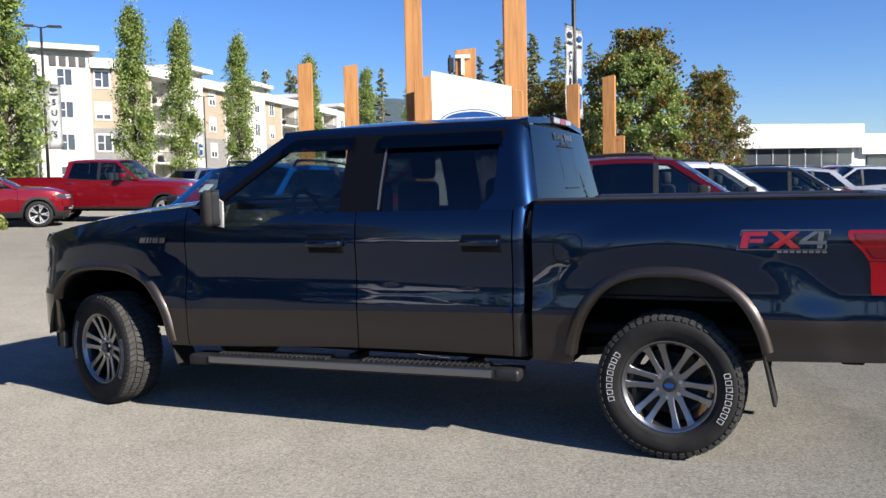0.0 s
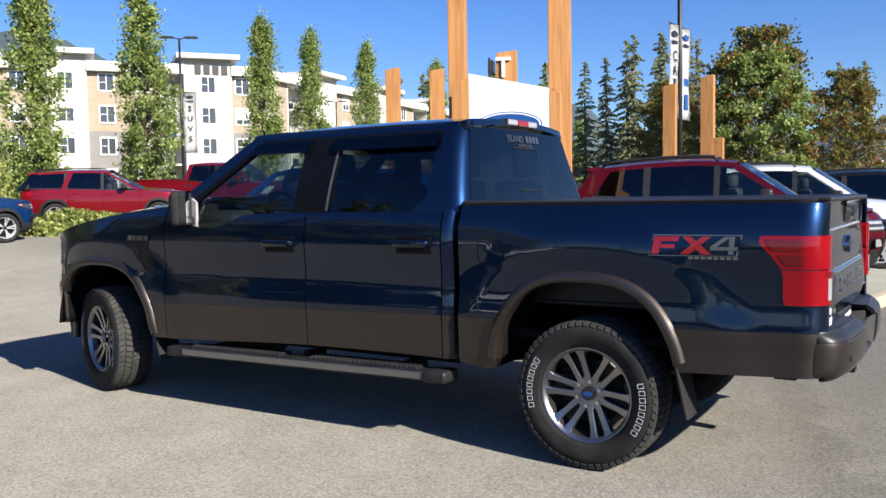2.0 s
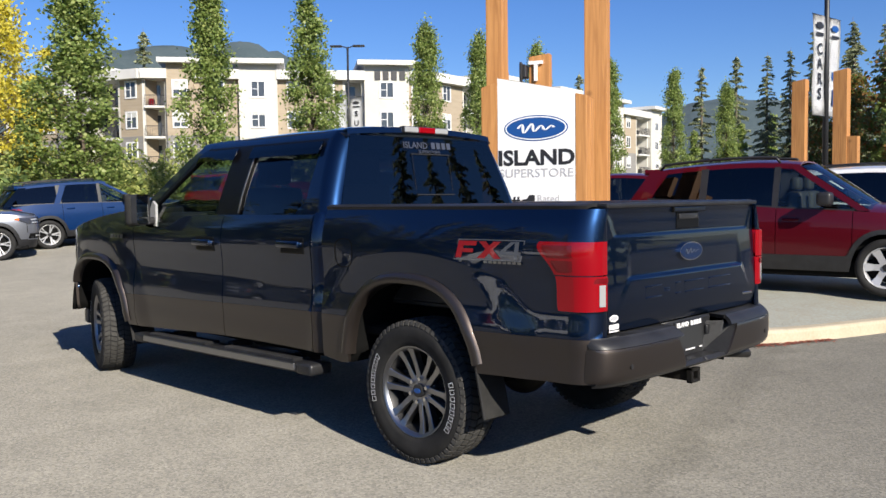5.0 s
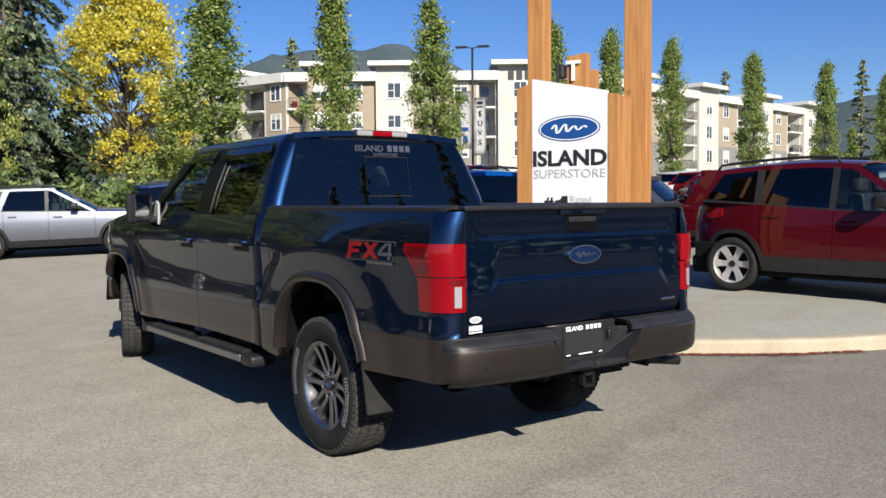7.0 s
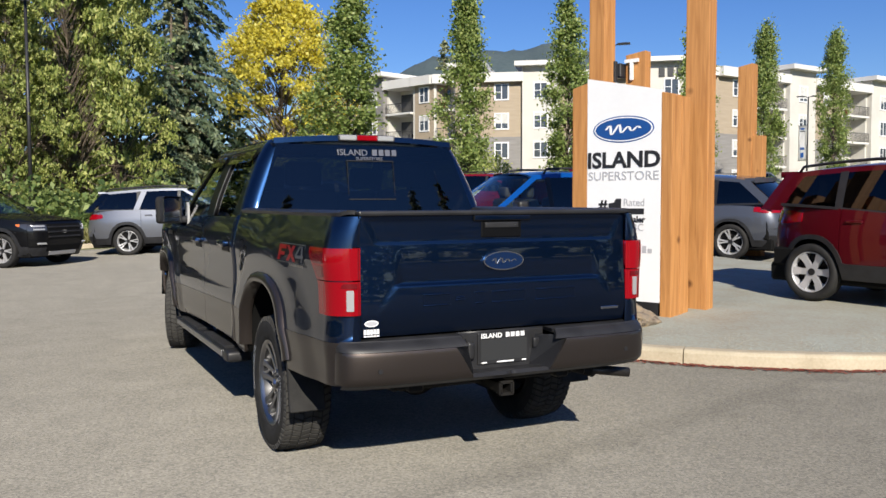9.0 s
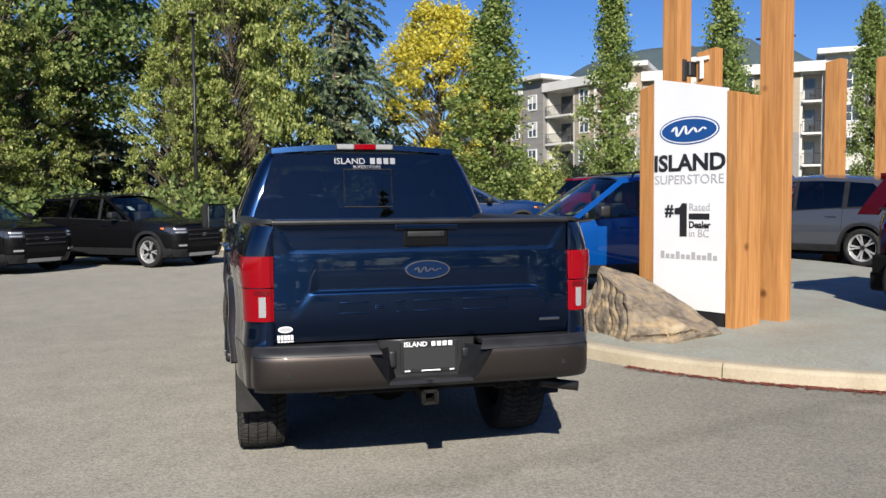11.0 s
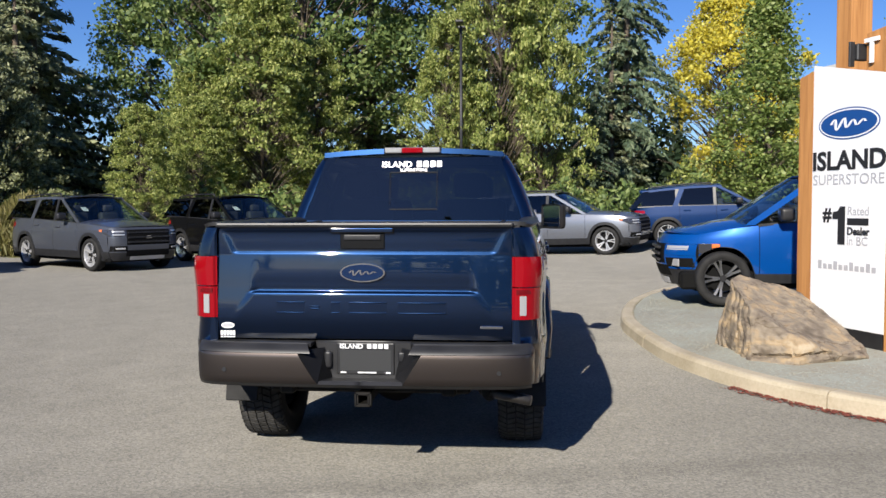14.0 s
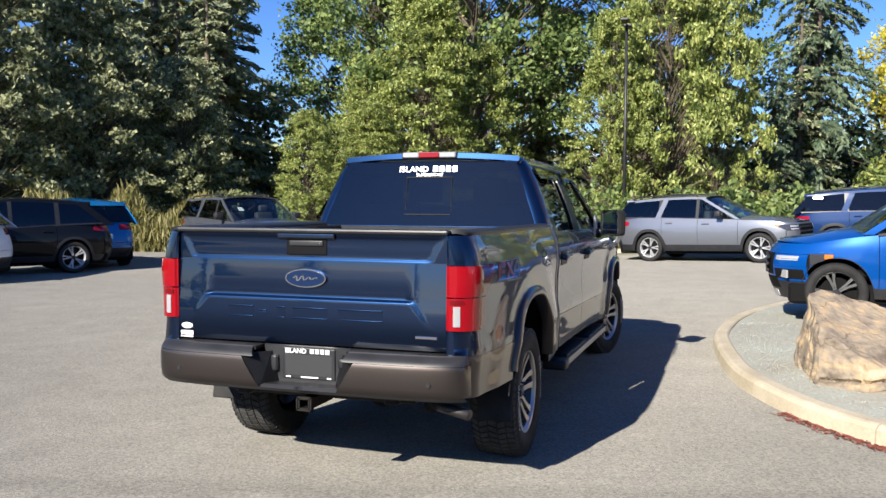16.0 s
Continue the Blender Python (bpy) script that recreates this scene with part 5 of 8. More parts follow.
def flats_wing(name, a, b, base, depth, bays, storey=2.9, floors=4, seed=1, label=""):
    """A wing along a to b; bays: (width share, kind). Its front lies on the right of a to b."""
    a, b = Vector((*a, 0)), Vector((*b, 0))
    d = (b - a).normalized()
    length = (b - a).length
    back = Vector((-d.y, d.x, 0))
    m = Matrix(((d.x, back.x, 0, a.x), (d.y, back.y, 0, a.y), (0, 0, 1, base), (0, 0, 0, 1)))
    s = thing(name, label, "apartment building", m)
    rng = random.Random(seed)
    bar_bm = box_bm(-0.012, 0.012, -0.435, -0.405, 0.14, 1.0)
    bar_me = bpy.data.meshes.new("baluster")
    bar_bm.to_mesh(bar_me)
    bar_me.materials.append(RAIL)
    tot = sum(w for w, _ in bays)
    x = 0.0
    for w, kind in bays:
        w = w / tot * length
        x1 = x + w
        tower = "t" in kind
        h = floors * storey + (1.1 if tower else -0.3)
        fy = -0.55 if tower else 0.0
        wall = WALL_TAN if "n" in kind else WALL_GREY if "g" in kind else WALL_WHITE
        if "b" in kind:
            # recessed balconies: side fins, slabs, a set-back wall
            wl = part("wall", box_bm(x, x1, 1.7, depth, -1.5, h), wall, s)
            part("fin_wall", box_bm(x, x + 0.25, 0, 1.698, -1.5, h), wall, s)
            part("fin_wall", box_bm(x1 - 0.25, x1, 0, 1.698, -1.5, h), wall, s)
            for f in range(floors):
                z = f * storey
                part("balcony_slab", box_bm(x + 0.25, x1 - 0.25, -0.45, 1.7, z - 0.16, z + 0.04), ROOF_WHITE, wl)
                bm = bmesh.new()
                box_bm(x + 0.25, x1 - 0.25, -0.44, -0.40, z + 1.0, z + 1.06, bm=bm)
                part("foot_rail", box_bm(x + 0.25, x1 - 0.25, -0.44, -0.40, z + 0.10, z + 0.14), RAIL, s)
                nb = max(6, int((w - 0.5) / 0.16))
                rail = part("balcony_rail", bm, RAIL, s)
                for i in range(nb + 1):
                    put_part("baluster", bar_me, rail, m=Matrix.Translation((x + 0.27 + (w - 0.54) * i / nb, 0, z)))
                bm = box_bm(x + 0.45, x + w * 0.62, 1.64, 1.69, z + 0.08, z + 2.2)
                part("balcony_door", bm, PANE, wl)
                if rng.random() < 0.6:
                    xx = rng.uniform(x + 0.5, x1 - 1.0)
                    part("balcony_chair", box_bm(xx, xx + 0.5, 0.4, 0.9, z + 0.04, z + 0.8, 0.05), RAIL if rng.random() < 0.7 else P_RED, wl)
        else:
            bm = box_bm(x, x1, fy, depth, -1.5, h)
            wl = part("wall", bm, wall, s)
            if "g" not in kind:
                part("base_course", box_bm(x + 0.01, x1 - 0.01, fy - 0.03, fy + 0.1, -1.5, storey * 2 + 0.1), WALL_GREY if "n" in kind else WALL_WHITE, wl)
            n = 2 if w > 6.5 else 1
            for f in range(floors):
                for k in range(n):
                    cx, cz = x + w * (k + 0.5) / n, f * storey + 1.65
                    ww, hh = 1.3, 1.5
                    y = fy - (0.04 if f < 2 else 0.0)
                    win = part("window", box_bm(cx - ww / 2, cx + ww / 2, y - 0.02, y + 0.05, cz - hh / 2, cz + hh / 2), PANE, wl)
                    bm = bmesh.new()
                    for q in ((-ww / 2 - 0.09, -ww / 2 + 0.05), (ww / 2 - 0.05, ww / 2 + 0.09), (-0.04, 0.04)):
                        box_bm(cx + q[0], cx + q[1], y - 0.07, y + 0.04, cz - hh / 2 - 0.09, cz + hh / 2 + 0.09, bm=bm)
                    for q in ((-hh / 2 - 0.09, -hh / 2 + 0.05), (hh / 2 - 0.05, hh / 2 + 0.09)):
                        box_bm(cx - ww / 2, cx + ww / 2, y - 0.075, y + 0.04, cz + q[0], cz + q[1], bm=bm)
                    box_bm(cx - ww / 2, cx, y - 0.065, y + 0.04, cz - 0.03, cz + 0.03, bm=bm)
                    part("frame", bm, FRAME, win)
                    if rng.random() < 0.55:
                        q = rng.uniform(0.2, 0.8) * hh
                        part("blind", box_bm(cx - ww / 2 + 0.05, cx + ww / 2 - 0.05, y - 0.03, y + 0.0, cz + hh / 2 - q, cz + hh / 2 - 0.05), BLIND, win)
        if tower:
            part("roof", box_bm(x - 0.7, x1 + 0.7, fy - 0.9, depth * 0.6, h, h + 0.45), ROOF_WHITE, s)
        else:
            part("roof", box_bm(x - 0.05, x1 + 0.05, -0.7, depth, h, h + 0.9), ROOF_WHITE, s)
        x = x1
    return s, m


A0, A1, B1 = (-74.5, 34.8), (-58.2, 57.0), (-67.0, 116.0)
front_wing, front_m = flats_wing("apartment_building", A0, A1, 1.88, 14, ((2.4, "b"), (2.6, "tn"), (4.4, "n"), (3.8, "t"), (3.4, "n"), (3.2, "n"), (2.2, "b"), (4.6, "t"), (2.2, "n")), seed=3, label="white and tan four-storey flats with flat roofs and balconies")
flats_wing("apartment_building", A1, B1, 1.88, 14, ((4.2, "n"), (3.4, "b"), (3.2, "t"), (4.2, "n"), (3.4, "b"), (3.4, "t"), (4.2, "n"), (3.4, "b"), (3.2, "t"), (4.0, "n"), (3.2, "b"), (3.0, "t")), seed=8, label="long white and tan wing of the flats with recessed balconies")
flats_wing("apartment_building", (-92.0, 28.5), A0, 1.88, 14, ((4, "b"), (3.5, "n"), (3.2, "tg"), (4, "b"), (2.6, "n")), seed=5, label="grey and white end of the flats with open balconies")
# four plain bars for the house number, on the tower front
for k in range(4):
    part("number_bar", box_bm(22.05 + k * 0.82, 22.6 + k * 0.82, -0.64, -0.565, 11.3, 12.2), RAIL, front_wing)


def dealer_hall():
    m = pose(-4.2, 68.0, ground_z(-4.2, 69.2), 0, 0, 35)
    s = thing("dealer_hall", "low white showroom with a dark glazed front", "building", m)
    wl = part("wall", box_bm(0, 11.6, 0.6, 18, -1.5, 4.9), CLADDING, s)
    part("fascia", box_bm(-0.1, 11.6, -0.2, 1.2, 2.95, 4.9, 0.02), CLADDING, s)
    part("fascia", box_bm(11.62, 40, 0.1, 1.2, 2.4, 4.1, 0.02), CLADDING, s)
    part("side_wall", box_bm(11.62, 40, 0.7, 18, -1.5, 4.0), CLADDING, s)
    for i in range(7):
        for j in range(2):
            w = part("window", box_bm(0.5 + i * 1.5, 1.9 + i * 1.5, 0.45, 0.58, 0.2 + j * 1.4, 1.5 + j * 1.4), PANE, s)
            part("mullion", box_bm(0.42 + i * 1.5, 0.5 + i * 1.5, 0.38, 0.6, 0.1, 2.95), FRAME, w)
    for i in range(6):
        w = part("window", box_bm(12.5 + i * 3, 15.2 + i * 3, 0.56, 0.72, 0.1, 2.3), PANE, s)


dealer_hall()


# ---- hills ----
# the blue-grey tint is distance haze mixed into the hillside colour
HILL = mottled("hazy wooded hillside", (0.045, 0.072, 0.08), (0.085, 0.115, 0.12), 0.006, 0.95, fine=0.5)


RIDGE = lerp_table([(70, 90), (100, 110), (108, 150), (110, 215), (111.2, 270), (112.3, 320), (114, 347), (116.6, 356), (119, 335), (123, 250), (130, 170), (138, 210), (141, 420), (143.5, 535), (145, 560), (147, 605), (149, 580), (151, 578), (153, 570), (156, 530), (160, 400), (170, 200), (200, 120)])


def build_hills():
    vs, fs = [], []
    n, rows = 220, 12
    for j in range(rows + 1):
        for i in range(n + 1):
            az = radians(70 + 130 * i / n)
            r = 2300 + j * 90
            deg = math.degrees(az)
            ridge = RIDGE(deg) + 10 * noise.noise((deg * 0.35, 3.1, 0)) + 12 * noise.noise((deg * 1.3, 1.0, 0)) + 5 * noise.noise((deg * 4.1, 5, 0))
            t = j / rows
            h = ridge * (1 - (1 - t) ** 1.6) + 12 * noise.noise((deg * 1.7, t * 6, 2)) * t
            vs.append((r * math.cos(az), r * math.sin(az), h))
    for j in range(rows):
        for i in range(n):
            k = j * (n + 1) + i
            fs.append((k, k + 1, k + n + 2, k + n + 1))
    tagged(new("hills", mesh_of("hills", vs, [f[::-1] for f in fs], HILL, True)), "wooded hills behind the flats, blue-green with painted haze", "hill", kind="structure")


build_hills()


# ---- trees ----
# near-black greens: the wood's deep shade is put into the leaf colour
LEAF_SHADED = leaf_mat("shaded wood leaves", (0.015, 0.03, 0.014), (0.03, 0.05, 0.022), (0.05, 0.075, 0.03), 0.25)

def leaves_mesh(name, pos, size, mat, rng, droop=0.0, slim=0.55, along=None):
    """One crown of small folded leaves round the given points."""
    n = len(pos)
    d = rng.normal(size=(n, 3)) if along is None else along + rng.normal(size=(n, 3)) * 0.35
    d[:, 2] -= droop
    d /= np.linalg.norm(d, axis=1)[:, None]
    r = rng.normal(size=(n, 3))
    s = np.cross(d, r)
    s /= np.linalg.norm(s, axis=1)[:, None] + 1e-9
    u = np.cross(s, d)
    ln = (size * rng.uniform(0.65, 1.35, n))[:, None]
    w = ln * slim * 0.5
    v = np.stack([pos - d * ln * 0.5, pos + s * w + u * w * 0.35, pos + d * ln * 0.5, pos - s * w + u * w * 0.35], 1).reshape(-1, 3)
    me = bpy.data.meshes.new(name)
    me.vertices.add(4 * n)
    me.vertices.foreach_set("co", v.astype(np.float32).ravel())
    me.loops.add(4 * n)
    me.loops.foreach_set("vertex_index", np.arange(4 * n, dtype=np.int32))
    me.polygons.add(n)
    me.polygons.foreach_set("loop_start", np.arange(0, 4 * n, 4, dtype=np.int32))
    me.update(calc_edges=True)
    me.materials.append(mat)
    return me


def limbs_mesh(name, segs, n=6):
    """Tapered limbs: rows of (a, b, r0, r1)."""
    vs, fs = [], []
    for a, b, r0, r1 in segs:
        a, b = Vector(a), Vector(b)
        q = (b - a).to_track_quat("Z", "Y")
        k = len(vs)
        for c, r in ((a, r0), (b, r1)):
            vs += [tuple(c + q @ Vector((r * math.cos(2 * math.pi * i / n), r * math.sin(2 * math.pi * i / n), 0))) for i in range(n)]
        fs += [(k + i, k + (i + 1) % n, k + n + (i + 1) % n, k + n + i) for i in range(n)]
    return mesh_of(name, vs, fs, BARK, True)


def stem_mesh(name, pts, radii, n=8):
    """One tapered stem through the given points."""
    vs, fs = [], []
    for c, r in zip(pts, radii):
        vs += [(c[0] + r * math.cos(2 * math.pi * i / n), c[1] + r * math.sin(2 * math.pi * i / n), c[2]) for i in range(n)]
    for k in range(len(pts) - 1):
        fs += [(k * n + i, k * n + (i + 1) % n, k * n + n + (i + 1) % n, k * n + n + i) for i in range(n)]
    fs.append(tuple(range(len(vs) - n, len(vs))))
    return mesh_of(name, vs, fs, BARK, True)


def crown_tree(h, crown, trunk_r, clumps, per, leaf, seed, clump_r, first=0.15, flat=0.75, feather=0.0):
    """Meshes of a broadleaf tree. crown(t, az): radius at the height share t."""
    rng, rnd = np.random.default_rng(seed), random.Random(seed)
    segs, pts = [], []
    spine = [Vector((0, 0, -0.3))]
    for i in range(1, 9):
        t = i / 8
        q = Vector((0.06 * h * 0.2 * rnd.uniform(-1, 1), 0.06 * h * 0.2 * rnd.uniform(-1, 1), h * 0.92 * t))
        spine.append(q)
    for _ in range(clumps):
        t = first + (1 - first) * rnd.random() ** 0.85
        az = rnd.random() * 2 * math.pi
        rad = crown(t, az) * math.sqrt(rnd.uniform(0.15, 1.0))
        c = Vector((rad * math.cos(az), rad * math.sin(az), t * h))
        zb = max(0.12 * h, c.z - rad * rnd.uniform(0.5, 1.1) - 0.3)
        k = min(7, int(zb / (h * 0.92) * 8))
        base = spine[k].lerp(spine[k + 1], zb / (h * 0.92) * 8 - k)
        mid = base.lerp(c, 0.55) + Vector((0, 0, 0.08 * rad))
        if feather > 0.6 and rnd.random() < 0.65:
            mid = c
        else:
            segs += [(base, mid, trunk_r * 0.28 * (1.15 - t), trunk_r * 0.16 * (1.15 - t)), (mid, c, trunk_r * 0.16 * (1.15 - t), trunk_r * 0.05)]
        cr = clump_r * rnd.uniform(0.6, 1.35)
        p = rng.normal(size=(int(per * rnd.uniform(0.6, 1.4)), 3))
        p = p / (np.linalg.norm(p, axis=1)[:, None] + 1e-9) * (rng.random(len(p)) ** 0.45)[:, None]
        q = p * cr * np.array((1, 1, flat))
        if feather:
            # sprays that reach outwards and hang at their tips
            q = rng.normal(size=p.shape) * cr * 0.48
            along = np.abs(rng.normal(size=len(p))) * cr * feather
            out = np.array((math.cos(az), math.sin(az), 0.0))
            q = q * np.array((0.8, 0.8, flat)) + out * along[:, None]
            q[:, 2] -= 0.30 * along**2 / max(cr, 0.1) * 0.5
        pts.append(np.array(c) + q)
    pos = np.concatenate(pts)
    return (stem_mesh("trunk", spine, [trunk_r * 0.8**i for i in range(9)]), limbs_mesh("branchwork", segs)), (pos, leaf, rng)


def conifer(h, spread, seed, whorl=0.42, per=11, spray=0.34, first=0.08, droop=0.35, gap=0.0):
    rng, rnd = np.random.default_rng(seed), random.Random(seed)
    segs = []
    pts, dirs = [], []
    z = first * h
    while z < h * 0.985:
        t = z / h
        ln = spread * (1 - t) ** 0.8 * rnd.uniform(0.7, 1.15) + 0.15
        for k in range(max(4, int(per * (1 - t * 0.5)))):
            if rnd.random() < gap:
                continue
            az = rnd.random() * 6.283
            l1 = ln * rnd.uniform(0.5, 1.1)
            d = np.array((math.cos(az), math.sin(az), 0.0))
            n = max(3, int(l1 / 0.10))
            s = np.linspace(0.12, 1, n)
            base = np.array((0, 0, z + rnd.uniform(-0.2, 0.2)))
            c = base + d * (s * l1)[:, None] + np.array((0, 0, 1.0)) * (0.12 * l1 * s - droop * l1 * s**2)[:, None]
            if k % 2 == 0:
                segs.append((tuple(base), tuple(c[-1]), 0.012 + 0.004 * l1, 0.006))
            for side in (-1, 1, 0):
                sd = np.array((-d[1], d[0], 0)) * side
                off = (1 - s * 0.75)[:, None] * sd * 0.18 * l1 * rng.random((n, 1)) ** 0.7
                pts.append(c + off + rng.normal(size=(n, 3)) * 0.05 - np.array((0, 0, 0.06)) * rng.random((n, 1)))
                dirs.append(np.tile(d * 0.6 + sd * 0.7 + np.array((0, 0, -droop)), (n, 1)))
        z += whorl * rnd.uniform(0.7, 1.2)
    stem = stem_mesh("trunk", [(0, 0, -0.3), (0, 0, h * 0.5), (0, 0, h)], [0.016 * h, 0.010 * h, 0.01])
    return (stem, limbs_mesh("branchwork", segs, 5)), np.concatenate(pts), np.concatenate(dirs), rng, spray


def plant(name, label, trunk_me, crown_me, x, y, turn=0.0, scale=1.0, group="", z=None):
    s = thing(name, label, "tree", pose(x, y, ground_z(x, y) if z is None else z, 0, 0, turn) @ Matrix.Scale(scale, 4), group)
    put_part("trunk", trunk_me[0], s)
    tagged(put_part("branchwork", trunk_me[1], s), kind="stuff")
    put_part("crown", crown_me, s)
    return s


def narrow(seed, lobes):
    ph = [random.Random(seed + i).random() * 6.28 for i in range(4)]

    def f(t, az):
        r = 0.95 * math.sin(math.pi * min(1, t * 0.9 + 0.12)) ** 0.7 * (1 - 0.62 * t) + 0.1
        return r * (1 + 0.38 * math.sin(2 * az + ph[0] + t * 9)) + (0.6 if 0.25 < t < 0.62 and math.cos(az - ph[1]) > 0.6 else 0) * lobes

    return f


COLUMN = []
for sd, lobes in ((11, 1.0), (23, 0.4), (37, 1.3)):
    tr, (ps, lf, rg) = crown_tree(9.6, narrow(sd, lobes), 0.12, 210, 70, 0.2, sd, 0.42, first=0.08, flat=0.9, feather=0.4)
    COLUMN.append((tr, leaves_mesh("crown", ps, 0.14, LEAF_COLUMN, rg, 0.3, 0.75)))
ROW = [(-32.2, 10.9, 9.8, 2, 1.35), (-30.9, 16.2, 9.8, 0, 1.0), (-32.1, 22.6, 10.4, 2, 1.0), (-34.1, 32.8, 10.6, 1, 0.9), (-41.2, 45.5, 12.2, 1, 0.85), (-41.3, 52.7, 12.1, 1, 0.85), (-41.5, 64.0, 12.0, 1, 0.9), (-44.0, 80.0, 12.6, 0, 0.9), (-44.0, 92.0, 12.6, 1, 0.9)]
for i, (x, y, h, k, fat) in enumerate(ROW):
    s = plant("columnar_tree", "narrow upright green street tree in full leaf", COLUMN[k][0], COLUMN[k][1], x, y, 67 * i, h / 9.6, "row of narrow street trees")
    s.matrix_basis = s.matrix_basis @ Matrix.Diagonal((fat, fat, 1, 1))
tr, (ps, lf, rg) = crown_tree(9.6, narrow(71, 0.3), 0.12, 90, 30, 0.3, 71, 0.5, first=0.1)
SMALL = (tr, leaves_mesh("crown", ps, 0.36, LEAF_COLUMN, rg, 0.3, 0.75))
for i in range(9):
    s = plant("columnar_tree", "small narrow street tree far off", SMALL[0], SMALL[1], -62 + i * 5.2, 118 + i * 2 + 3 * (i % 2), 40 * i, 0.95 + 0.1 * (i % 3), "far row of small trees")

# the yellow autumn tree
YELLOW_AT, YELLOW_K = (-67.5, 17.2), 1.42
tr, (ps, lf, rg) = crown_tree(11.5, lambda t, az: 4.3 * math.sin(math.pi * min(1, 0.16 + t * 0.8)) ** 0.7 * (1 + 0.2 * math.sin(3 * az + 4 * t)), 0.24, 300, 105, 0.2, 5, 0.72, first=0.10, flat=0.6, feather=0.4)
plant("yellow_tree", "autumn tree with bright yellow leaves", tr, leaves_mesh("crown", ps, 0.20, LEAF_YELLOW, rg, 0.3, 0.7), *YELLOW_AT, scale=YELLOW_K)

# broadleaf wall behind the parked cars
LIGHT = []
for sd in (3, 9):
    tr, (ps, lf, rg) = crown_tree(13, lambda t, az: (4.3 * max(0.0, 1.02 - t) ** 0.62 * min(1.0, 0.72 + 2.2 * t) + 0.25) * (1 + 0.22 * math.sin(2 * az + 5 * t) + 0.28 * noise.noise((3 * math.cos(az), 3 * math.sin(az), 9 * t))), 0.12, 400, 92, 0.2, sd, 0.50, first=0.03, flat=0.5, feather=0.5)
    LIGHT.append((tr, leaves_mesh("crown", ps, 0.20, LEAF_LIGHT, rg, 0.45, 0.5)))
LOT_EDGE = [(-37.4, -0.6, 0, 17.5, 0, 0.62), (-35.4, -3.0, 1, 10.5, 90, 0.75), (-39.3, 1.6, 1, 15.0, 200, 0.62), (-32.6, -11.2, 1, 11.5, 30, 0.95), (-33.6, -14.4, 0, 9.0, 120, 0.9), (-35.6, -9.4, 0, 9.5, 300, 0.8), (-24.8, -13.3, 0, 5.2, 60, 1.0), (-29.0, -12.6, 1, 6.0, 15, 1.0)]
for x, y, k, h, turn, fat in LOT_EDGE:
    s = plant("broadleaf_tree", "leafy yellow-green tree at the lot's edge", LIGHT[k][0], LIGHT[k][1], x, y, turn, h / 13, "trees along the lot edge")
    s.matrix_basis = s.matrix_basis @ Matrix.Diagonal((fat, fat, 1, 1))
OLIVE = []
for sd in (27, 33):
    tr, (ps, lf, rg) = crown_tree(13, lambda t, az: (4.6 * max(0.0, 1.02 - t) ** 0.5 * min(1.0, 0.8 + 2.0 * t) + 0.25) * (1 + 0.25 * math.sin(2 * az + 4 * t) + 0.3 * noise.noise((3 * math.cos(az), 3 * math.sin(az), 8 * t))), 0.16, 380, 70, 0.2, sd, 0.6, first=0.05, flat=0.5, feather=0.5)
    OLIVE.append((tr, leaves_mesh("crown", ps, 0.25, LEAF_OLIVE, rg, 0.4, 0.55)))
for x, y, k, h, turn in ((-20.2, -24.6, 0, 12.0, 0), (-24.6, -23.4, 1, 10.5, 120), (-16.6, -25.5, 1, 11.0, 200), (-28.2, -21.2, 0, 8.0, 60)):
    plant("broadleaf_tree", "dull olive tree before the dark conifers", OLIVE[k][0], OLIVE[k][1], x, y, turn, h / 13, "trees along the lot edge")
MAPLE = []
for sd in (14, 15):
    tr, (ps, lf, rg) = crown_tree(20, lambda t, az: 7.0 * math.sin(math.pi * min(1, t * 0.85 + 0.12)) ** 0.8 * (1 + 0.25 * math.sin(3 * az + 6 * t)), 0.45, 190, 160, 0.3, sd, 1.2, first=0.28, flat=0.55, feather=0.5)
    MAPLE.append((tr, leaves_mesh("crown", ps, 0.25, LEAF_DARK, rg, 0.3, 0.8)))
for x, y, k, h, turn in ((-41.0, -11.5, 0, 21, 0), (-45, -3.0, 1, 19, 140), (-44.5, -19.0, 1, 18, 40)):
    plant("maple_tree", "tall dark green maple with open crown", MAPLE[k][0], MAPLE[k][1], x, y, turn, h / 20, "tall maples")
RUST = []
for sd, mt in ((51, LEAF_RUST), (52, LEAF_COLUMN)):
    tr, (ps, lf, rg) = crown_tree(8.5, lambda t, az: 2.7 * math.sin(math.pi * min(1, t * 0.72 + 0.2)) ** 0.8 * (1 + 0.15 * math.sin(3 * az)), 0.15, 170, 105, 0.2, sd, 0.55, first=0.1, flat=0.6, feather=0.5)
    RUST.append((tr, leaves_mesh("crown", ps, 0.17, mt, rg, 0.3, 0.8)))
plant("maple_tree", "round lot maple turning from green to rust", RUST[0][0], RUST[1][1], -5.8, 31.3, 0, 0.74)
plant("maple_tree", "round lot maple turning from green to rust", RUST[0][0], RUST[0][1], -6.0, 32.3, 70, 0.86)
plant("maple_tree", "rust-coloured autumn maple beside the lot", RUST[0][0], RUST[0][1], -4.3, 46, 40, 0.8)
plant("maple_tree", "rust-coloured autumn maple beside the lot", RUST[0][0], RUST[0][1], -10.5, 35, 100, 0.66)

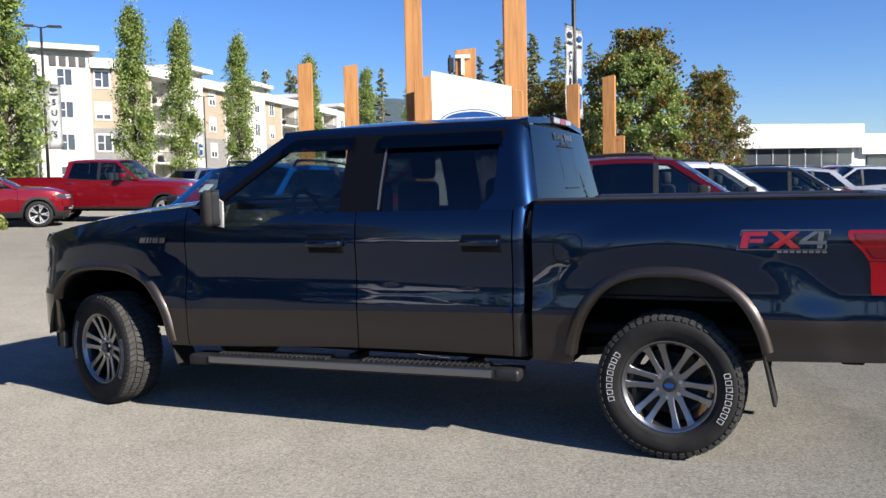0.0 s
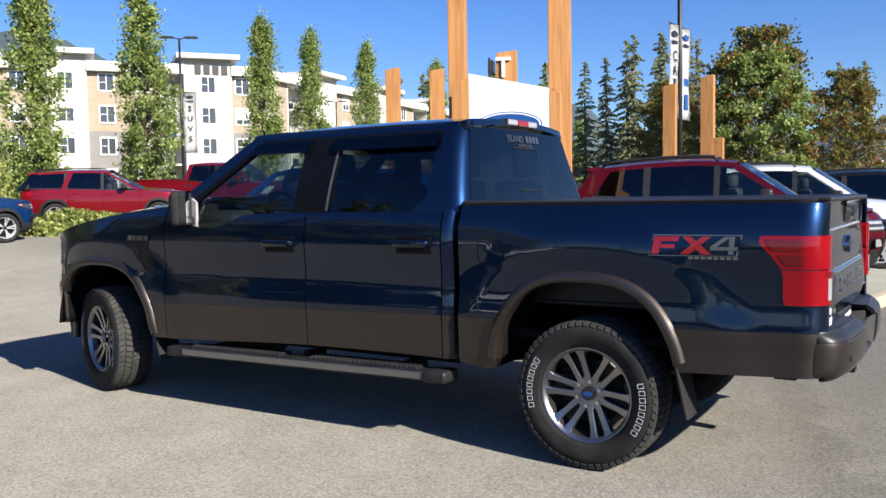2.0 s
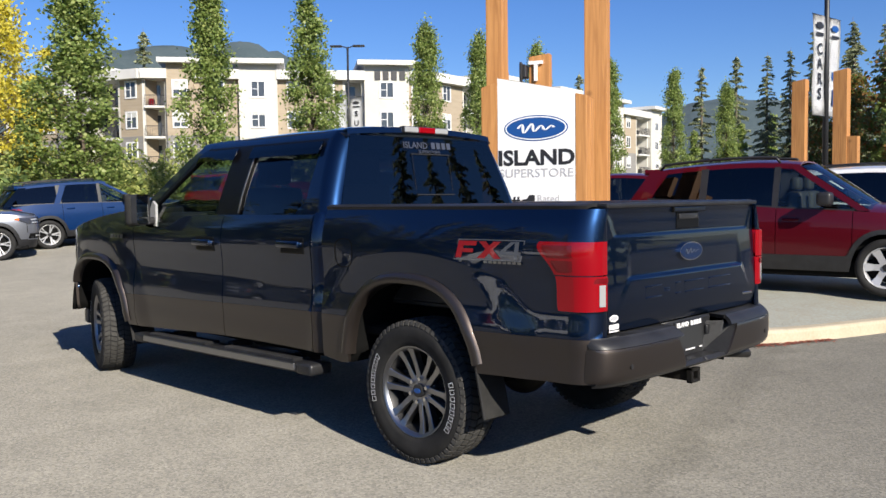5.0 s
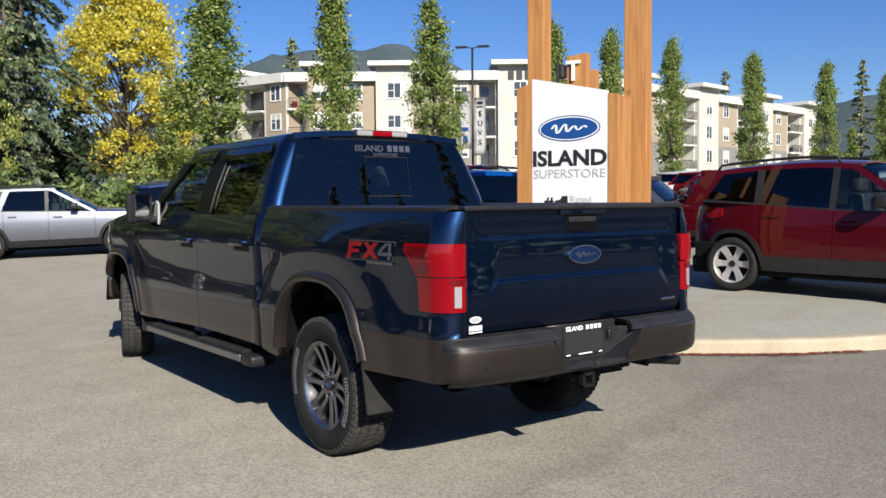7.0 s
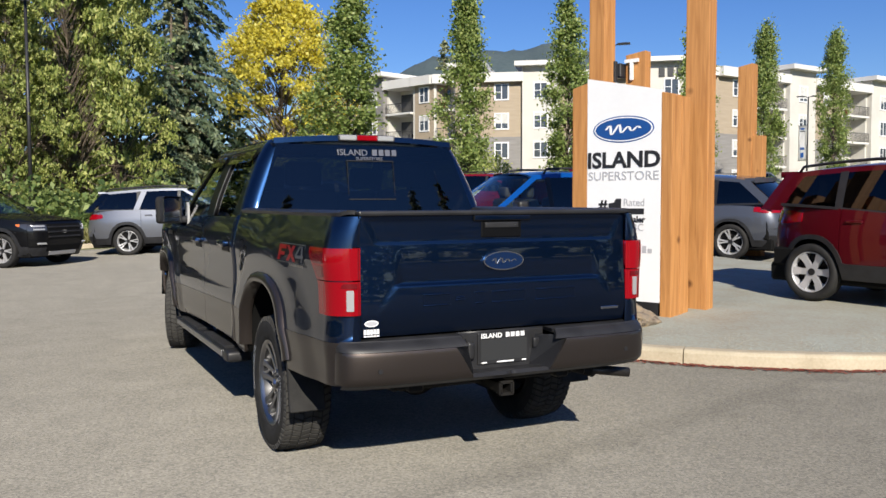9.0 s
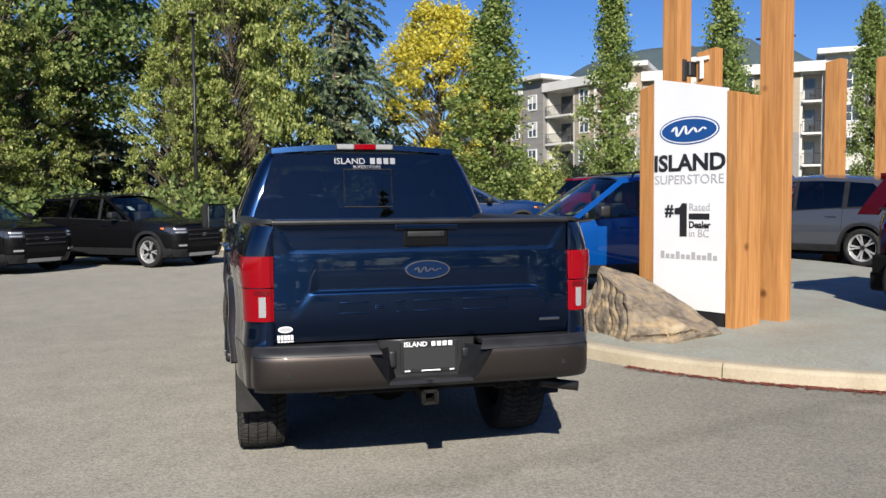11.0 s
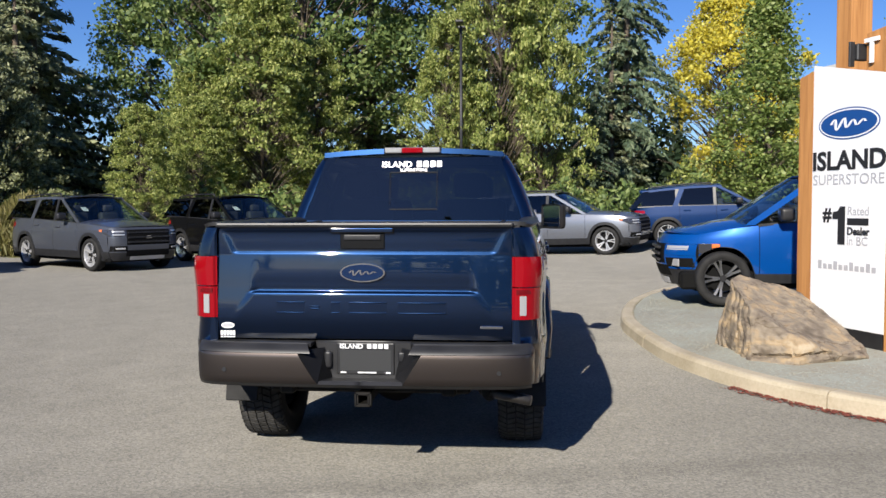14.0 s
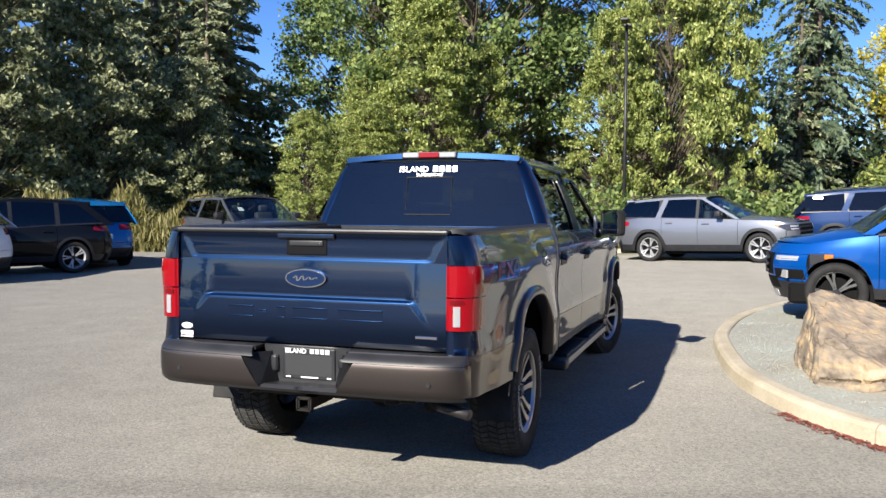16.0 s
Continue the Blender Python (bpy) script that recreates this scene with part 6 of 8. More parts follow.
FIR = []
for sd, mt, sp, dr, wh, pr in ((61, NEEDLES, 3.4, 0.25, 0.5, 9), (62, NEEDLES_BLUE, 5.2, 0.35, 0.5, 9), (63, NEEDLES, 3.0, 0.2, 0.62, 5)):
    tr, ps, ds, rg, sz = conifer(18, sp, sd, wh, pr, 0.36, 0.05, dr, 0.1)
    FIR.append((tr, leaves_mesh("crown", ps, 0.42 if wh < 0.6 else 0.62, mt, rg, 0.1, 0.34, ds)))
for x, y, k, h, turn in ((-56.0, 7.6, 1, 27, 0), (-44.0, 4.6, 1, 10, 40), (-29.5, -25.5, 0, 17, 20), (-26.0, -28.5, 0, 16, 200), (-45.5, -15.2, 0, 24, 0), (-39.6, -26.2, 0, 22, 70), (-36.5, -28.5, 0, 23, 20), (-48.0, -9.0, 0, 25, 130), (-52.0, 0.5, 0, 22, 60), (-30.0, -36.0, 0, 22, 200), (-39.0, -34.5, 0, 24, 10), (-32.2, -22.6, 0, 15, 77), (-32.5, -24.5, 0, 16, 12), (-28.5, -29.0, 0, 15, 140), (-34.0, -27.0, 0, 21, 44), (-36.2, -24.2, 0, 23, 99), (-31.0, -27.5, 0, 19, 9), (-25.0, -31.0, 0, 18, 300), (-50.0, -15.0, 0, 25, 99), (-55.0, 6.5, 0, 16, 31), (-26.0, -34.0, 0, 17, 171), (-44.0, -29.5, 0, 24, 15)):
    s = plant("conifer", "tall dark conifer with drooping boughs" if k == 0 else "grey-green cedar with long drooping boughs", FIR[k][0], FIR[k][1], x, y, turn, h / 18, "conifers at the wood's edge")
    if k == 1:
        s.matrix_basis = s.matrix_basis @ Matrix.Diagonal((0.68, 0.68, 1, 1))
for x, y, h, turn in ((-72, 102, 18, 0), (-112, 54, 24, 50), (-114, 62, 17, 10), (-80, 121, 21, 90), (-100, 40, 16, 33), (-79, 121, 20, 10), (-66, 128, 21, 60), (-60, 128, 22, 20), (-24, 62, 11, 0), (-21.3, 61, 12.5, 30), (-19.2, 61.6, 12.3, 60), (-16.8, 62.5, 12, 200), (-26.5, 63.5, 11, 120), (-22.6, 63.0, 12.4, 15), (-20.2, 64.0, 13.0, 95), (-18.0, 64.2, 12.6, 145), (-15.4, 65.0, 12.0, 260), (-14.0, 64.5, 11, 77), (-8.4, 76, 11, 0), (-6.5, 76.5, 10.4, 50), (16, 92, 10, 0), (-5.2, 64.0, 9.6, 0), (-6.8, 64.6, 9.0, 80)):
    k = 0 if -27 < x < -2 else 2
    plant("conifer", "dark conifer on the skyline", FIR[k][0], FIR[k][1], x, y, turn, h / 18, "conifers on the skyline")


for i in range(5):
    plant("conifer", "dark conifer deep in the wood", FIR[2][0], FIR[2][1], -30 - 3.2 * i, -42 + 2.9 * i + 2 * (i % 2), 51 * i, 1.25 + 0.1 * (i % 3), "conifers at the wood's edge")


def strip(name, label, x0, y0, x1, y1, count, h, width, mat, seed, size=0.2, slim=0.5, up=0.0):
    """A run of shrubs or tall grass as one mass of leaves."""
    rg = np.random.default_rng(seed)
    t = rg.random(count)
    off = (rg.random(count) - 0.5) * width
    d = np.array((x1 - x0, y1 - y0))
    nrm = np.array((-d[1], d[0])) / np.linalg.norm(d)
    xy = np.array((x0, y0)) + t[:, None] * d + off[:, None] * nrm
    lump = np.array([noise.noise((a * 0.7, b * 0.7, seed)) for a, b in xy])
    z = np.array([ground_z(a, b) for a, b in xy]) + rg.random(count) ** 0.8 * h * (0.75 + 0.6 * lump) * np.sqrt(np.clip(1 - (2 * off / width) ** 2, 0.1, 1))
    pos = np.column_stack([xy, z])
    along = np.tile(np.array((0, 0, up)), (count, 1)) if up else None
    tagged(new(name, leaves_mesh(name, pos, size, mat, rg, 0, slim, along)), label, "shrubs" if not up else "grass", kind="stuff")


strip("hedge", "dark shrubs under the trees", -25, -34, -31, 8, 20000, 2.6, 3.0, LEAF_DARK, 1, 0.28)
strip("hedge", "pale green shrubs along the boundary", -34, 7.5, -38, 15.5, 9000, 3.2, 3.0, LEAF_LIGHT, 2, 0.25)
strip("low_shrubs", "low green and straw shrubs in a planting bed", -20.6, 9.2, -20.9, 12.2, 3500, 0.65, 1.3, LEAF_LIGHT, 3, 0.14)
strip("tall_grass", "tall pale dry grass at the lot edge", -18.6, -20.5, -20.3, -12.5, 17000, 2.1, 2.4, DRY_GRASS, 4, 0.42, 0.12, 1.0)
strip("verge_grass", "dry grass bank behind the parked cars", -22.6, -11, -27.4, 8, 9000, 0.6, 2.5, DRY_GRASS, 5, 0.3, 0.15, 1.0)
# these two runs carry the wood's shade in their leaf colour
strip("undergrowth", "undergrowth deep in the wood with shade in its colour", -30, -44, -50, -20, 14000, 8.5, 5.0, LEAF_SHADED, 6, 0.6)
strip("undergrowth", "undergrowth deep in the wood with shade in its colour", -50, -24, -58, 12, 11000, 8.0, 5.0, LEAF_SHADED, 7, 0.6)
strip("hedge", "pale green shrubs before the flats", -39, 13, -46, 27, 9000, 3.6, 4.0, LEAF_LIGHT, 12, 0.26)
# unseen woods that close the place behind the camera, added for reflections
for i in range(13):
    a = radians(-115 + i * 8.8)
    r = 104 + 14 * ((i * 7) % 5) / 4
    plant("conifer", "dark conifer that closes the lot far off", FIR[2][0], FIR[2][1], 2 + r * math.cos(a), r * math.sin(a), 47 * i, (10 + 6 * ((i * 3) % 4) / 3) / 18, "conifers across the road")
# taller unseen conifers, added so that the back glass mirrors dark trees
for i in range(17):
    a = radians(-8 + i * 4.1)
    r = 64 + 9 * ((i * 7) % 5) / 4
    plant("conifer", "unseen tall conifer placed for the truck's dark reflections", FIR[0][0], FIR[0][1], 2 + r * math.cos(a), r * math.sin(a), 47 * i, (25 + 6 * ((i * 3) % 4) / 3) / 18, "conifers across the road")
# unseen hedge, added to darken what the truck's side mirrors
strip("hedge", "unseen dark hedge added to darken the truck's reflections", -8.5, -16.5, 30, -19, 15000, 1.9, 2.4, LEAF_DARK, 8, 0.3)


# ---- parked cars ----
def park(ob, x, y, heading, lift=0.0):
    ob.matrix_basis = on_ground(x, y, heading, lift)
    return ob


def another(ob, x, y, heading, label, old=None, fresh=None, lift=0.0):
    c = copy_thing(ob, on_ground(x, y, heading, lift))
    tagged(c, label)
    return recolour(c, old, fresh) if old else c


silver = park(vehicle("parked_suv", "silver mid-size SUV with black roof rails parked on asphalt", BIG_SUV, P_SILVER), -19.6, 1.75, 69.5)
another(silver, -18.2, -3.45, 50, "black mid-size SUV parked beside the silver one", P_SILVER, P_BLACK)
another(silver, -17.0, -6.9, 52, "black mid-size SUV with a paper sticker in its screen", P_SILVER, P_BLACK)
another(silver, -15.1, -10.1, 57.5, "dark grey mid-size SUV parked before tall dry grass", P_SILVER, P_GREY)
another(silver, -20.9, 6.45, 81, "deep blue mid-size SUV parked at the lot edge", P_SILVER, P_DEEP_BLUE)
another(silver, -21.9, 12.7, 45, "red mid-size SUV parked behind low shrubs", P_SILVER, P_RED)
red_small = park(vehicle("parked_crossover", "dark red small crossover standing on the gravel island", SMALL_SUV, P_MAROON), -1.32, 7.35, 10, 0.22)
park(vehicle("parked_crossover", "bright blue small crossover with dark rims nosing out behind the sign", dict(SMALL_SUV, spokes=5, rim="dark", front=0.75, belt=[(-2.0, 1.17), (-1.2, 1.13), (0, 1.06), (0.8, 1.02), (1.4, 0.94), (1.95, 0.82)], grille=(0.52, 0.78), slim_lamps=True, p=2.9, flare=0.006, clad=0.40), P_BLUE), -6.45, 4.66, 268, 0.2)
another(red_small, -0.9, 10.6, 10, "white small crossover beside the red one", P_MAROON, P_WHITE, 0.15)
another(red_small, 0.3, 14.4, 10, "black small crossover in the row", P_MAROON, P_BLACK, 0.05)
grey_mid = park(vehicle("parked_crossover", "grey crossover with its tail to the gravel island", MID_SUV, P_GREY), -9.5, 10.5, 207, 0.05)
another(grey_mid, -9.9, -13.25, 328, "black crossover seen from behind", P_GREY, P_BLACK)
another(grey_mid, -13.1, -14.0, 236, "light blue crossover parked before tall grass", P_GREY, P_LIGHT_BLUE)
another(grey_mid, -7.4, -13.6, 285, "white crossover at the end of the row", P_GREY, P_WHITE)
another(grey_mid, -8.2, 13.6, 200, "dark red crossover behind the grey one", P_GREY, P_MAROON)
another(grey_mid, -0.3, 21.5, 200, "silver-grey crossover in the far row", P_GREY, P_SILVER)
another(grey_mid, 2.2, 27.5, 200, "pale grey crossover in the far row", P_GREY, P_SILVER)
another(grey_mid, 2.2, 36.5, 80, "red crossover seen from behind in the far row", P_GREY, P_RED)
another(grey_mid, 5.4, 40.0, 190, "silver crossover in the far row", P_GREY, P_SILVER)
pick = park(vehicle("parked_pickup", "red heavy-duty crew-cab pickup parked sideways", BIG_PICKUP, P_RED), -20.4, 16.4, 19)
skin("bed_cover", span(-3.1, -1.2, 4), lambda x: -0.93, lambda x: 0.93, 6, lambda x, y: (x, y, 1.40), BLACK_PLASTIC, pick, out=lambda q: Vector((0, 0, 1)))
another(grey_mid, -29.5, 33.0, 92, "silver crossover far behind the red pickup", P_GREY, P_SILVER)
another(grey_mid, -27.0, 36.5, 92, "pale grey crossover far behind the red pickup", P_GREY, P_WHITE)
another(grey_mid, -23.5, 34.0, 92, "dark red crossover far off", P_GREY, P_RED)


# ---- the pickup: it faces -x, its left side faces -y ----
truck = thing("pickup_truck", "dark blue crew-cab pickup with grey-brown lower panels on asphalt", "pickup truck")
F_AX, R_AX, T_R = -3.93, 0.0, 0.402

w_plan = lerp_table([(-4.72, 0.68), (-4.62, 0.79), (-4.47, 0.895), (-4.28, 0.955), (-4.0, 0.982), (-3.3, 0.984), (-2.0, 0.974), (-0.8, 0.964), (0.0, 0.957), (0.5, 0.948), (0.9, 0.930), (1.03, 0.922)])
w_rise = lerp_table([(0.36, -0.07), (0.46, -0.030), (0.56, -0.008), (0.68, -0.004), (0.755, 0.004), (0.80, 0.006), (0.92, -0.004), (1.06, -0.002), (1.17, 0.007), (1.24, 0.004), (1.32, -0.012), (1.38, -0.034), (1.44, -0.06)])
grey_z = lerp_table([(-4.5, 0.70), (-3.15, 0.731), (-1.915, 0.756), (-0.885, 0.777), (1.1, 0.80)])


def smooth(t):
    t = min(1.0, max(0.0, t))
    return t * t * (3 - 2 * t)


def half(x, z):
    """Half the truck's width at a place on its flank, with the swollen wheel arches and round rear corners."""
    w = w_plan(min(x, 1.03)) + w_rise(z)
    for c, zc in ((F_AX + 0.05, 0.43), (R_AX, 0.45)):
        r = math.hypot((x - c) * 0.95, z - zc)
        w += 0.017 * smooth((0.92 - r) / 0.20)
    if x > 1.03:
        r = 0.128
        w = w - r + math.sqrt(max(0.0, r * r - min(x - 1.03, r) ** 2))
    return w


def flank(s, lift=0.0):
    return lambda x, z: (x, s * (half(x, z) + lift), z)


def truck_arch(x, grow=0.0):
    best = 0.0
    for c, hw, top in ((F_AX + 0.06, 0.565, 0.985), (R_AX - 0.012, 0.516, 1.005)):
        d = abs(x - c) / (hw + grow)
        if d < 1:
            best = max(best, 0.30 + (top + grow - 0.30) * (1 - d**2.7) ** (1 / 2.7))
    return best


sill_z = lerp_table([(-4.5, 0.50), (-3.2, 0.475), (-1.87, 0.525), (-0.8, 0.525), (-0.56, 0.50), (0.5, 0.575), (1.2, 0.592)])
hood_z = lerp_table([(-4.62, 1.12), (-4.5, 1.19), (-4.34, 1.245), (-3.79, 1.345), (-3.25, 1.405), (-3.0, 1.425)])
door_top = lerp_table([(-3.16, 1.41), (-3.06, 1.36), (-2.97, 1.285), (-2.90, 1.266), (-2.66, 1.268), (-2.55, 1.30), (-2.44, 1.345), (-2.30, 1.358), (-1.9, 1.366), (-0.7, 1.372)])
lo_body = lambda x: max(sill_z(x), truck_arch(x))
arch_xs = [c + sg * hw * q for c, hw in ((F_AX + 0.06, 0.565), (R_AX - 0.012, 0.516)) for sg in (-1, 1) for q in (1.002, 0.998, 0.985, 0.96, 0.92, 0.86, 0.78, 0.68, 0.56, 0.42, 0.26, 0.1)]


def cols(a, b, n):
    return sorted(set([a, b] + [x for x in span(a, b, n) + arch_xs if a < x < b]))


def two_tone(name, a, b, hi, n, s, nz=12, wrap=None):
    """A panel in body blue above the line and grey-brown below it."""
    wrap = wrap or flank
    us = cols(a, b, n)
    out = lambda q: Vector((0, s, 0))
    up = skin(name, us, lambda x: max(lo_body(x), grey_z(x)), lambda x: max(hi(x), lo_body(x)), nz, wrap(s), NAVY, truck, out=out)
    runs, cur = [], []
    for x in us:
        if lo_body(x) < grey_z(x) - 0.002:
            cur.append(x)
        elif cur:
            runs.append(cur)
            cur = []
    for r in runs + ([cur] if cur else []):
        if len(r) > 1:
            skin("lower_panel", r, lo_body, lambda x: grey_z(x) - 0.0005, 6, wrap(s, 0.003), TRUCK_GREY, up, "grey-brown painted lower panel", out=out)
    return up


def cab_corner(s, lift=0.0):
    """The cab's rounded rear corner."""
    def f(t, z):
        x = -0.860 + 0.088 * (1 - (1 - t) ** 2)
        d = max(0.0, x + 0.872)
        return (x, s * (half(x, z) + lift - 0.1 + math.sqrt(max(0.0, 0.01 - d * d))), z)
    return f


def g_half(z):
    return G_TAB(z)


G_TAB = lerp_table([(1.30, 0.935), (1.38, 0.915), (1.5, 0.880), (1.7, 0.800), (1.8, 0.752), (1.88, 0.700), (1.93, 0.64)])
x_rear = lambda z: -0.748 - 0.20 * max(0.0, z - 1.39)


def cab_side(s, lift=0.0):
    def f(x, z):
        y, r, xe = g_half(z) + lift, 0.11, x_rear(z)
        if x > xe - r:
            y = y - r + math.sqrt(max(0.0, r * r - min(x - xe + r, r) ** 2))
        return (x, s * y, z)
    return f


screen_x = lambda z: -3.10 + (z - 1.42) * (0.66 / 0.48)
DEFLECTOR = tinted("smoked deflector", (0.03, 0.03, 0.035))
FRONT_GLASS = tinted("lightly tinted side glass", (0.50, 0.58, 0.56))
REAR_GLASS = tinted("privacy tinted side glass", (0.10, 0.11, 0.115))
BACK_GLASS = tinted("privacy tinted back glass", (0.06, 0.065, 0.07), 0.0, 0.085)
HEAD_LENS = plain("smoked headlight lens", (0.10, 0.10, 0.105), 0.08, 0.3, 1.0)
SATIN = plain("satin grey trim", (0.30, 0.29, 0.28), 0.3, 0.85)
MIRROR_VINYL = plain("silver mirror vinyl", (0.24, 0.24, 0.245), 0.36, 0.9)
PLATE_GREY = plain("grey blank plate", (0.024, 0.025, 0.026), 0.5)
EXHAUST = mottled("dull exhaust steel", (0.05, 0.047, 0.043), (0.11, 0.10, 0.093), 12, 0.45, metal=0.8)
GLOSS_BLACK = plain("gloss black trim", (0.004, 0.004, 0.0045), 0.35, 0.0, 0.0, 0.2)
STEEL_DARK = mottled("dark chassis steel", (0.008, 0.0075, 0.007), (0.024, 0.021, 0.018), 9, 0.6, metal=0.2, spec=0.3)
# the pale grey puts the sky's reflection on the sail into its colour
SAIL_GREY = mottled("sail plastic with sky sheen", (0.30, 0.30, 0.30), (0.38, 0.38, 0.38), 9, 0.45)
DECAL_RED = plain("red decal", (0.26, 0.007, 0.012), 0.3, 0.0, 0.6)
DECAL_GREY = plain("grey decal", (0.10, 0.108, 0.125), 0.3, 0.2, 0.6)

for s in (-1, 1):
    out = lambda q, s=s: Vector((0, s, 0))
    two_tone("front_fender", -4.60, -3.162, lambda x: hood_z(x) - 0.006, 40, s)
    fd = two_tone("front_door", -3.154, -1.876, door_top, 36, s)
    rd = two_tone("rear_door", -1.868, -0.868, door_top, 26, s)
    cc = skin("cab_corner", span(0, 1, 14), lambda t: grey_z(-0.83), lambda t: 1.385, 8, cab_corner(s), NAVY, truck, out=out)
    skin("lower_panel", span(0, 1, 14), lambda t: 0.525, lambda t: grey_z(-0.83) - 0.0005, 4, cab_corner(s, 0.003), TRUCK_GREY, cc, "grey-brown painted lower panel", out=out)
    bed_cols_hi = lambda x: 1.402
    bs = two_tone("bed_side", -0.745, 1.156, bed_cols_hi, 60, s, 14)
    # wheel-arch lips: grey moulding with a folded edge
    for c, hw, top, z_front, z_rear in ((F_AX + 0.06, 0.565, 0.985, 0.72, 0.46), (R_AX - 0.012, 0.516, 1.005, 0.51, 0.575)):
        n = 48
        vs, fs = [], []
        prof = [(-0.012, -0.05), (-0.006, 0.020), (0.004, 0.030), (0.030, 0.027), (0.050, 0.014), (0.056, -0.004)]
        ring = []
        for i in range(n + 1):
            a = math.pi * (i / n * 1.16 - 0.08)
            ca, sa = math.cos(a), math.sin(a)
            k = (abs(ca) ** 2.7 + max(0, sa) ** 2.7) ** (-1 / 2.7) if sa > 0 else 1.0 / max(abs(ca), 0.2) * abs(ca)
            dx, dz = ca * k, sa * k
            x = c + dx * hw
            z = 0.30 + max(dz, -0.6) * (top - 0.30) if sa > 0 else 0.30 + sa * 0.5
            if z < (z_front if dx < 0 else z_rear):
                continue
            nx, nz = ca * (top - 0.3), sa * hw
            ln = math.hypot(nx, nz)
            ring.append((x, z, nx / ln, max(nz, 0) / ln))
        for x, z, nx, nz in ring:
            for o, h in prof:
                px, pz = x + nx * o, z + nz * o
                vs.append((px, s * (half(px, min(pz, 1.3)) + h), pz))
        k = len(prof)
        for i in range(len(ring) - 1):
            for j in range(k - 1):
                f = (i * k + j, (i + 1) * k + j, (i + 1) * k + j + 1, i * k + j + 1)
                fs.append(f if s > 0 else f[::-1])
        bm = bmesh.new()
        me = mesh_of("wheel_arch_lip", vs, fs, TRUCK_GREY, True)
        put_part("wheel_arch_lip", me, truck, "grey-brown wheel-arch moulding")
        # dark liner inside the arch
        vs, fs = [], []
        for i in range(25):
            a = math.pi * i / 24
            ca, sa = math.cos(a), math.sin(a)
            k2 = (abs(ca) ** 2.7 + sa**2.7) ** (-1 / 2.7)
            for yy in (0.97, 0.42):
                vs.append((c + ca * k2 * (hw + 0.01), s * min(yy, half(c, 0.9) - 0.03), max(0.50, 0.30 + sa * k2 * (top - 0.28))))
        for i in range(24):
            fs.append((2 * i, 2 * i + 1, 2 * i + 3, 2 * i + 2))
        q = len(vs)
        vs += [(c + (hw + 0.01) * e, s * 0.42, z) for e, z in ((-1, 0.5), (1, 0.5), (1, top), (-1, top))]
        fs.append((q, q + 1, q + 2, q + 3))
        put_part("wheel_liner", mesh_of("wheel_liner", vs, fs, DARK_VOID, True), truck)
    # door furniture
    for door, hx, hz in ((fd, -2.08, 1.166), (rd, -1.05, 1.180)):
        y = half(hx, hz)
        cup = part("handle_cup", box_bm(hx - 0.125, hx + 0.125, min(s * (y - 0.03), s * (y + 0.003)), max(s * (y - 0.03), s * (y + 0.003)), hz - 0.055, hz + 0.05, 0.012, 2), GLOSS_BLACK, door)
        bm = box_bm(hx - 0.12, hx + 0.115, min(s * (y + 0.012), s * (y + 0.042)), max(s * (y + 0.012), s * (y + 0.042)), hz - 0.016, hz + 0.028, 0.012, 2)
        box_bm(hx - 0.12, hx - 0.09, min(s * (y - 0.01), s * (y + 0.03)), max(s * (y - 0.01), s * (y + 0.03)), hz - 0.012, hz + 0.022, 0.004, bm=bm)
        box_bm(hx + 0.085, hx + 0.115, min(s * (y - 0.01), s * (y + 0.03)), max(s * (y - 0.01), s * (y + 0.03)), hz - 0.012, hz + 0.022, 0.004, bm=bm)
        part("door_handle", bm, NAVY, door, smooth=True)
    if s < 0:
        bm = bmesh.new()
        tube(bm, (-1.965, -half(-1.965, 1.165) - 0.02, 1.165), (-1.965, -half(-1.965, 1.165) - 0.046, 1.165), 0.014, 0.013, 14)
        part("key_lock", bm, CHROME, fd)
        vs, fs = [], []
        for i in range(48):
            a = 2 * math.pi * i / 48
            k2 = (abs(math.cos(a)) ** 3 + abs(math.sin(a)) ** 3) ** (-1 / 3)
            for r in (0.079, 0.085):
                x, z = -0.54 + r * math.cos(a) * k2, 1.150 + r * math.sin(a) * k2
                vs.append((x, -half(x, z) - 0.0015, z))
        fs = [(2 * i, 2 * i + 1, (2 * i + 3) % 96, (2 * i + 2) % 96) for i in range(48)]
        put_part("fuel_door", mesh_of("fuel_door", vs, fs, DARK_VOID), bs)
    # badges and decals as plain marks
    def mark(name, quads, mat, parent, lift=0.003):
        for i, q in enumerate(quads):
            vs = [(x, s * (half(x, z) + lift + 0.0007 * i), z) for x, z in q]
            put_part(name, mesh_of(name, vs, [tuple(range(len(q)))], mat), parent)

    def rect(x0, x1, z0, z1, sl=0.0):
        return [(x0 - sl, z0), (x1 - sl, z0), (x1 + sl, z1), (x0 + sl, z1)]

    f0 = (lambda x: x) if s < 0 else (lambda x: 1.145 - x)
    flip = lambda qs: [[(f0(x), z) for x, z in q] for q in qs]
    mark("decal_edge", flip([rect(0.362, 0.785, 1.150, 1.254, 0.012)]), DECAL_GREY, bs, 0.002)
    mark("decal_field", flip([rect(0.368, 0.779, 1.155, 1.249, 0.012)]), NAVY, bs, 0.003)
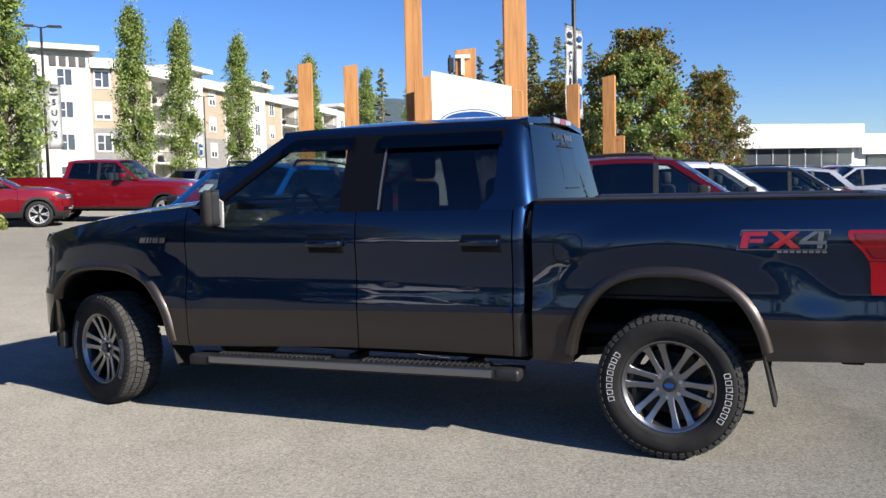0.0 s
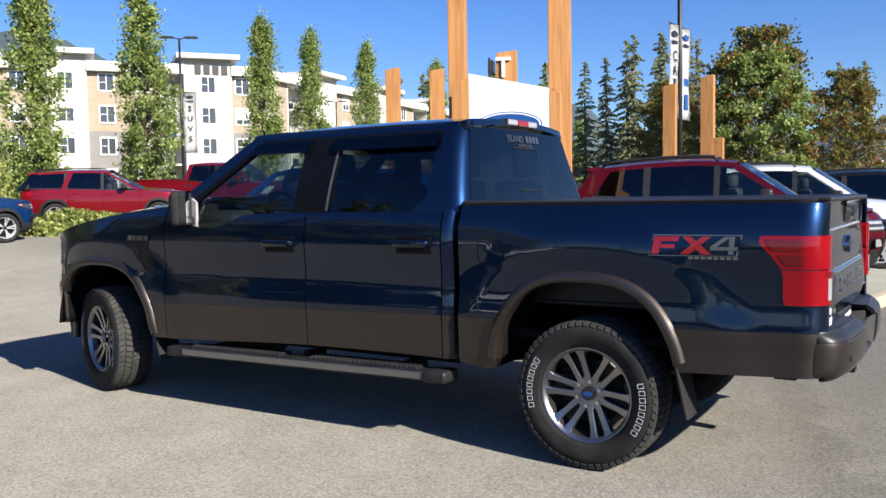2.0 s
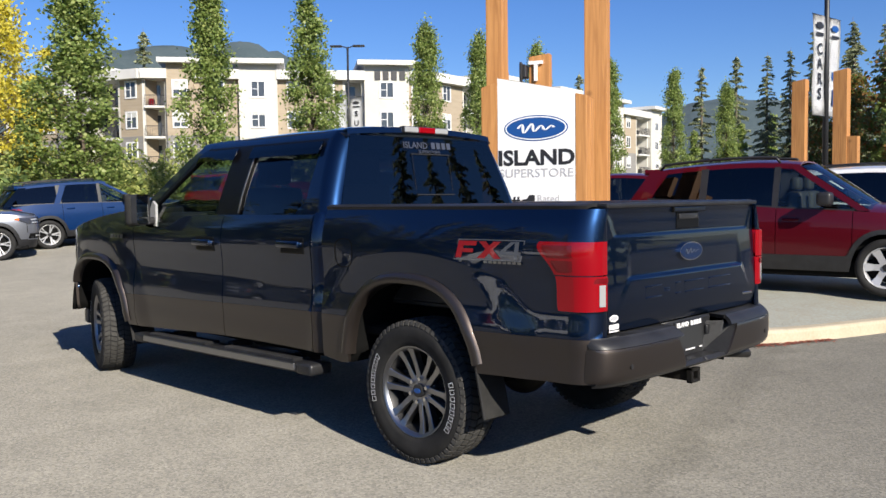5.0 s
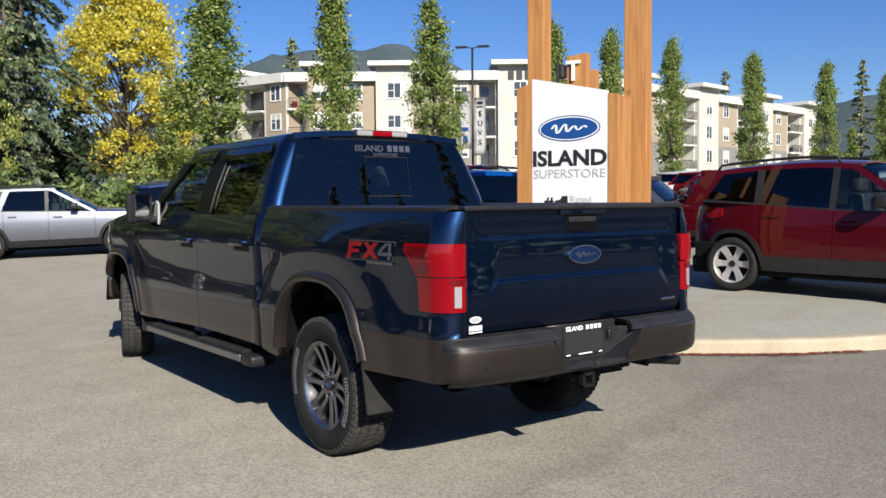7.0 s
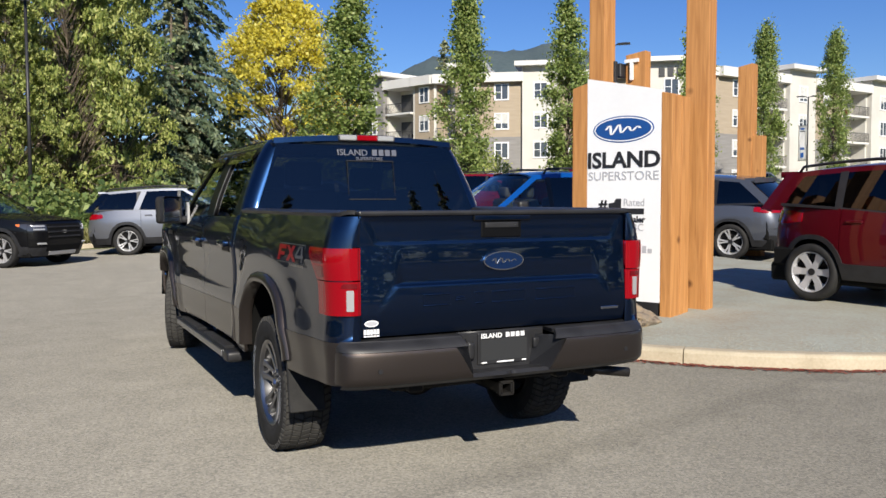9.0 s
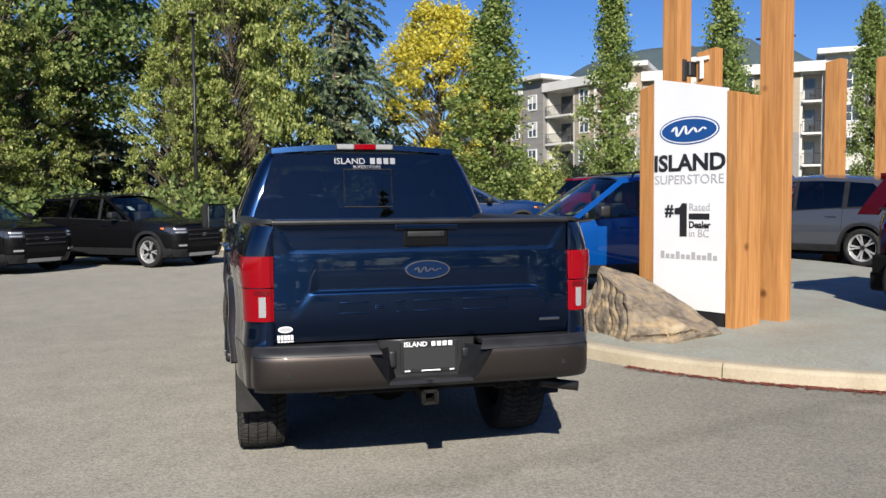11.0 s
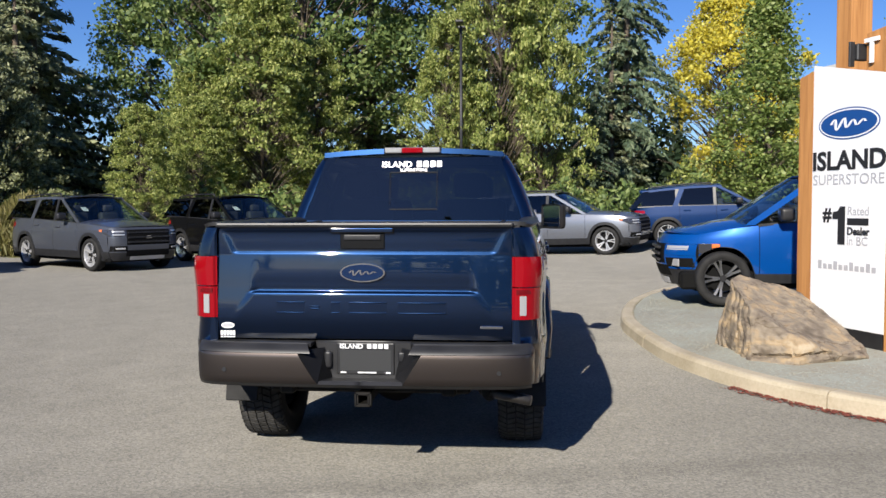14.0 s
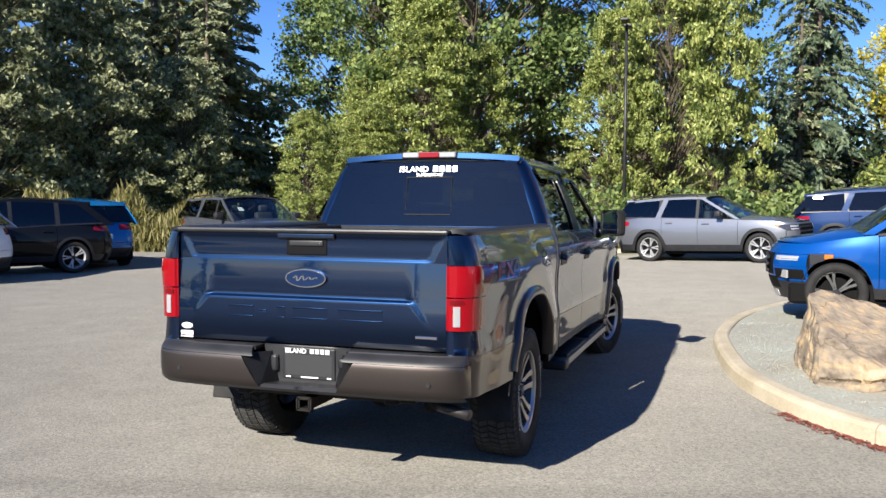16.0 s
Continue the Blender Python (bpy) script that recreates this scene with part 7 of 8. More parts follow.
    mark("decal_mark", flip([rect(0.374, 0.412, 1.160, 1.245, 0.008), rect(0.412, 0.500, 1.222, 1.245, 0.003), rect(0.412, 0.480, 1.188, 1.207, 0.002), [(0.505, 1.160), (0.55, 1.160), (0.655, 1.245), (0.61, 1.245)], [(0.61, 1.160), (0.655, 1.160), (0.56, 1.245), (0.515, 1.245)]]), DECAL_RED, bs, 0.005)
    mark("decal_mark", flip([rect(0.735, 0.760, 1.160, 1.245, 0.004), rect(0.650, 0.775, 1.180, 1.197, 0.002), [(0.65, 1.197), (0.68, 1.197), (0.745, 1.245), (0.715, 1.245)]]), DECAL_GREY, bs, 0.005)
    mark("decal_mark", flip([rect(0.545 + 0.03 * k, 0.567 + 0.03 * k, 1.136, 1.148) for k in range(8)]), SATIN, bs, 0.004)
    mark("fender_badge", [rect(-3.52 + dx, -3.52 + dx + wd, 1.172, 1.207, 0.004) for dx, wd in ((0.0, 0.045), (0.056, 0.018), (0.085, 0.012), (0.108, 0.045), (0.164, 0.045))], SATIN, truck, 0.012)

    # greenhouse
    gs = cab_side(s)
    def top_glass(x):
        z = 1.802
        return min(z, 1.42 + (x + 3.10 - 0.16) * (0.48 / 0.66)) if x < -2.4 else z
    fw = skin("front_window", span(-2.90, -2.005, 26), lambda x: door_top(x) - 0.004, lambda x: max(top_glass(x), door_top(x)), 8, cab_side(s, -0.012), FRONT_GLASS, fd, depth=0.004, out=out)
    rw_hi = lambda x: 1.802 if x < -1.06 else 1.802 - 0.03 * ((x + 1.06) / 0.065) ** 2
    rw_lo = lambda x: door_top(x) - 0.004 + (0.10 * smooth((x + 1.10) / 0.11) if x > -1.10 else 0)
    skin("rear_window", span(-1.735, -0.995, 20), rw_lo, rw_hi, 8, cab_side(s, -0.012), REAR_GLASS, rd, depth=0.004, out=out)
    skin("window_frame", span(-2.99, -0.93, 50), lambda x: min(top_glass(x), 1.80) - 0.002, lambda x: min(1.852, 1.42 + (x + 3.10 - 0.075) * (0.48 / 0.66)), 3, cab_side(s, 0.002), GLOSS_BLACK, fd, out=out, depth=0.03)
    skin("center_pillar", span(-2.012, -1.728, 6), lambda x: door_top(x) - 0.002, lambda x: 1.803, 8, cab_side(s, 0.001), GLOSS_BLACK, rd, out=out, depth=0.03)
    skin("pillar_edge", span(-1.742, -1.730, 1), lambda x: door_top(x) + 0.01, lambda x: 1.79, 8, cab_side(s, 0.006), SATIN, rd, out=out, depth=0.008)
    for a, b, dr in ((-2.47, -1.965, fd), (-1.775, -0.985, rd)):
        skin("wind_deflector", span(a, b, 14), lambda x: min(1.755, top_glass(x) - 0.045 + 0.02), lambda x: min(1.835, top_glass(x) + 0.035), 3, lambda x, z, s=s: (x, s * (g_half(z) + 0.026 - 0.2 * max(0, z - 1.80)), z), DEFLECTOR, dr, out=out, depth=0.004)
    skin("front_pillar", span(1.40, 1.895, 16), lambda z: screen_x(z) - 0.03, lambda z: screen_x(z) + 0.105, 3, lambda z, x, s=s: cab_side(s, 0.003)(x, z), NAVY, truck, out=out, depth=0.04)
    skin("roof_rail_panel", span(-2.53, -0.838, 30), lambda x: min(1.85, 1.42 + (x + 3.10 - 0.08) * (0.48 / 0.66)), lambda x: 1.905 - 0.09 * max(0, -x - 2.25) ** 1.5, 4, lambda x, z, s=s: cab_side(s, 0.001)(min(x, x_rear(z)), z), NAVY, truck, out=out, depth=0.03)
    skin("rear_pillar", span(1.366, 1.90, 16), lambda z: 0.0, lambda z: 1.0, 26, lambda z, t, s=s: cab_side(s, 0.002)(x_rear(z) - 0.0005 - (x_rear(z) + 0.995 + (0.09 * (1 - smooth((z - 1.37) / 0.10)) if z < 1.47 else 0)) * (1 - t) ** 2, z), NAVY, truck, out=out, depth=0.02)
    sail = slab_bm([(-3.04, 1.30), (-2.885, 1.272), (-2.885, 1.44), (-2.93, 1.47)], 0, 0.02)
    part("mirror_sail", sail, SAIL_GREY, fd, m=Matrix.Translation((0, s * (g_half(1.33) - 0.004) - 0.01, 0)))
    # mirror
    mx, my = -2.93, s * 1.12
    bm = box_bm(mx - 0.045, mx + 0.055, my - 0.11, my + 0.11, 1.283, 1.520, 0.045, 4)
    for v in bm.verts:
        if v.co.x < mx - 0.02:
            v.co.y = my + (v.co.y - my) * 0.8
            v.co.z = 1.405 + (v.co.z - 1.405) * 0.86
    fold = Matrix.Translation((-2.90, s * 1.02, 0)) @ Matrix.Rotation(-s * radians(38), 4, 'Z') @ Matrix.Translation((2.90, -s * 1.02, 0))
    bmesh.ops.transform(bm, matrix=fold, verts=bm.verts[:])
    mir = part("door_mirror", bm, RUBBER, fd, smooth=True)
    part("mirror_rim", box_bm(mx + 0.045, mx + 0.062, my - 0.112, my + 0.112, 1.291, 1.520, 0.03, 3), BLACK_PLASTIC, mir, m=fold)
    part("mirror_glass", box_bm(mx + 0.060, mx + 0.066, my - 0.098, my + 0.098, 1.345, 1.508, 0.004), CHROME, mir, m=fold)
    part("mirror_glass", box_bm(mx + 0.060, mx + 0.066, my - 0.098, my + 0.098, 1.302, 1.340, 0.004), CHROME, mir, m=fold)
    y0, y1 = sorted((s * 0.90, s * 1.05))
    part("mirror_arm", box_bm(mx - 0.05, mx + 0.03, y0, y1, 1.285, 1.345, 0.02, 2), BLACK_PLASTIC, mir, smooth=True)
    # running board
    b = new("running_board")
    b.parent = truck
    b.matrix_basis = pose(-1.97, s * 0.94, 0.412, 0, -0.75, 0)
    part("step_body", box_bm(-1.05, 1.05, -0.075, 0.075, -0.035, 0.028, 0.016, 2), BLACK_PLASTIC, b)
    y0, y1 = sorted((s * 0.075, s * 0.089))
    part("trim_strip", box_bm(-1.0, 0.99, y0, y1, -0.02, 0.026, 0.006, 2), ALLOY, b, "bright metal edge strip")
    for x0, x1 in ((-1.17, -1.0), (1.0, 1.15)):
        part("end_cap", box_bm(x0, x1, -0.08, 0.092, -0.042, 0.03, 0.02, 2), BLACK_PLASTIC, b, smooth=True)
    for x0, x1 in ((-0.95, -0.12), (0.12, 0.95)):
        pad = part("step_pad", box_bm(x0, x1, -0.06, 0.07, 0.027, 0.034, 0.002), BLACK_PLASTIC, b)
        n = 24
        for i in range(n):
            xx = x0 + (x1 - x0) * (i + 0.5) / n
            part("tread_rib", box_bm(xx - 0.010, xx + 0.010, -0.055, 0.068, 0.033, 0.046, 0.003), BLACK_PLASTIC, pad)
    for xx in (-0.8, 0.0, 0.8):
        y0, y1 = sorted((-s * 0.07, -s * 0.25))
        part("bracket", box_bm(xx - 0.03, xx + 0.03, y0, y1, -0.02, 0.05, 0.008), STEEL_DARK, b)
    # mud flaps
    for x, z0, z1, tilt in ((0.512, 0.335, 0.68, -7), (-3.30, 0.30, 0.52, -9)):
        bm = box_bm(-0.010, 0.010, -0.10, 0.10, 0, z1 - z0, 0.006)
        for v in bm.verts:
            v.co.x += 0.03 * (1 - v.co.z / (z1 - z0)) ** 2
        part("mud_flap", bm, RUBBER, truck, "black moulded mud flap", m=pose(x, s * 0.865, z0, 0, tilt, 0))
    # tail lamp
    le = lerp_table([(0.930, 0.984), (0.95, 0.978), (1.06, 0.976), (1.10, 0.966), (1.16, 0.925), (1.205, 0.882), (1.225, 0.872), (1.240, 0.873), (1.252, 0.882)])
    lens_surf = lambda z, x, s=s: (x + (0.010 if x > 1.05 else 0), s * (half(x, z) + 0.010), z)
    tl = skin("tail_lamp", span(1.098, 1.252, 10), le, lambda z: 1.1555, 26, lens_surf, RED_LENS, truck, "red tail lamp wrapped round the corner", out=out, depth=0.02)
    skin("lower_lens", span(0.930, 1.092, 10), le, lambda z: 1.1555, 26, lens_surf, RED_LENS, tl, out=out, depth=0.02)
    rear_out = lambda q: Vector((1, 0, 0))
    for za, zb in ((0.930, 1.092), (1.098, 1.252)):
        skin("lens_edge", span(za, zb, 6), lambda z: 0.7785, lambda z: half(1.1555, z) + 0.0102, 5, lambda z, y, s=s: (1.1655 - 0.012 * smooth((0.795 - y) / 0.012), s * y, z), RED_LENS, tl, out=rear_out, depth=0.03)
    for za, zb in ((0.80, 0.927), (1.255, 1.402)):
        skin("corner_panel", span(za, zb, 6), lambda z: 0.7785, lambda z: max(0.784, half(1.156, z) + 0.0005), 4, lambda z, y, s=s: (1.1562 - 0.006 * smooth((0.787 - y) / 0.008), s * y, z), NAVY, bs, out=rear_out, depth=0.02)
    skin("reverse_lens", span(0.952, 1.052, 4), lambda z: 0.818, lambda z: 0.852, 8, lambda z, y, s=s: (1.03 + math.sqrt(0.0167 - max(0.0, y - 0.797) ** 2) + 0.013, s * y, z), CLEAR_LENS, tl, "clear reversing lens", out=rear_out, depth=0.01)
    skin("lamp_band", span(1.06, 1.084, 2), lambda z: 0.80, lambda z: 0.895, 8, lambda z, y, s=s: (1.03 + math.sqrt(max(0.0, 0.0167 - max(0.0, y - 0.797) ** 2)) + 0.0125, s * y, z), LENS_DEEP, tl, out=rear_out, depth=0.004)
    for za, zb in ((1.115, 1.165), (1.18, 1.235)):
        skin("lens_reflector", span(za, zb, 2), lambda z: le(z) + 0.03, lambda z: 1.12, 10, lambda z, x, s=s: (x, s * (half(x, z) + 0.0125), z), LENS_DEEP, tl, out=out, depth=0.0)
    # bed rail cap
    skin("rail_cap", span(-0.745, 1.10, 24), lambda x: 0.0, lambda x: 1.0, 6, lambda x, t, s=s: (x, s * (half(x, 1.39) + 0.004 - 0.14 * t), 1.402 + 0.030 * math.sin(math.pi * min(1, t * 0.9 + 0.1)) ** 0.5), BLACK_PLASTIC, truck, out=lambda q: Vector((0, 0, 1)), depth=0.02)
    y0, y1 = sorted((s * 0.66, s * 0.70))
    part("bed_wall", box_bm(-0.74, 1.08, y0, y1, 0.86, 1.405, 0.01), BLACK_PLASTIC, truck)

# roof
roof_edge = lerp_table([(-2.56, -0.075), (-2.45, -0.045), (-2.16, -0.010), (-1.68, 0.0), (-1.17, -0.001), (-0.95, -0.012), (-0.845, -0.030)])
skin("roof", span(-2.55, -0.845, 40), lambda x: -1.0, lambda x: 1.0, 40, lambda x, t: (x - 0.07 * (1 - t * t) * smooth((-x - 2.2) / 0.35), t * 0.685, 1.962 + roof_edge(x) - 0.058 * abs(t) ** 3.2 - 0.006 * smooth(1 - abs(abs(t) - 0.55) / 0.05)), NAVY, truck, out=lambda q: Vector((0, 0, 1)))
skin("windscreen", span(-0.97, 0.97, 20), lambda t: 1.43, lambda t: 1.885, 12, lambda t, z: (screen_x(z) - 0.11 * (1 - t * t), t * (g_half(z) - 0.01), z + 0.025 * (1 - t * t)), GLASS_CLEAR, truck, depth=0.005, out=lambda q: Vector((-1, 0, 0.5)))
skin("hood", span(-4.60, -3.06, 36), lambda x: -1.0, lambda x: 1.0, 40, lambda x, t: (x - 0.13 * (1 - t * t) * smooth((-x - 4.1) / 0.5), t * (half(x, hood_z(x)) - 0.004), hood_z(x) + 0.055 * (1 - abs(t) ** 2.4) * smooth((x + 4.7) / 0.5) + 0.016 * smooth((abs(t) - 0.42) / 0.1) * smooth((0.78 - abs(t)) / 0.12)), NAVY, truck, out=lambda q: Vector((0, 0, 1)))
part("cowl", box_bm(-3.14, -2.98, -0.86, 0.86, 1.36, 1.44, 0.02), BLACK_PLASTIC, truck)

# front end
NOSE = lerp_table([(0.0, -4.80), (0.3, -4.795), (0.5, -4.775), (0.62, -4.745), (0.70, -4.70), (0.79, -4.62), (0.84, -4.55)])
front = lambda y, z: (NOSE(abs(y)) + 0.03 * (z - 0.8) ** 2, y, z)
fw_ = lambda q: Vector((-1, 0, 0))
gr = skin("grille", span(-0.60, 0.60, 14), lambda y: 0.80, lambda y: 1.17, 8, front, GLOSS_BLACK, truck, out=fw_)
for z in (0.88, 0.98, 1.08):
    part("grille_bar", box_bm(-4.812, -4.76, -0.42, 0.42, z - 0.025, z + 0.025, 0.01), CHROME, gr)
skin("nose_lip", span(-0.79, 0.79, 20), lambda y: 1.172, lambda y: 1.225, 2, lambda y, z: (front(y, z)[0] + 0.6 * (z - 1.172), y, z), NAVY, truck, out=fw_)
fb = skin("front_bumper", span(-0.79, 0.79, 24), lambda y: 0.56, lambda y: 0.795, 6, lambda y, z: (front(y, z)[0] - 0.012, y, z), TRUCK_GREY, truck, "grey-brown front bumper", out=fw_)
skin("front_valance", span(-0.78, 0.78, 20), lambda y: 0.36, lambda y: 0.555, 4, lambda y, z: (front(y, z)[0] + 0.06 - 0.1 * (z - 0.4), y, z), BLACK_PLASTIC, truck, out=fw_)
for s in (-1, 1):
    a, b = sorted((s * 0.605, s * 0.79))
    skin("headlight", span(a, b, 8), lambda y: 0.86, lambda y: 1.165, 6, front, HEAD_LENS, truck, out=fw_)
    out = lambda q, s=s: Vector((0, s, 0))
    skin("headlight_wrap", span(-4.60, -4.46, 6), lambda x: 0.92 + 0.5 * (x + 4.62), lambda x: 1.13, 4, flank(s, 0.006), HEAD_LENS, truck, out=out)
    skin("bumper_end", span(-4.615, -4.36, 12), lambda x: 0.505, lambda x: 0.790, 6, flank(s, 0.012), TRUCK_GREY, fb, out=out)
    skin("bumper_shelf", span(-4.615, -4.36, 12), lambda x: 0.792, lambda x: 0.825, 2, flank(s, 0.004), BLACK_PLASTIC, fb, out=out)
    y0, y1 = sorted((s * 0.74, s * 0.84))
    part("air_dam", box_bm(-4.50, -4.42, y0, y1, 0.36, 0.50, 0.02), BLACK_PLASTIC, truck)

# back glass with its sliding centre, brake lamp and lettering
aft = lambda q: Vector((1, 0, 0))
back_x = lambda t, z: x_rear(z) + 0.018 * (1 - t * t)
bg_half = lambda z: 0.835 - 0.345 * (z - 1.40)
bg = skin("back_window", span(-0.975, 0.975, 24), lambda t: 1.405, lambda t: 1.872, 12, lambda t, z: (back_x(t, z), t * bg_half(z), z), BACK_GLASS, truck, depth=0.005, out=aft)
skin("roof_rear_lip", span(-1, 1, 20), lambda t: 1.874, lambda t: 1.912, 3, lambda t, z: (x_rear(z) + 0.020 * (1 - t * t), t * 0.672, z + 0.03 * (1 - t * t)), NAVY, truck, out=aft, depth=0.05)
part("cab_back", box_bm(-0.80, -0.772, -0.87, 0.87, 0.55, 1.40, 0.01), NAVY, truck)
skin("cab_back_edge", span(-1, 1, 12), lambda t: 1.368, lambda t: 1.404, 2, lambda t, z: (x_rear(z) + 0.018 * (1 - t * t), t * 0.835, z), NAVY, truck, out=aft)
fr_bm = bmesh.new()
for a, b, c, d in ((-0.165, 0.190, 1.758, 1.764), (-0.165, 0.190, 1.485, 1.491), (-0.165, -0.160, 1.485, 1.764), (0.185, 0.190, 1.485, 1.764)):
    box_bm(x_rear((c + d) / 2) + 0.018, x_rear((c + d) / 2) + 0.026, a, b, c, d, bm=fr_bm)
for v in fr_bm.verts:
    v.co.x = x_rear(v.co.z) + (0.026 if v.co.x > x_rear(v.co.z) + 0.021 else 0.016)
part("slider_frame", fr_bm, RUBBER, bg)
lean = math.degrees(math.atan(0.20))
on_glass = lambda y, z: Matrix.Translation((x_rear(z) + 0.022, y, z)) @ pose(0, 0, 0, 0, 0, 90) @ pose(0, 0, 0, -lean, 0, 0)
text_mesh("lettering", "ISLAND", 0.062, MIRROR_VINYL, bg, on_glass(-0.115, 1.800), bold=0.0004, squeeze=1.1)
for k in range(4):
    part("name_bar", box_bm(0.035 + k * 0.05, 0.035 + k * 0.05 + 0.036, -0.001, 0.001, 0.0, 0.045), MIRROR_VINYL, bg, m=on_glass(0.0, 1.800))
text_mesh("lettering", "SUPERSTORE", 0.031, MIRROR_VINYL, bg, on_glass(0.01, 1.768), squeeze=1.15)
bl = part("brake_lamp", box_bm(-0.868, -0.815, -0.215, 0.215, 1.900, 1.948, 0.012, 2), BLACK_PLASTIC, truck, "centre brake lamp with clear cargo lenses")
part("red_lens", box_bm(-0.83, -0.808, -0.078, 0.078, 1.905, 1.943, 0.005), RED_LENS, bl)
for a, b in ((-0.205, -0.080), (0.080, 0.205)):
    part("clear_lens", box_bm(-0.83, -0.809, a, b, 1.905, 1.943, 0.006), CLEAR_LENS, bl)

# tailgate
UPPER = [(1.266, 1.138), (1.270, 1.1355), (1.276, 1.1335), (1.32, 1.1335), (1.376, 1.1345), (1.392, 1.139), (1.408, 1.141)]
gate_flat = lerp_table([(0.80, 1.130), (0.84, 1.146), (0.93, 1.158), (1.10, 1.149)] + UPPER)
gate_cut = lerp_table([(0.80, 1.130), (0.84, 1.146), (0.93, 1.159), (1.045, 1.158), (1.060, 1.155), (1.070, 1.144), (1.10, 1.1425), (1.15, 1.143), (1.20, 1.1415)] + UPPER)


def gate(y, z):
    edge = 0.60 + 0.75 * min(0.16, max(0.0, 1.085 - z)) if z > 0.93 else 0.72
    k = smooth((edge - abs(y)) / 0.05)
    x = gate_flat(z) * (1 - k) + gate_cut(z) * k
    if z > 1.262:
        x += (1.1385 - x) * smooth((abs(y) - 0.66 - 0.5 * (z - 1.266)) / 0.05)
    return (x - 0.006 * (abs(y) / 0.78) ** 6, y, z)


tg = skin("tailgate", span(-0.776, 0.776, 110), lambda y: 0.818, lambda y: 1.406, 96, gate, NAVY, truck, "dark blue tailgate with a creased lower panel", out=aft, depth=0.03)
part("top_cap", box_bm(1.03, 1.158, -0.785, 0.785, 1.404, 1.428, 0.010, 2), BLACK_PLASTIC, tg, "black textured tailgate cap")
part("inner_panel", box_bm(1.05, 1.10, -0.76, 0.76, 0.86, 1.404, 0.01), BLACK_PLASTIC, tg)
hd = part("handle_recess", box_bm(1.09, 1.1385, -0.118, 0.118, 1.288, 1.376, 0.006, 2), GLOSS_BLACK, tg, "gloss black handle pocket")
part("handle", box_bm(1.120, 1.1455, -0.098, 0.098, 1.336, 1.366, 0.006, 3), BLACK_PLASTIC, hd, smooth=True)
part("handle_lock", box_bm(1.13, 1.147, 0.072, 0.084, 1.345, 1.357, 0.004), CHROME, hd)
part("flap_gap", box_bm(1.12, 1.1512, -0.166, 0.166, 1.3745, 1.4015, 0.001), DARK_VOID, hd)
part("handle_flap", box_bm(1.12, 1.1535, -0.162, 0.162, 1.378, 1.3995, 0.003, 2), NAVY, hd)
face_aft = lambda y, z, dx=0.0: Matrix.Translation((gate(y, z)[0] + dx, y, z)) @ pose(0, 0, 0, 0, 0, 90)
og = part("oval_badge", oval_bm(0.118, 0.049, -0.016, 0.0), CHROME, tg, "chrome-edged blue oval badge", m=face_aft(0.003, 1.168))
part("oval_field", oval_bm(0.110, 0.043, -0.018, -0.016), BADGE_BLUE, og)
part("oval_wave", wave_bm(0.068, 0.016, -0.0195, -0.018, 0.0042), CHROME, og)
for y0, y1, half_h in ((-0.455, -0.305, 0.027), (-0.275, -0.225, 0.006), (-0.165, -0.115, 0.027), (-0.07, 0.13, 0.027), (0.19, 0.44, 0.027)):
    stamp = part("stamped_field", box_bm(-0.006, 0.0006, y0, y1, -half_h, half_h, 0.0006), NAVY, tg, m=Matrix.Translation((gate(0, 0.985)[0], 0, 0.985)))
    for z in (-half_h, half_h):
        part("stamped_edge", box_bm(-0.004, 0.0045, y0, y1, z - 0.004, z + 0.004, 0.0035, 2), NAVY, stamp, smooth=True)
part("engine_badge", box_bm(-0.001, 0.004, -0.058, 0.058, -0.008, 0.008, 0.002), CHROME, tg, m=Matrix.Translation((gate(0.67, 0.888)[0], 0.672, 0.888)))
st = part("sticker", oval_bm(0.036, 0.016, -0.002, 0.0), WHITE_VINYL, tg, "white dealer sticker", m=face_aft(-0.724, 0.886, 0.001))
part("sticker_field", oval_bm(0.030, 0.011, -0.003, -0.002), INK_GREY, st)
for z0, z1, w in ((-0.052, -0.028, 0.040), (-0.064, -0.057, 0.040)):
    for k in range(5):
        part("sticker_bar", box_bm(-w + k * w * 0.41, -w + k * w * 0.41 + w * 0.33, -0.003, 0.0, z0, z1), WHITE_VINYL, st)

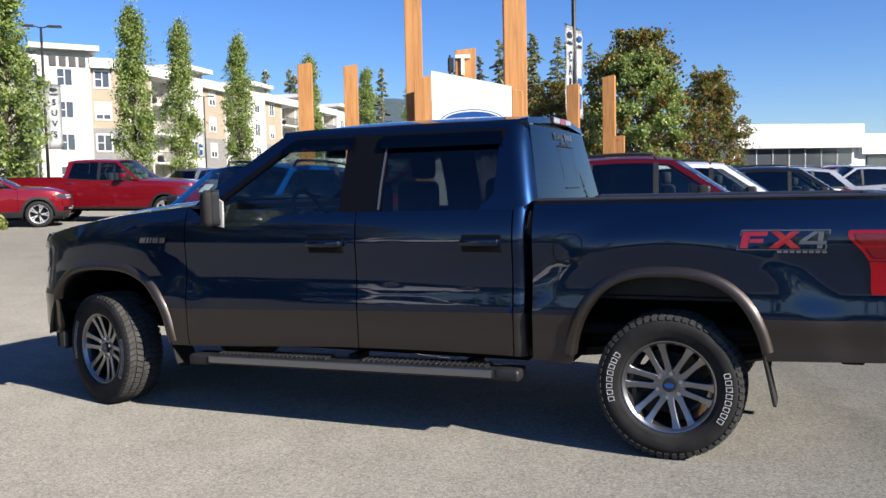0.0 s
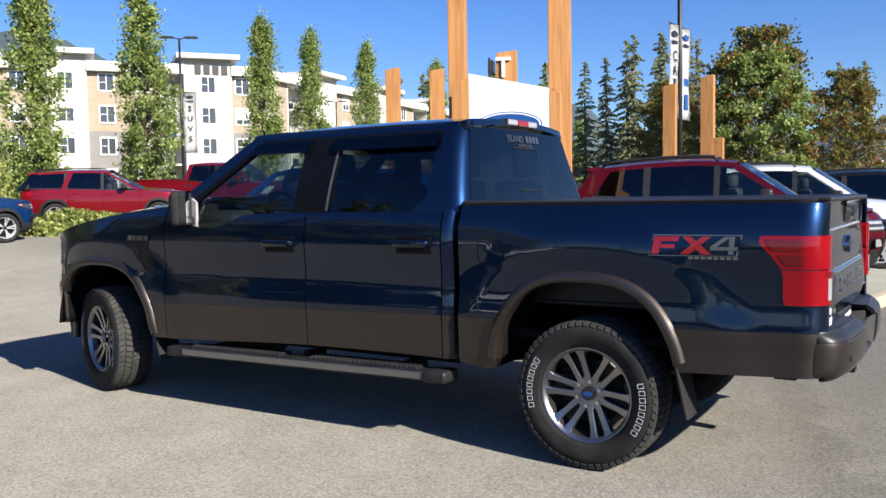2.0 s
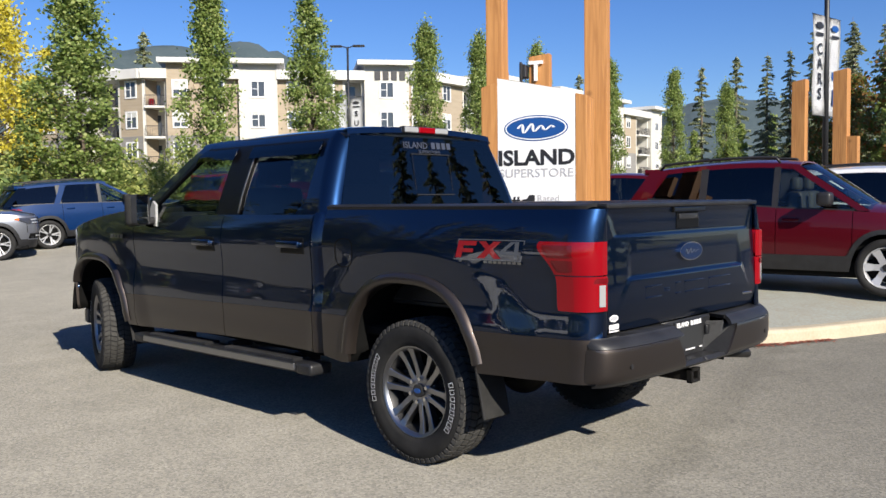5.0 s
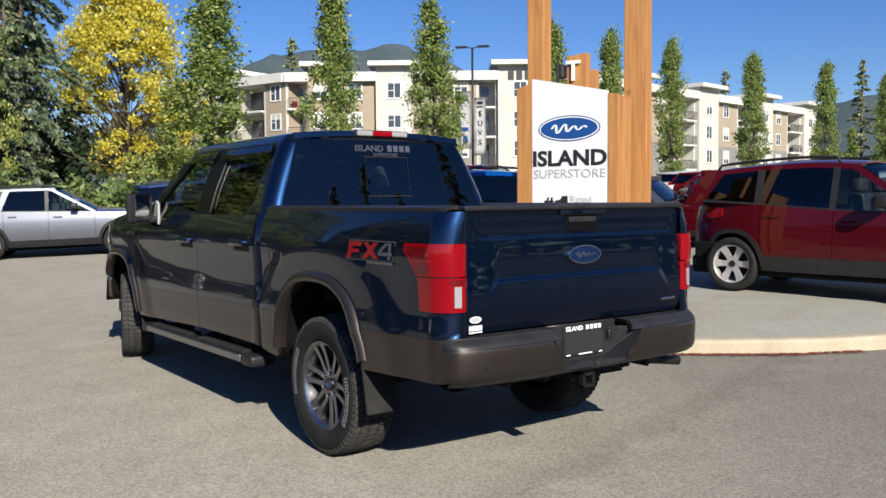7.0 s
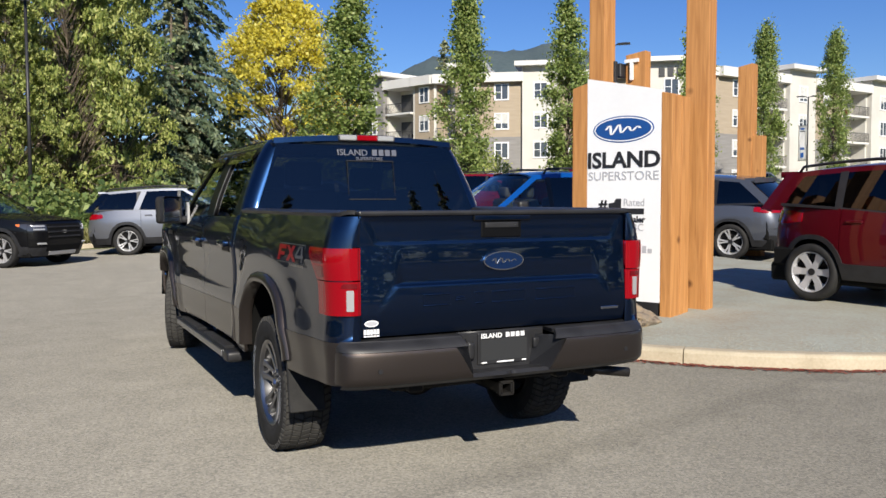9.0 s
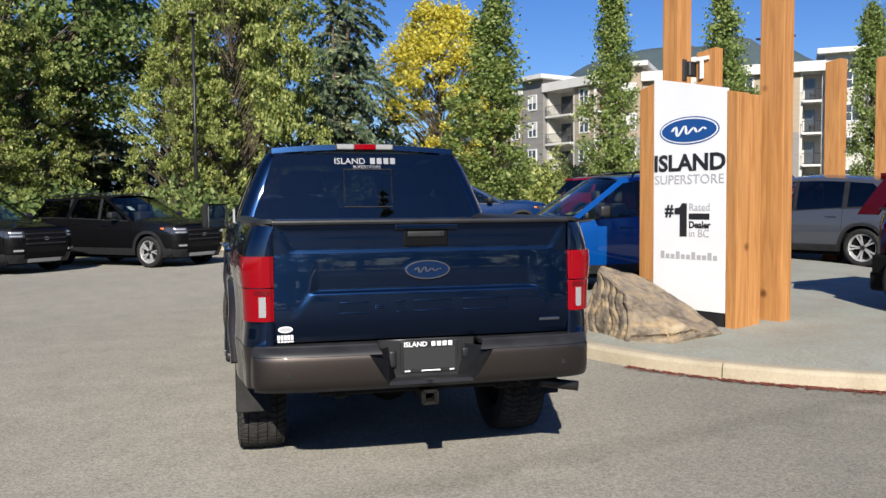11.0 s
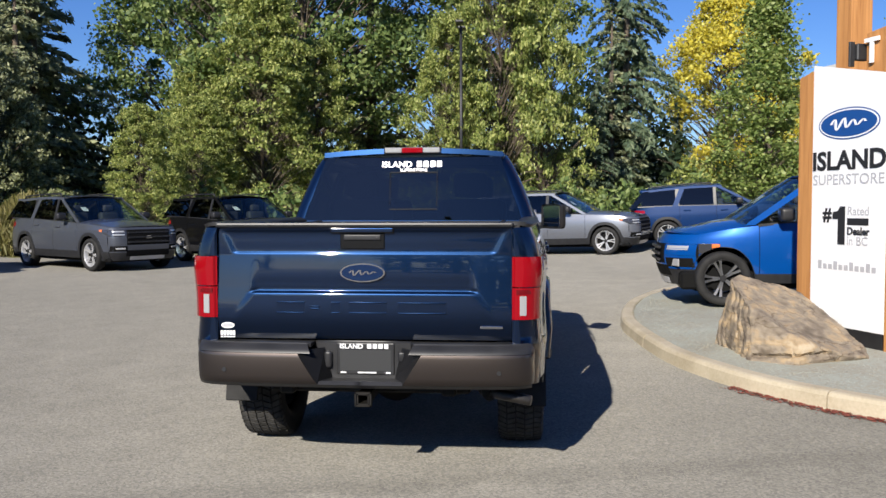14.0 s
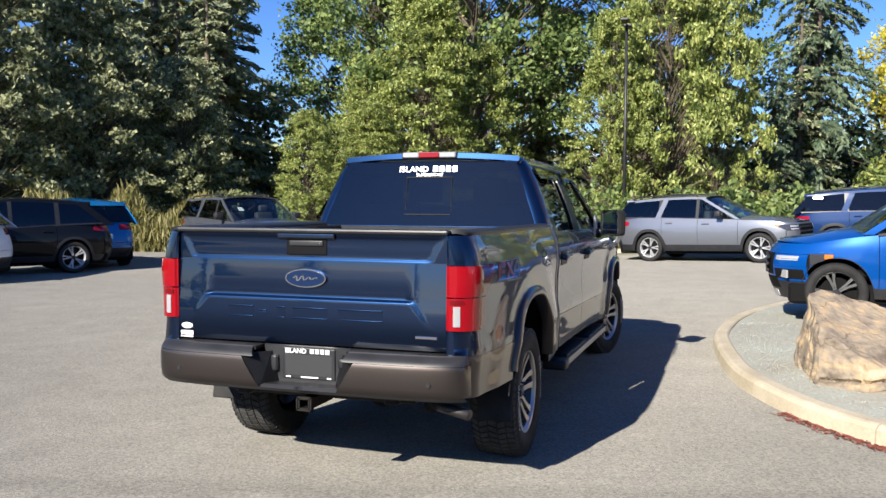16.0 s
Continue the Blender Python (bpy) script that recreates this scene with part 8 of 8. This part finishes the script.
# rear bumper
bump_half = 0.897
plan = lambda y: 1.04 + 0.225 * max(0.0, 1 - (abs(y) / bump_half) ** 6) ** (1 / 6) - 0.02 * (y / 0.9) ** 2
face = lambda z: lerp_table([(0.575, -0.045), (0.60, -0.012), (0.64, 0.0), (0.735, 0.004), (0.765, -0.004), (0.785, -0.02), (0.805, -0.05)])(z)
rb = new("rear_bumper")
rb.parent = truck
tagged(rb, "grey-brown and black step bumper")
inner = lambda z: 0.245 + 0.62 * (z - 0.635)
for s in (-1, 1):
    surf = lambda z, v, s=s: (plan(v) + face(z), s * v, z)
    skin("corner_piece", span(0.598, 0.757, 8), inner, lambda z: 0.8965, 30, surf, TRUCK_GREY, rb, "grey-brown painted bumper corner", out=lambda q, s=s: Vector((1, s * 0.5, 0)))
    y0, y1 = sorted((s * 0.865, s * 0.895))
    part("corner_side", box_bm(0.985, 1.06, y0, y1, 0.60, 0.757, 0.01), TRUCK_GREY, rb)
    skin("pad_edge", span(0.759, 0.806, 5), lambda z: 0.262 + 0.5 * (z - 0.774), lambda z: 0.895, 30, surf, BLACK_PLASTIC, rb, out=lambda q, s=s: Vector((1, s * 0.5, 0)))
    skin("under_edge", span(0.575, 0.596, 3), lambda z: 0.0, lambda z: 0.88, 24, surf, BLACK_PLASTIC, rb, out=lambda q, s=s: Vector((1, s * 0.5, 0)))
    for yy in (0.32, 0.715):
        bm = bmesh.new()
        tube(bm, (plan(yy) - 0.01, s * yy, 0.668), (plan(yy) + 0.007, s * yy, 0.668), 0.013, 0.012, 14)
        if yy > 0.5:
            part("parking_sensor", bm, BLACK_PLASTIC, rb)
        else:
            bm.free()
    # sloped cheek beside the plate
    bm = bmesh.new()
    q = [bm.verts.new(c) for c in ((plan(0.3) + face(0.77), s * inner(0.772), 0.772), (plan(0.2) + face(0.6), s * inner(0.598), 0.598), (1.135, s * 0.165, 0.612), (1.135, s * 0.205, 0.772))]
    bm.faces.new(q if s > 0 else q[::-1])
    bmesh.ops.solidify(bm, geom=bm.faces[:], thickness=0.006)
    part("plate_cheek", bm, BLACK_PLASTIC, rb)
skin("step_pad", [-0.885, -0.86, -0.8, -0.7, -0.55, -0.4, -0.3, -0.262, -0.258, -0.1, 0.1, 0.258, 0.262, 0.3, 0.4, 0.55, 0.7, 0.8, 0.86, 0.885], lambda y: 1.08, lambda y: plan(y) + face(0.805) if abs(y) > 0.26 else 1.128, 4, lambda y, x: (x, y, 0.806 + 0.002 * math.sin(x * 190)), BLACK_PLASTIC, rb, out=lambda q: Vector((0, 0, 1)))
part("plate_recess", box_bm(1.10, 1.135, -0.26, 0.26, 0.59, 0.806, 0.01), BLACK_PLASTIC, rb)
part("recess_floor", box_bm(1.10, 1.235, -0.22, 0.22, 0.585, 0.612, 0.01), BLACK_PLASTIC, rb)
pl = part("plate_frame", box_bm(1.133, 1.143, -0.14, 0.165, 0.632, 0.798, 0.006, 2), BLACK_PLASTIC, rb, "black dealer plate frame without a plate")
part("plate_blank", box_bm(1.141, 1.1440, -0.125, 0.150, 0.650, 0.762, 0.002), PLATE_GREY, pl)
pt = lambda y, z: Matrix.Translation((1.1445, y, z)) @ pose(0, 0, 0, 0, 0, 90)
text_mesh("lettering", "ISLAND", 0.034, WHITE_VINYL, pl, pt(-0.062, 0.769), bold=0.0008, squeeze=1.08)
for k in range(4):
    part("name_bar", box_bm(0.022 + k * 0.030, 0.022 + k * 0.030 + 0.022, -0.001, 0.001, 0.0, 0.024), WHITE_VINYL, pl, m=pt(0.0, 0.769))
for y0, y1 in ((-0.12, -0.09), (-0.03, 0.07), (0.12, 0.145)):
    part("frame_bar", box_bm(y0, y1, -0.001, 0.001, 0.0, 0.007), WHITE_VINYL, pl, m=pt(0.0, 0.639))
part("plug_cover", box_bm(1.133, 1.160, -0.205, -0.165, 0.665, 0.755, 0.014, 3), BLACK_PLASTIC, rb, smooth=True)
part("plug_cover", box_bm(1.133, 1.155, 0.185, 0.225, 0.70, 0.755, 0.010, 2), BLACK_PLASTIC, rb, smooth=True)

# hitch, exhaust and what hangs underneath
hb = bmesh.new()
for a, b, c, d in ((-0.045, -0.033, 0.478, 0.562), (0.033, 0.045, 0.478, 0.562), (-0.045, 0.045, 0.478, 0.490), (-0.045, 0.045, 0.550, 0.562)):
    box_bm(0.95, 1.235, 0.005 + a, 0.005 + b, c, d, 0.002, bm=hb)
def shrink(bm):
    for v in bm.verts:
        v.co = (v.co.x - 0.05, 0.005 + (v.co.y - 0.005) * 0.72, 0.508 + (v.co.z - 0.52) * 0.72)


shrink(hb)
hit = part("hitch_receiver", hb, STEEL_DARK, truck, "black square hitch receiver")
cb = bmesh.new()
for a, b, c, d in ((-0.058, -0.042, 0.466, 0.574), (0.052, 0.068, 0.466, 0.574), (-0.058, 0.068, 0.466, 0.482), (-0.058, 0.068, 0.558, 0.574)):
    box_bm(1.205, 1.237, a, b, c, d, 0.003, bm=cb)
shrink(cb)
part("hitch_collar", cb, STEEL_DARK, hit)
# a near-black block fills the receiver, its colour standing for the shade inside
part("receiver_shade", box_bm(0.95, 1.03, -0.02, 0.03, 0.487, 0.529), DARK_VOID, hit)
part("hitch_bar", box_bm(0.86, 0.98, -0.55, 0.55, 0.50, 0.60, 0.01), STEEL_DARK, hit)
for s in (-1, 1):
    y0, y1 = sorted((s * 0.40, s * 0.48))
    part("frame_rail", box_bm(-4.5, 1.05, y0, y1, 0.50, 0.68, 0.012), STEEL_DARK, truck)
    bm = bmesh.new()
    tube(bm, (0.45, s * 0.55, 0.62), (-0.62, s * 0.55, 0.50), 0.035, 0.035, 6)
    tube(bm, (0.0, s * 0.55, 0.44), (0.78, s * 0.55, 0.60), 0.035, 0.035, 6)
    part("leaf_spring", bm, STEEL_DARK, truck)
bm = bmesh.new()
tube(bm, (0, -0.70, 0.40), (0, 0.70, 0.40), 0.05, 0.05, 12)
ax = part("rear_axle", bm, STEEL_DARK, truck, smooth=True)
bm = bmesh.new()
bmesh.ops.create_uvsphere(bm, u_segments=20, v_segments=12, radius=0.16)
part("differential", bm, STEEL_DARK, ax, smooth=True, m=pose(0.02, 0, 0.40))
bm = bmesh.new()
tube(bm, (-2.4, 0.30, 0.42), (0.35, 0.34, 0.46), 0.045, 0.045, 12)
tube(bm, (0.35, 0.34, 0.46), (0.72, 0.56, 0.54), 0.04, 0.04, 12)
tube(bm, (0.72, 0.56, 0.54), (1.02, 0.66, 0.515), 0.04, 0.04, 12)
ex = part("exhaust_pipe", bm, STEEL_DARK, truck, smooth=True)
bm = bmesh.new()
tube(bm, (0.98, 0.62, 0.520), (1.065, 0.875, 0.492), 0.027, 0.028, 16)
part("exhaust_tip", bm, EXHAUST, ex, "dull metal exhaust tip", smooth=True)
bm = bmesh.new()
vs_, fs_ = lathe([(0.16, -0.11), (0.36, -0.12), (0.385, -0.07), (0.385, 0.07), (0.36, 0.12), (0.16, 0.11)], 36, "z")
put_part("spare_wheel", mesh_of("spare_wheel", vs_, fs_, RUBBER, True), truck, "spare wheel slung under the bed", pose(0.62, 0, 0.66))
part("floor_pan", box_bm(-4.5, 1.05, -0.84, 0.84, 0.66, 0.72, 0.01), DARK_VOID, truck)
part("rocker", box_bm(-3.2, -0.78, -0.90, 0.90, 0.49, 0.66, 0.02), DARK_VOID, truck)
part("bed_floor", box_bm(-0.75, 1.06, -0.69, 0.69, 0.84, 0.88, 0.005), BLACK_PLASTIC, truck)
part("bed_front", box_bm(-0.745, -0.71, -0.80, 0.80, 0.60, 1.40, 0.005), BLACK_PLASTIC, truck)
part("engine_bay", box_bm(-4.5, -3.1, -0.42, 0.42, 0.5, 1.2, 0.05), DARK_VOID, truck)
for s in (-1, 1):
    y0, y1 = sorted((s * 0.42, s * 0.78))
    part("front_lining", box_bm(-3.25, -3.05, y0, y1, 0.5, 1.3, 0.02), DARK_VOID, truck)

# cabin
part("dashboard", box_bm(-3.02, -2.62, -0.84, 0.84, 0.95, 1.38, 0.08, 3), CABIN, truck, smooth=True)
part("cabin_floor", box_bm(-3.1, -0.82, -0.88, 0.88, 0.70, 0.76), CABIN, truck)
part("console", box_bm(-2.6, -1.9, -0.15, 0.15, 0.72, 1.12, 0.05, 2), CABIN, truck)
for s in (-1, 1):
    y0, y1 = sorted((s * 0.86, s * 0.90))
    part("door_card", box_bm(-3.0, -0.87, y0, y1, 0.70, 1.30, 0.02), CABIN, truck)
    for x, mat, nm in ((-2.12, PALE_CLOTH, "front_seat"), (-1.12, CABIN, "rear_seat")):
        bm = box_bm(x - 0.48, x + 0.05, s * 0.42 - 0.26, s * 0.42 + 0.26, 0.95, 1.10, 0.06, 3)
        box_bm(x - 0.02, x + 0.14, s * 0.42 - 0.25, s * 0.42 + 0.25, 1.02, 1.56, 0.06, 3, bm=bm)
        st_ = part(nm, bm, mat, truck, smooth=True)
        bm = box_bm(x + 0.05, x + 0.16, s * 0.42 - 0.13, s * 0.42 + 0.13, 1.58, 1.76, 0.045, 3)
        part("headrest", bm, CABIN, st_, smooth=True)
vs_, fs_ = [], []
for i in range(36):
    a = 2 * math.pi * i / 36
    for j in range(8):
        b_ = 2 * math.pi * j / 8
        r = 0.185 + 0.016 * math.cos(b_)
        vs_.append((0.016 * math.sin(b_), r * math.cos(a), r * math.sin(a)))
for i in range(36):
    for j in range(8):
        fs_.append((i * 8 + j, i * 8 + (j + 1) % 8, ((i + 1) % 36) * 8 + (j + 1) % 8, ((i + 1) % 36) * 8 + j))
sw = put_part("steering_wheel", mesh_of("steering_wheel", vs_, fs_, CABIN, True), truck, m=pose(-2.52, -0.42, 1.33, 0, -22, 0))
bm = box_bm(-0.05, 0.01, -0.07, 0.07, -0.07, 0.05, 0.02, 2)
box_bm(-0.01, 0.01, -0.18, 0.18, -0.02, 0.02, 0.006, bm=bm)
part("wheel_hub", bm, SATIN, sw)
part("inner_mirror", box_bm(-2.56, -2.52, -0.12, 0.12, 1.74, 1.81, 0.015, 2), CABIN, truck)
part("headliner", box_bm(-2.4, -0.88, -0.62, 0.62, 1.88, 1.90), PALE_CLOTH, truck)


# wheels
def truck_wheel(x, s, steer):
    hub = new("wheel")
    hub.parent = truck
    hub.matrix_basis = pose(x, s * 0.812, T_R, 0, 0, steer) @ Matrix.Diagonal((1, s, 1, 1))
    w = 0.138
    prof = [(0.236, -w * 0.7), (0.25, -w * 0.92), (0.30, -w * 1.02), (0.35, -w), (0.378, -w * 0.93), (0.391, -w * 0.8), (0.393, 0), (0.391, w * 0.8), (0.378, w * 0.93), (0.362, w * 0.975), (0.358, w * 1.0), (0.335, w * 1.03), (0.308, w * 1.035), (0.302, w * 1.02), (0.28, w * 1.0), (0.262, w * 0.95), (0.252, w * 0.86), (0.238, w * 0.8)]
    vs, fs = lathe(prof, 64)
    ty = put_part("tyre", mesh_of("tyre", vs, [f[::-1] for f in fs], RUBBER, True), hub, "black all-terrain tyre with raised white marks")
    # tread blocks in five staggered ribs with shoulder lugs
    vs, fs = [], []
    for row, (a, b, hgt) in enumerate(((-1.0, -0.66, 0.4), (-0.60, -0.24, 0), (-0.18, 0.18, 0), (0.24, 0.60, 0), (0.66, 1.0, 0.4))):
        n = 58
        for i in range(n):
            t0 = 2 * math.pi * (i + 0.5 * (row % 2)) / n
            t1 = t0 + 2 * math.pi / n * 0.74
            sk = 0.35 * 2 * math.pi / n * (1 if row % 2 else -1)
            k = len(vs)
            for r in (0.388, 0.402):
                for tt, yy, dd in ((t0, a, 0), (t1, a, 0), (t1 + sk, b, 0), (t0 + sk, b, 0)):
                    y = yy * w * 0.94
                    rr = r - (0.012 * (abs(yy) > 0.95)) - 0.004 * abs(yy)
                    vs.append((rr * math.cos(tt), y, rr * math.sin(tt)))
            fs += [(k + 4, k + 5, k + 6, k + 7), (k, k + 1, k + 5, k + 4), (k + 1, k + 2, k + 6, k + 5), (k + 2, k + 3, k + 7, k + 6), (k + 3, k, k + 4, k + 7)]
        # shoulder lugs reach down the sidewall
    for side in (-1, 1):
        for i in range(58):
            t0 = 2 * math.pi * i / 58
            t1 = t0 + 2 * math.pi / 58 * 0.62
            k = len(vs)
            for r, y in ((0.393, 0.93), (0.368, 0.99)):
                for tt in (t0, t1):
                    vs.append((r * math.cos(tt), side * y * w * 1.005, r * math.sin(tt)))
            for r, y in ((0.388, 0.88), (0.362, 0.95)):
                for tt in (t0, t1):
                    vs.append((r * math.cos(tt), side * y * w, r * math.sin(tt)))
            fs += [(k, k + 1, k + 3, k + 2), (k, k + 2, k + 6, k + 4), (k + 1, k + 5, k + 7, k + 3), (k + 2, k + 3, k + 7, k + 6)]
    me = mesh_of("tread", vs, fs, TREAD)
    bm = bmesh.new()
    bm.from_mesh(me)
    bmesh.ops.recalc_face_normals(bm, faces=bm.faces)
    bm.to_mesh(me)
    bm.free()
    tagged(put_part("tread", me, ty, "unworn block tread"), kind="stuff")
    # raised white marks where the maker's name stands: outlined plain bars
    for mid in (math.radians(172), math.radians(-8)):
        for kk in range(8):
            vs, fs = [], []
            c = mid + (kk - 3.5) * 0.115
            for r0, r1, a0, a1 in ((0.300, 0.303, -0.040, 0.040), (0.330, 0.333, -0.040, 0.040), (0.303, 0.330, -0.040, -0.031), (0.303, 0.330, 0.031, 0.040)):
                k = len(vs)
                for r, a in ((r0, a0), (r1, a0), (r1, a1), (r0, a1)):
                    vs.append((r * math.cos(c + a), w * 1.045, r * math.sin(c + a)))
                fs.append((k, k + 1, k + 2, k + 3))
            put_part("white_mark", mesh_of("white_mark", vs, fs, WHITE_VINYL), ty)
    vs, fs = lathe([(0.20, -w * 0.7), (0.215, -w * 0.2), (0.222, w * 0.35), (0.232, w * 0.72), (0.244, w * 0.86), (0.252, w * 0.90), (0.255, w * 0.84)], 56)
    rim = put_part("rim", mesh_of("rim", vs, fs, ALLOY_GREY, True), hub, "machined six-spoke alloy rim with grey pockets")
    vs, fs = lathe([(0.231, w * 0.74), (0.240, w * 0.84), (0.248, w * 0.905), (0.2525, w * 0.91)], 56)
    put_part("rim_lip", mesh_of("rim_lip", vs, fs, ALLOY, True), rim)
    for i in range(6):
        a = 2 * math.pi * i / 6 - 0.17
        for sg in (-1, 1):
            bm = bmesh.new()
            rows = []
            for rad, off, hw, yy in ((0.055, 0.017, 0.017, 0.074), (0.085, 0.0245, 0.0175, 0.078), (0.115, 0.0285, 0.0155, 0.082), (0.165, 0.034, 0.0155, 0.089), (0.205, 0.0395, 0.018, 0.099), (0.226, 0.044, 0.024, 0.107), (0.243, 0.047, 0.031, 0.113)):
                rows.append([(rad, sg * (off - hw), yy - 0.002), (rad, sg * (off - hw * 0.8), yy), (rad, sg * (off + hw * 0.8), yy), (rad, sg * (off + hw), yy - 0.002), (rad, sg * (off + hw * 0.9), yy - 0.045), (rad, sg * (off - hw * 0.9), yy - 0.045)])
            ca, sa = math.cos(a), math.sin(a)
            vv = [[bm.verts.new((r * ca - t * sa, y, r * sa + t * ca)) for r, t, y in row] for row in rows]
            for p0, p1 in zip(vv[:-1], vv[1:]):
                for j in range(6):
                    bm.faces.new((p0[j], p0[(j + 1) % 6], p1[(j + 1) % 6], p1[j]))
            bmesh.ops.recalc_face_normals(bm, faces=bm.faces)
            part("spoke", bm, ALLOY, rim)
        # grey web between the twin bars
        bm = bmesh.new()
        pts = [(0.07, -0.02), (0.07, 0.02), (0.20, 0.034), (0.20, -0.034)]
        q = [bm.verts.new((r * math.cos(a) - t * math.sin(a), 0.045 + 0.1 * (r - 0.07), r * math.sin(a) + t * math.cos(a))) for r, t in pts]
        bm.faces.new(q)
        bmesh.ops.solidify(bm, geom=bm.faces[:], thickness=0.012)
        part("spoke_web", bm, ALLOY_GREY, rim)
        a2 = a + math.pi / 6
        bm = bmesh.new()
        tube(bm, (0.066 * math.cos(a2), 0.04, 0.066 * math.sin(a2)), (0.066 * math.cos(a2), 0.092, 0.066 * math.sin(a2)), 0.0135, 0.0115, 6)
        part("lug_nut", bm, CHROME, rim)
    bm = bmesh.new()
    tube(bm, (0, 0.0, 0), (0, 0.074, 0), 0.094, 0.086, 28)
    part("rim_centre", bm, ALLOY, rim)
    bm = bmesh.new()
    tube(bm, (0, 0.06, 0), (0, 0.094, 0), 0.040, 0.036, 24)
    cap = part("hub_cap", bm, ALLOY_GREY, rim)
    part("cap_mark", oval_bm(0.026, 0.014, 0.094, 0.096, 20), LOGO_BLUE, cap)
    bm = bmesh.new()
    tube(bm, (0, -0.01, 0), (0, 0.012, 0), 0.172, 0.172, 36)
    part("brake_disc", bm, STEEL_DARK, hub)
    part("brake_caliper", box_bm(-0.19, -0.09, -0.03, 0.035, -0.07, 0.09, 0.02, 2), STEEL_DARK, hub)
    return hub


for s in (-1, 1):
    truck_wheel(R_AX, s, 0)
    truck_wheel(F_AX - 0.03, s, -16)
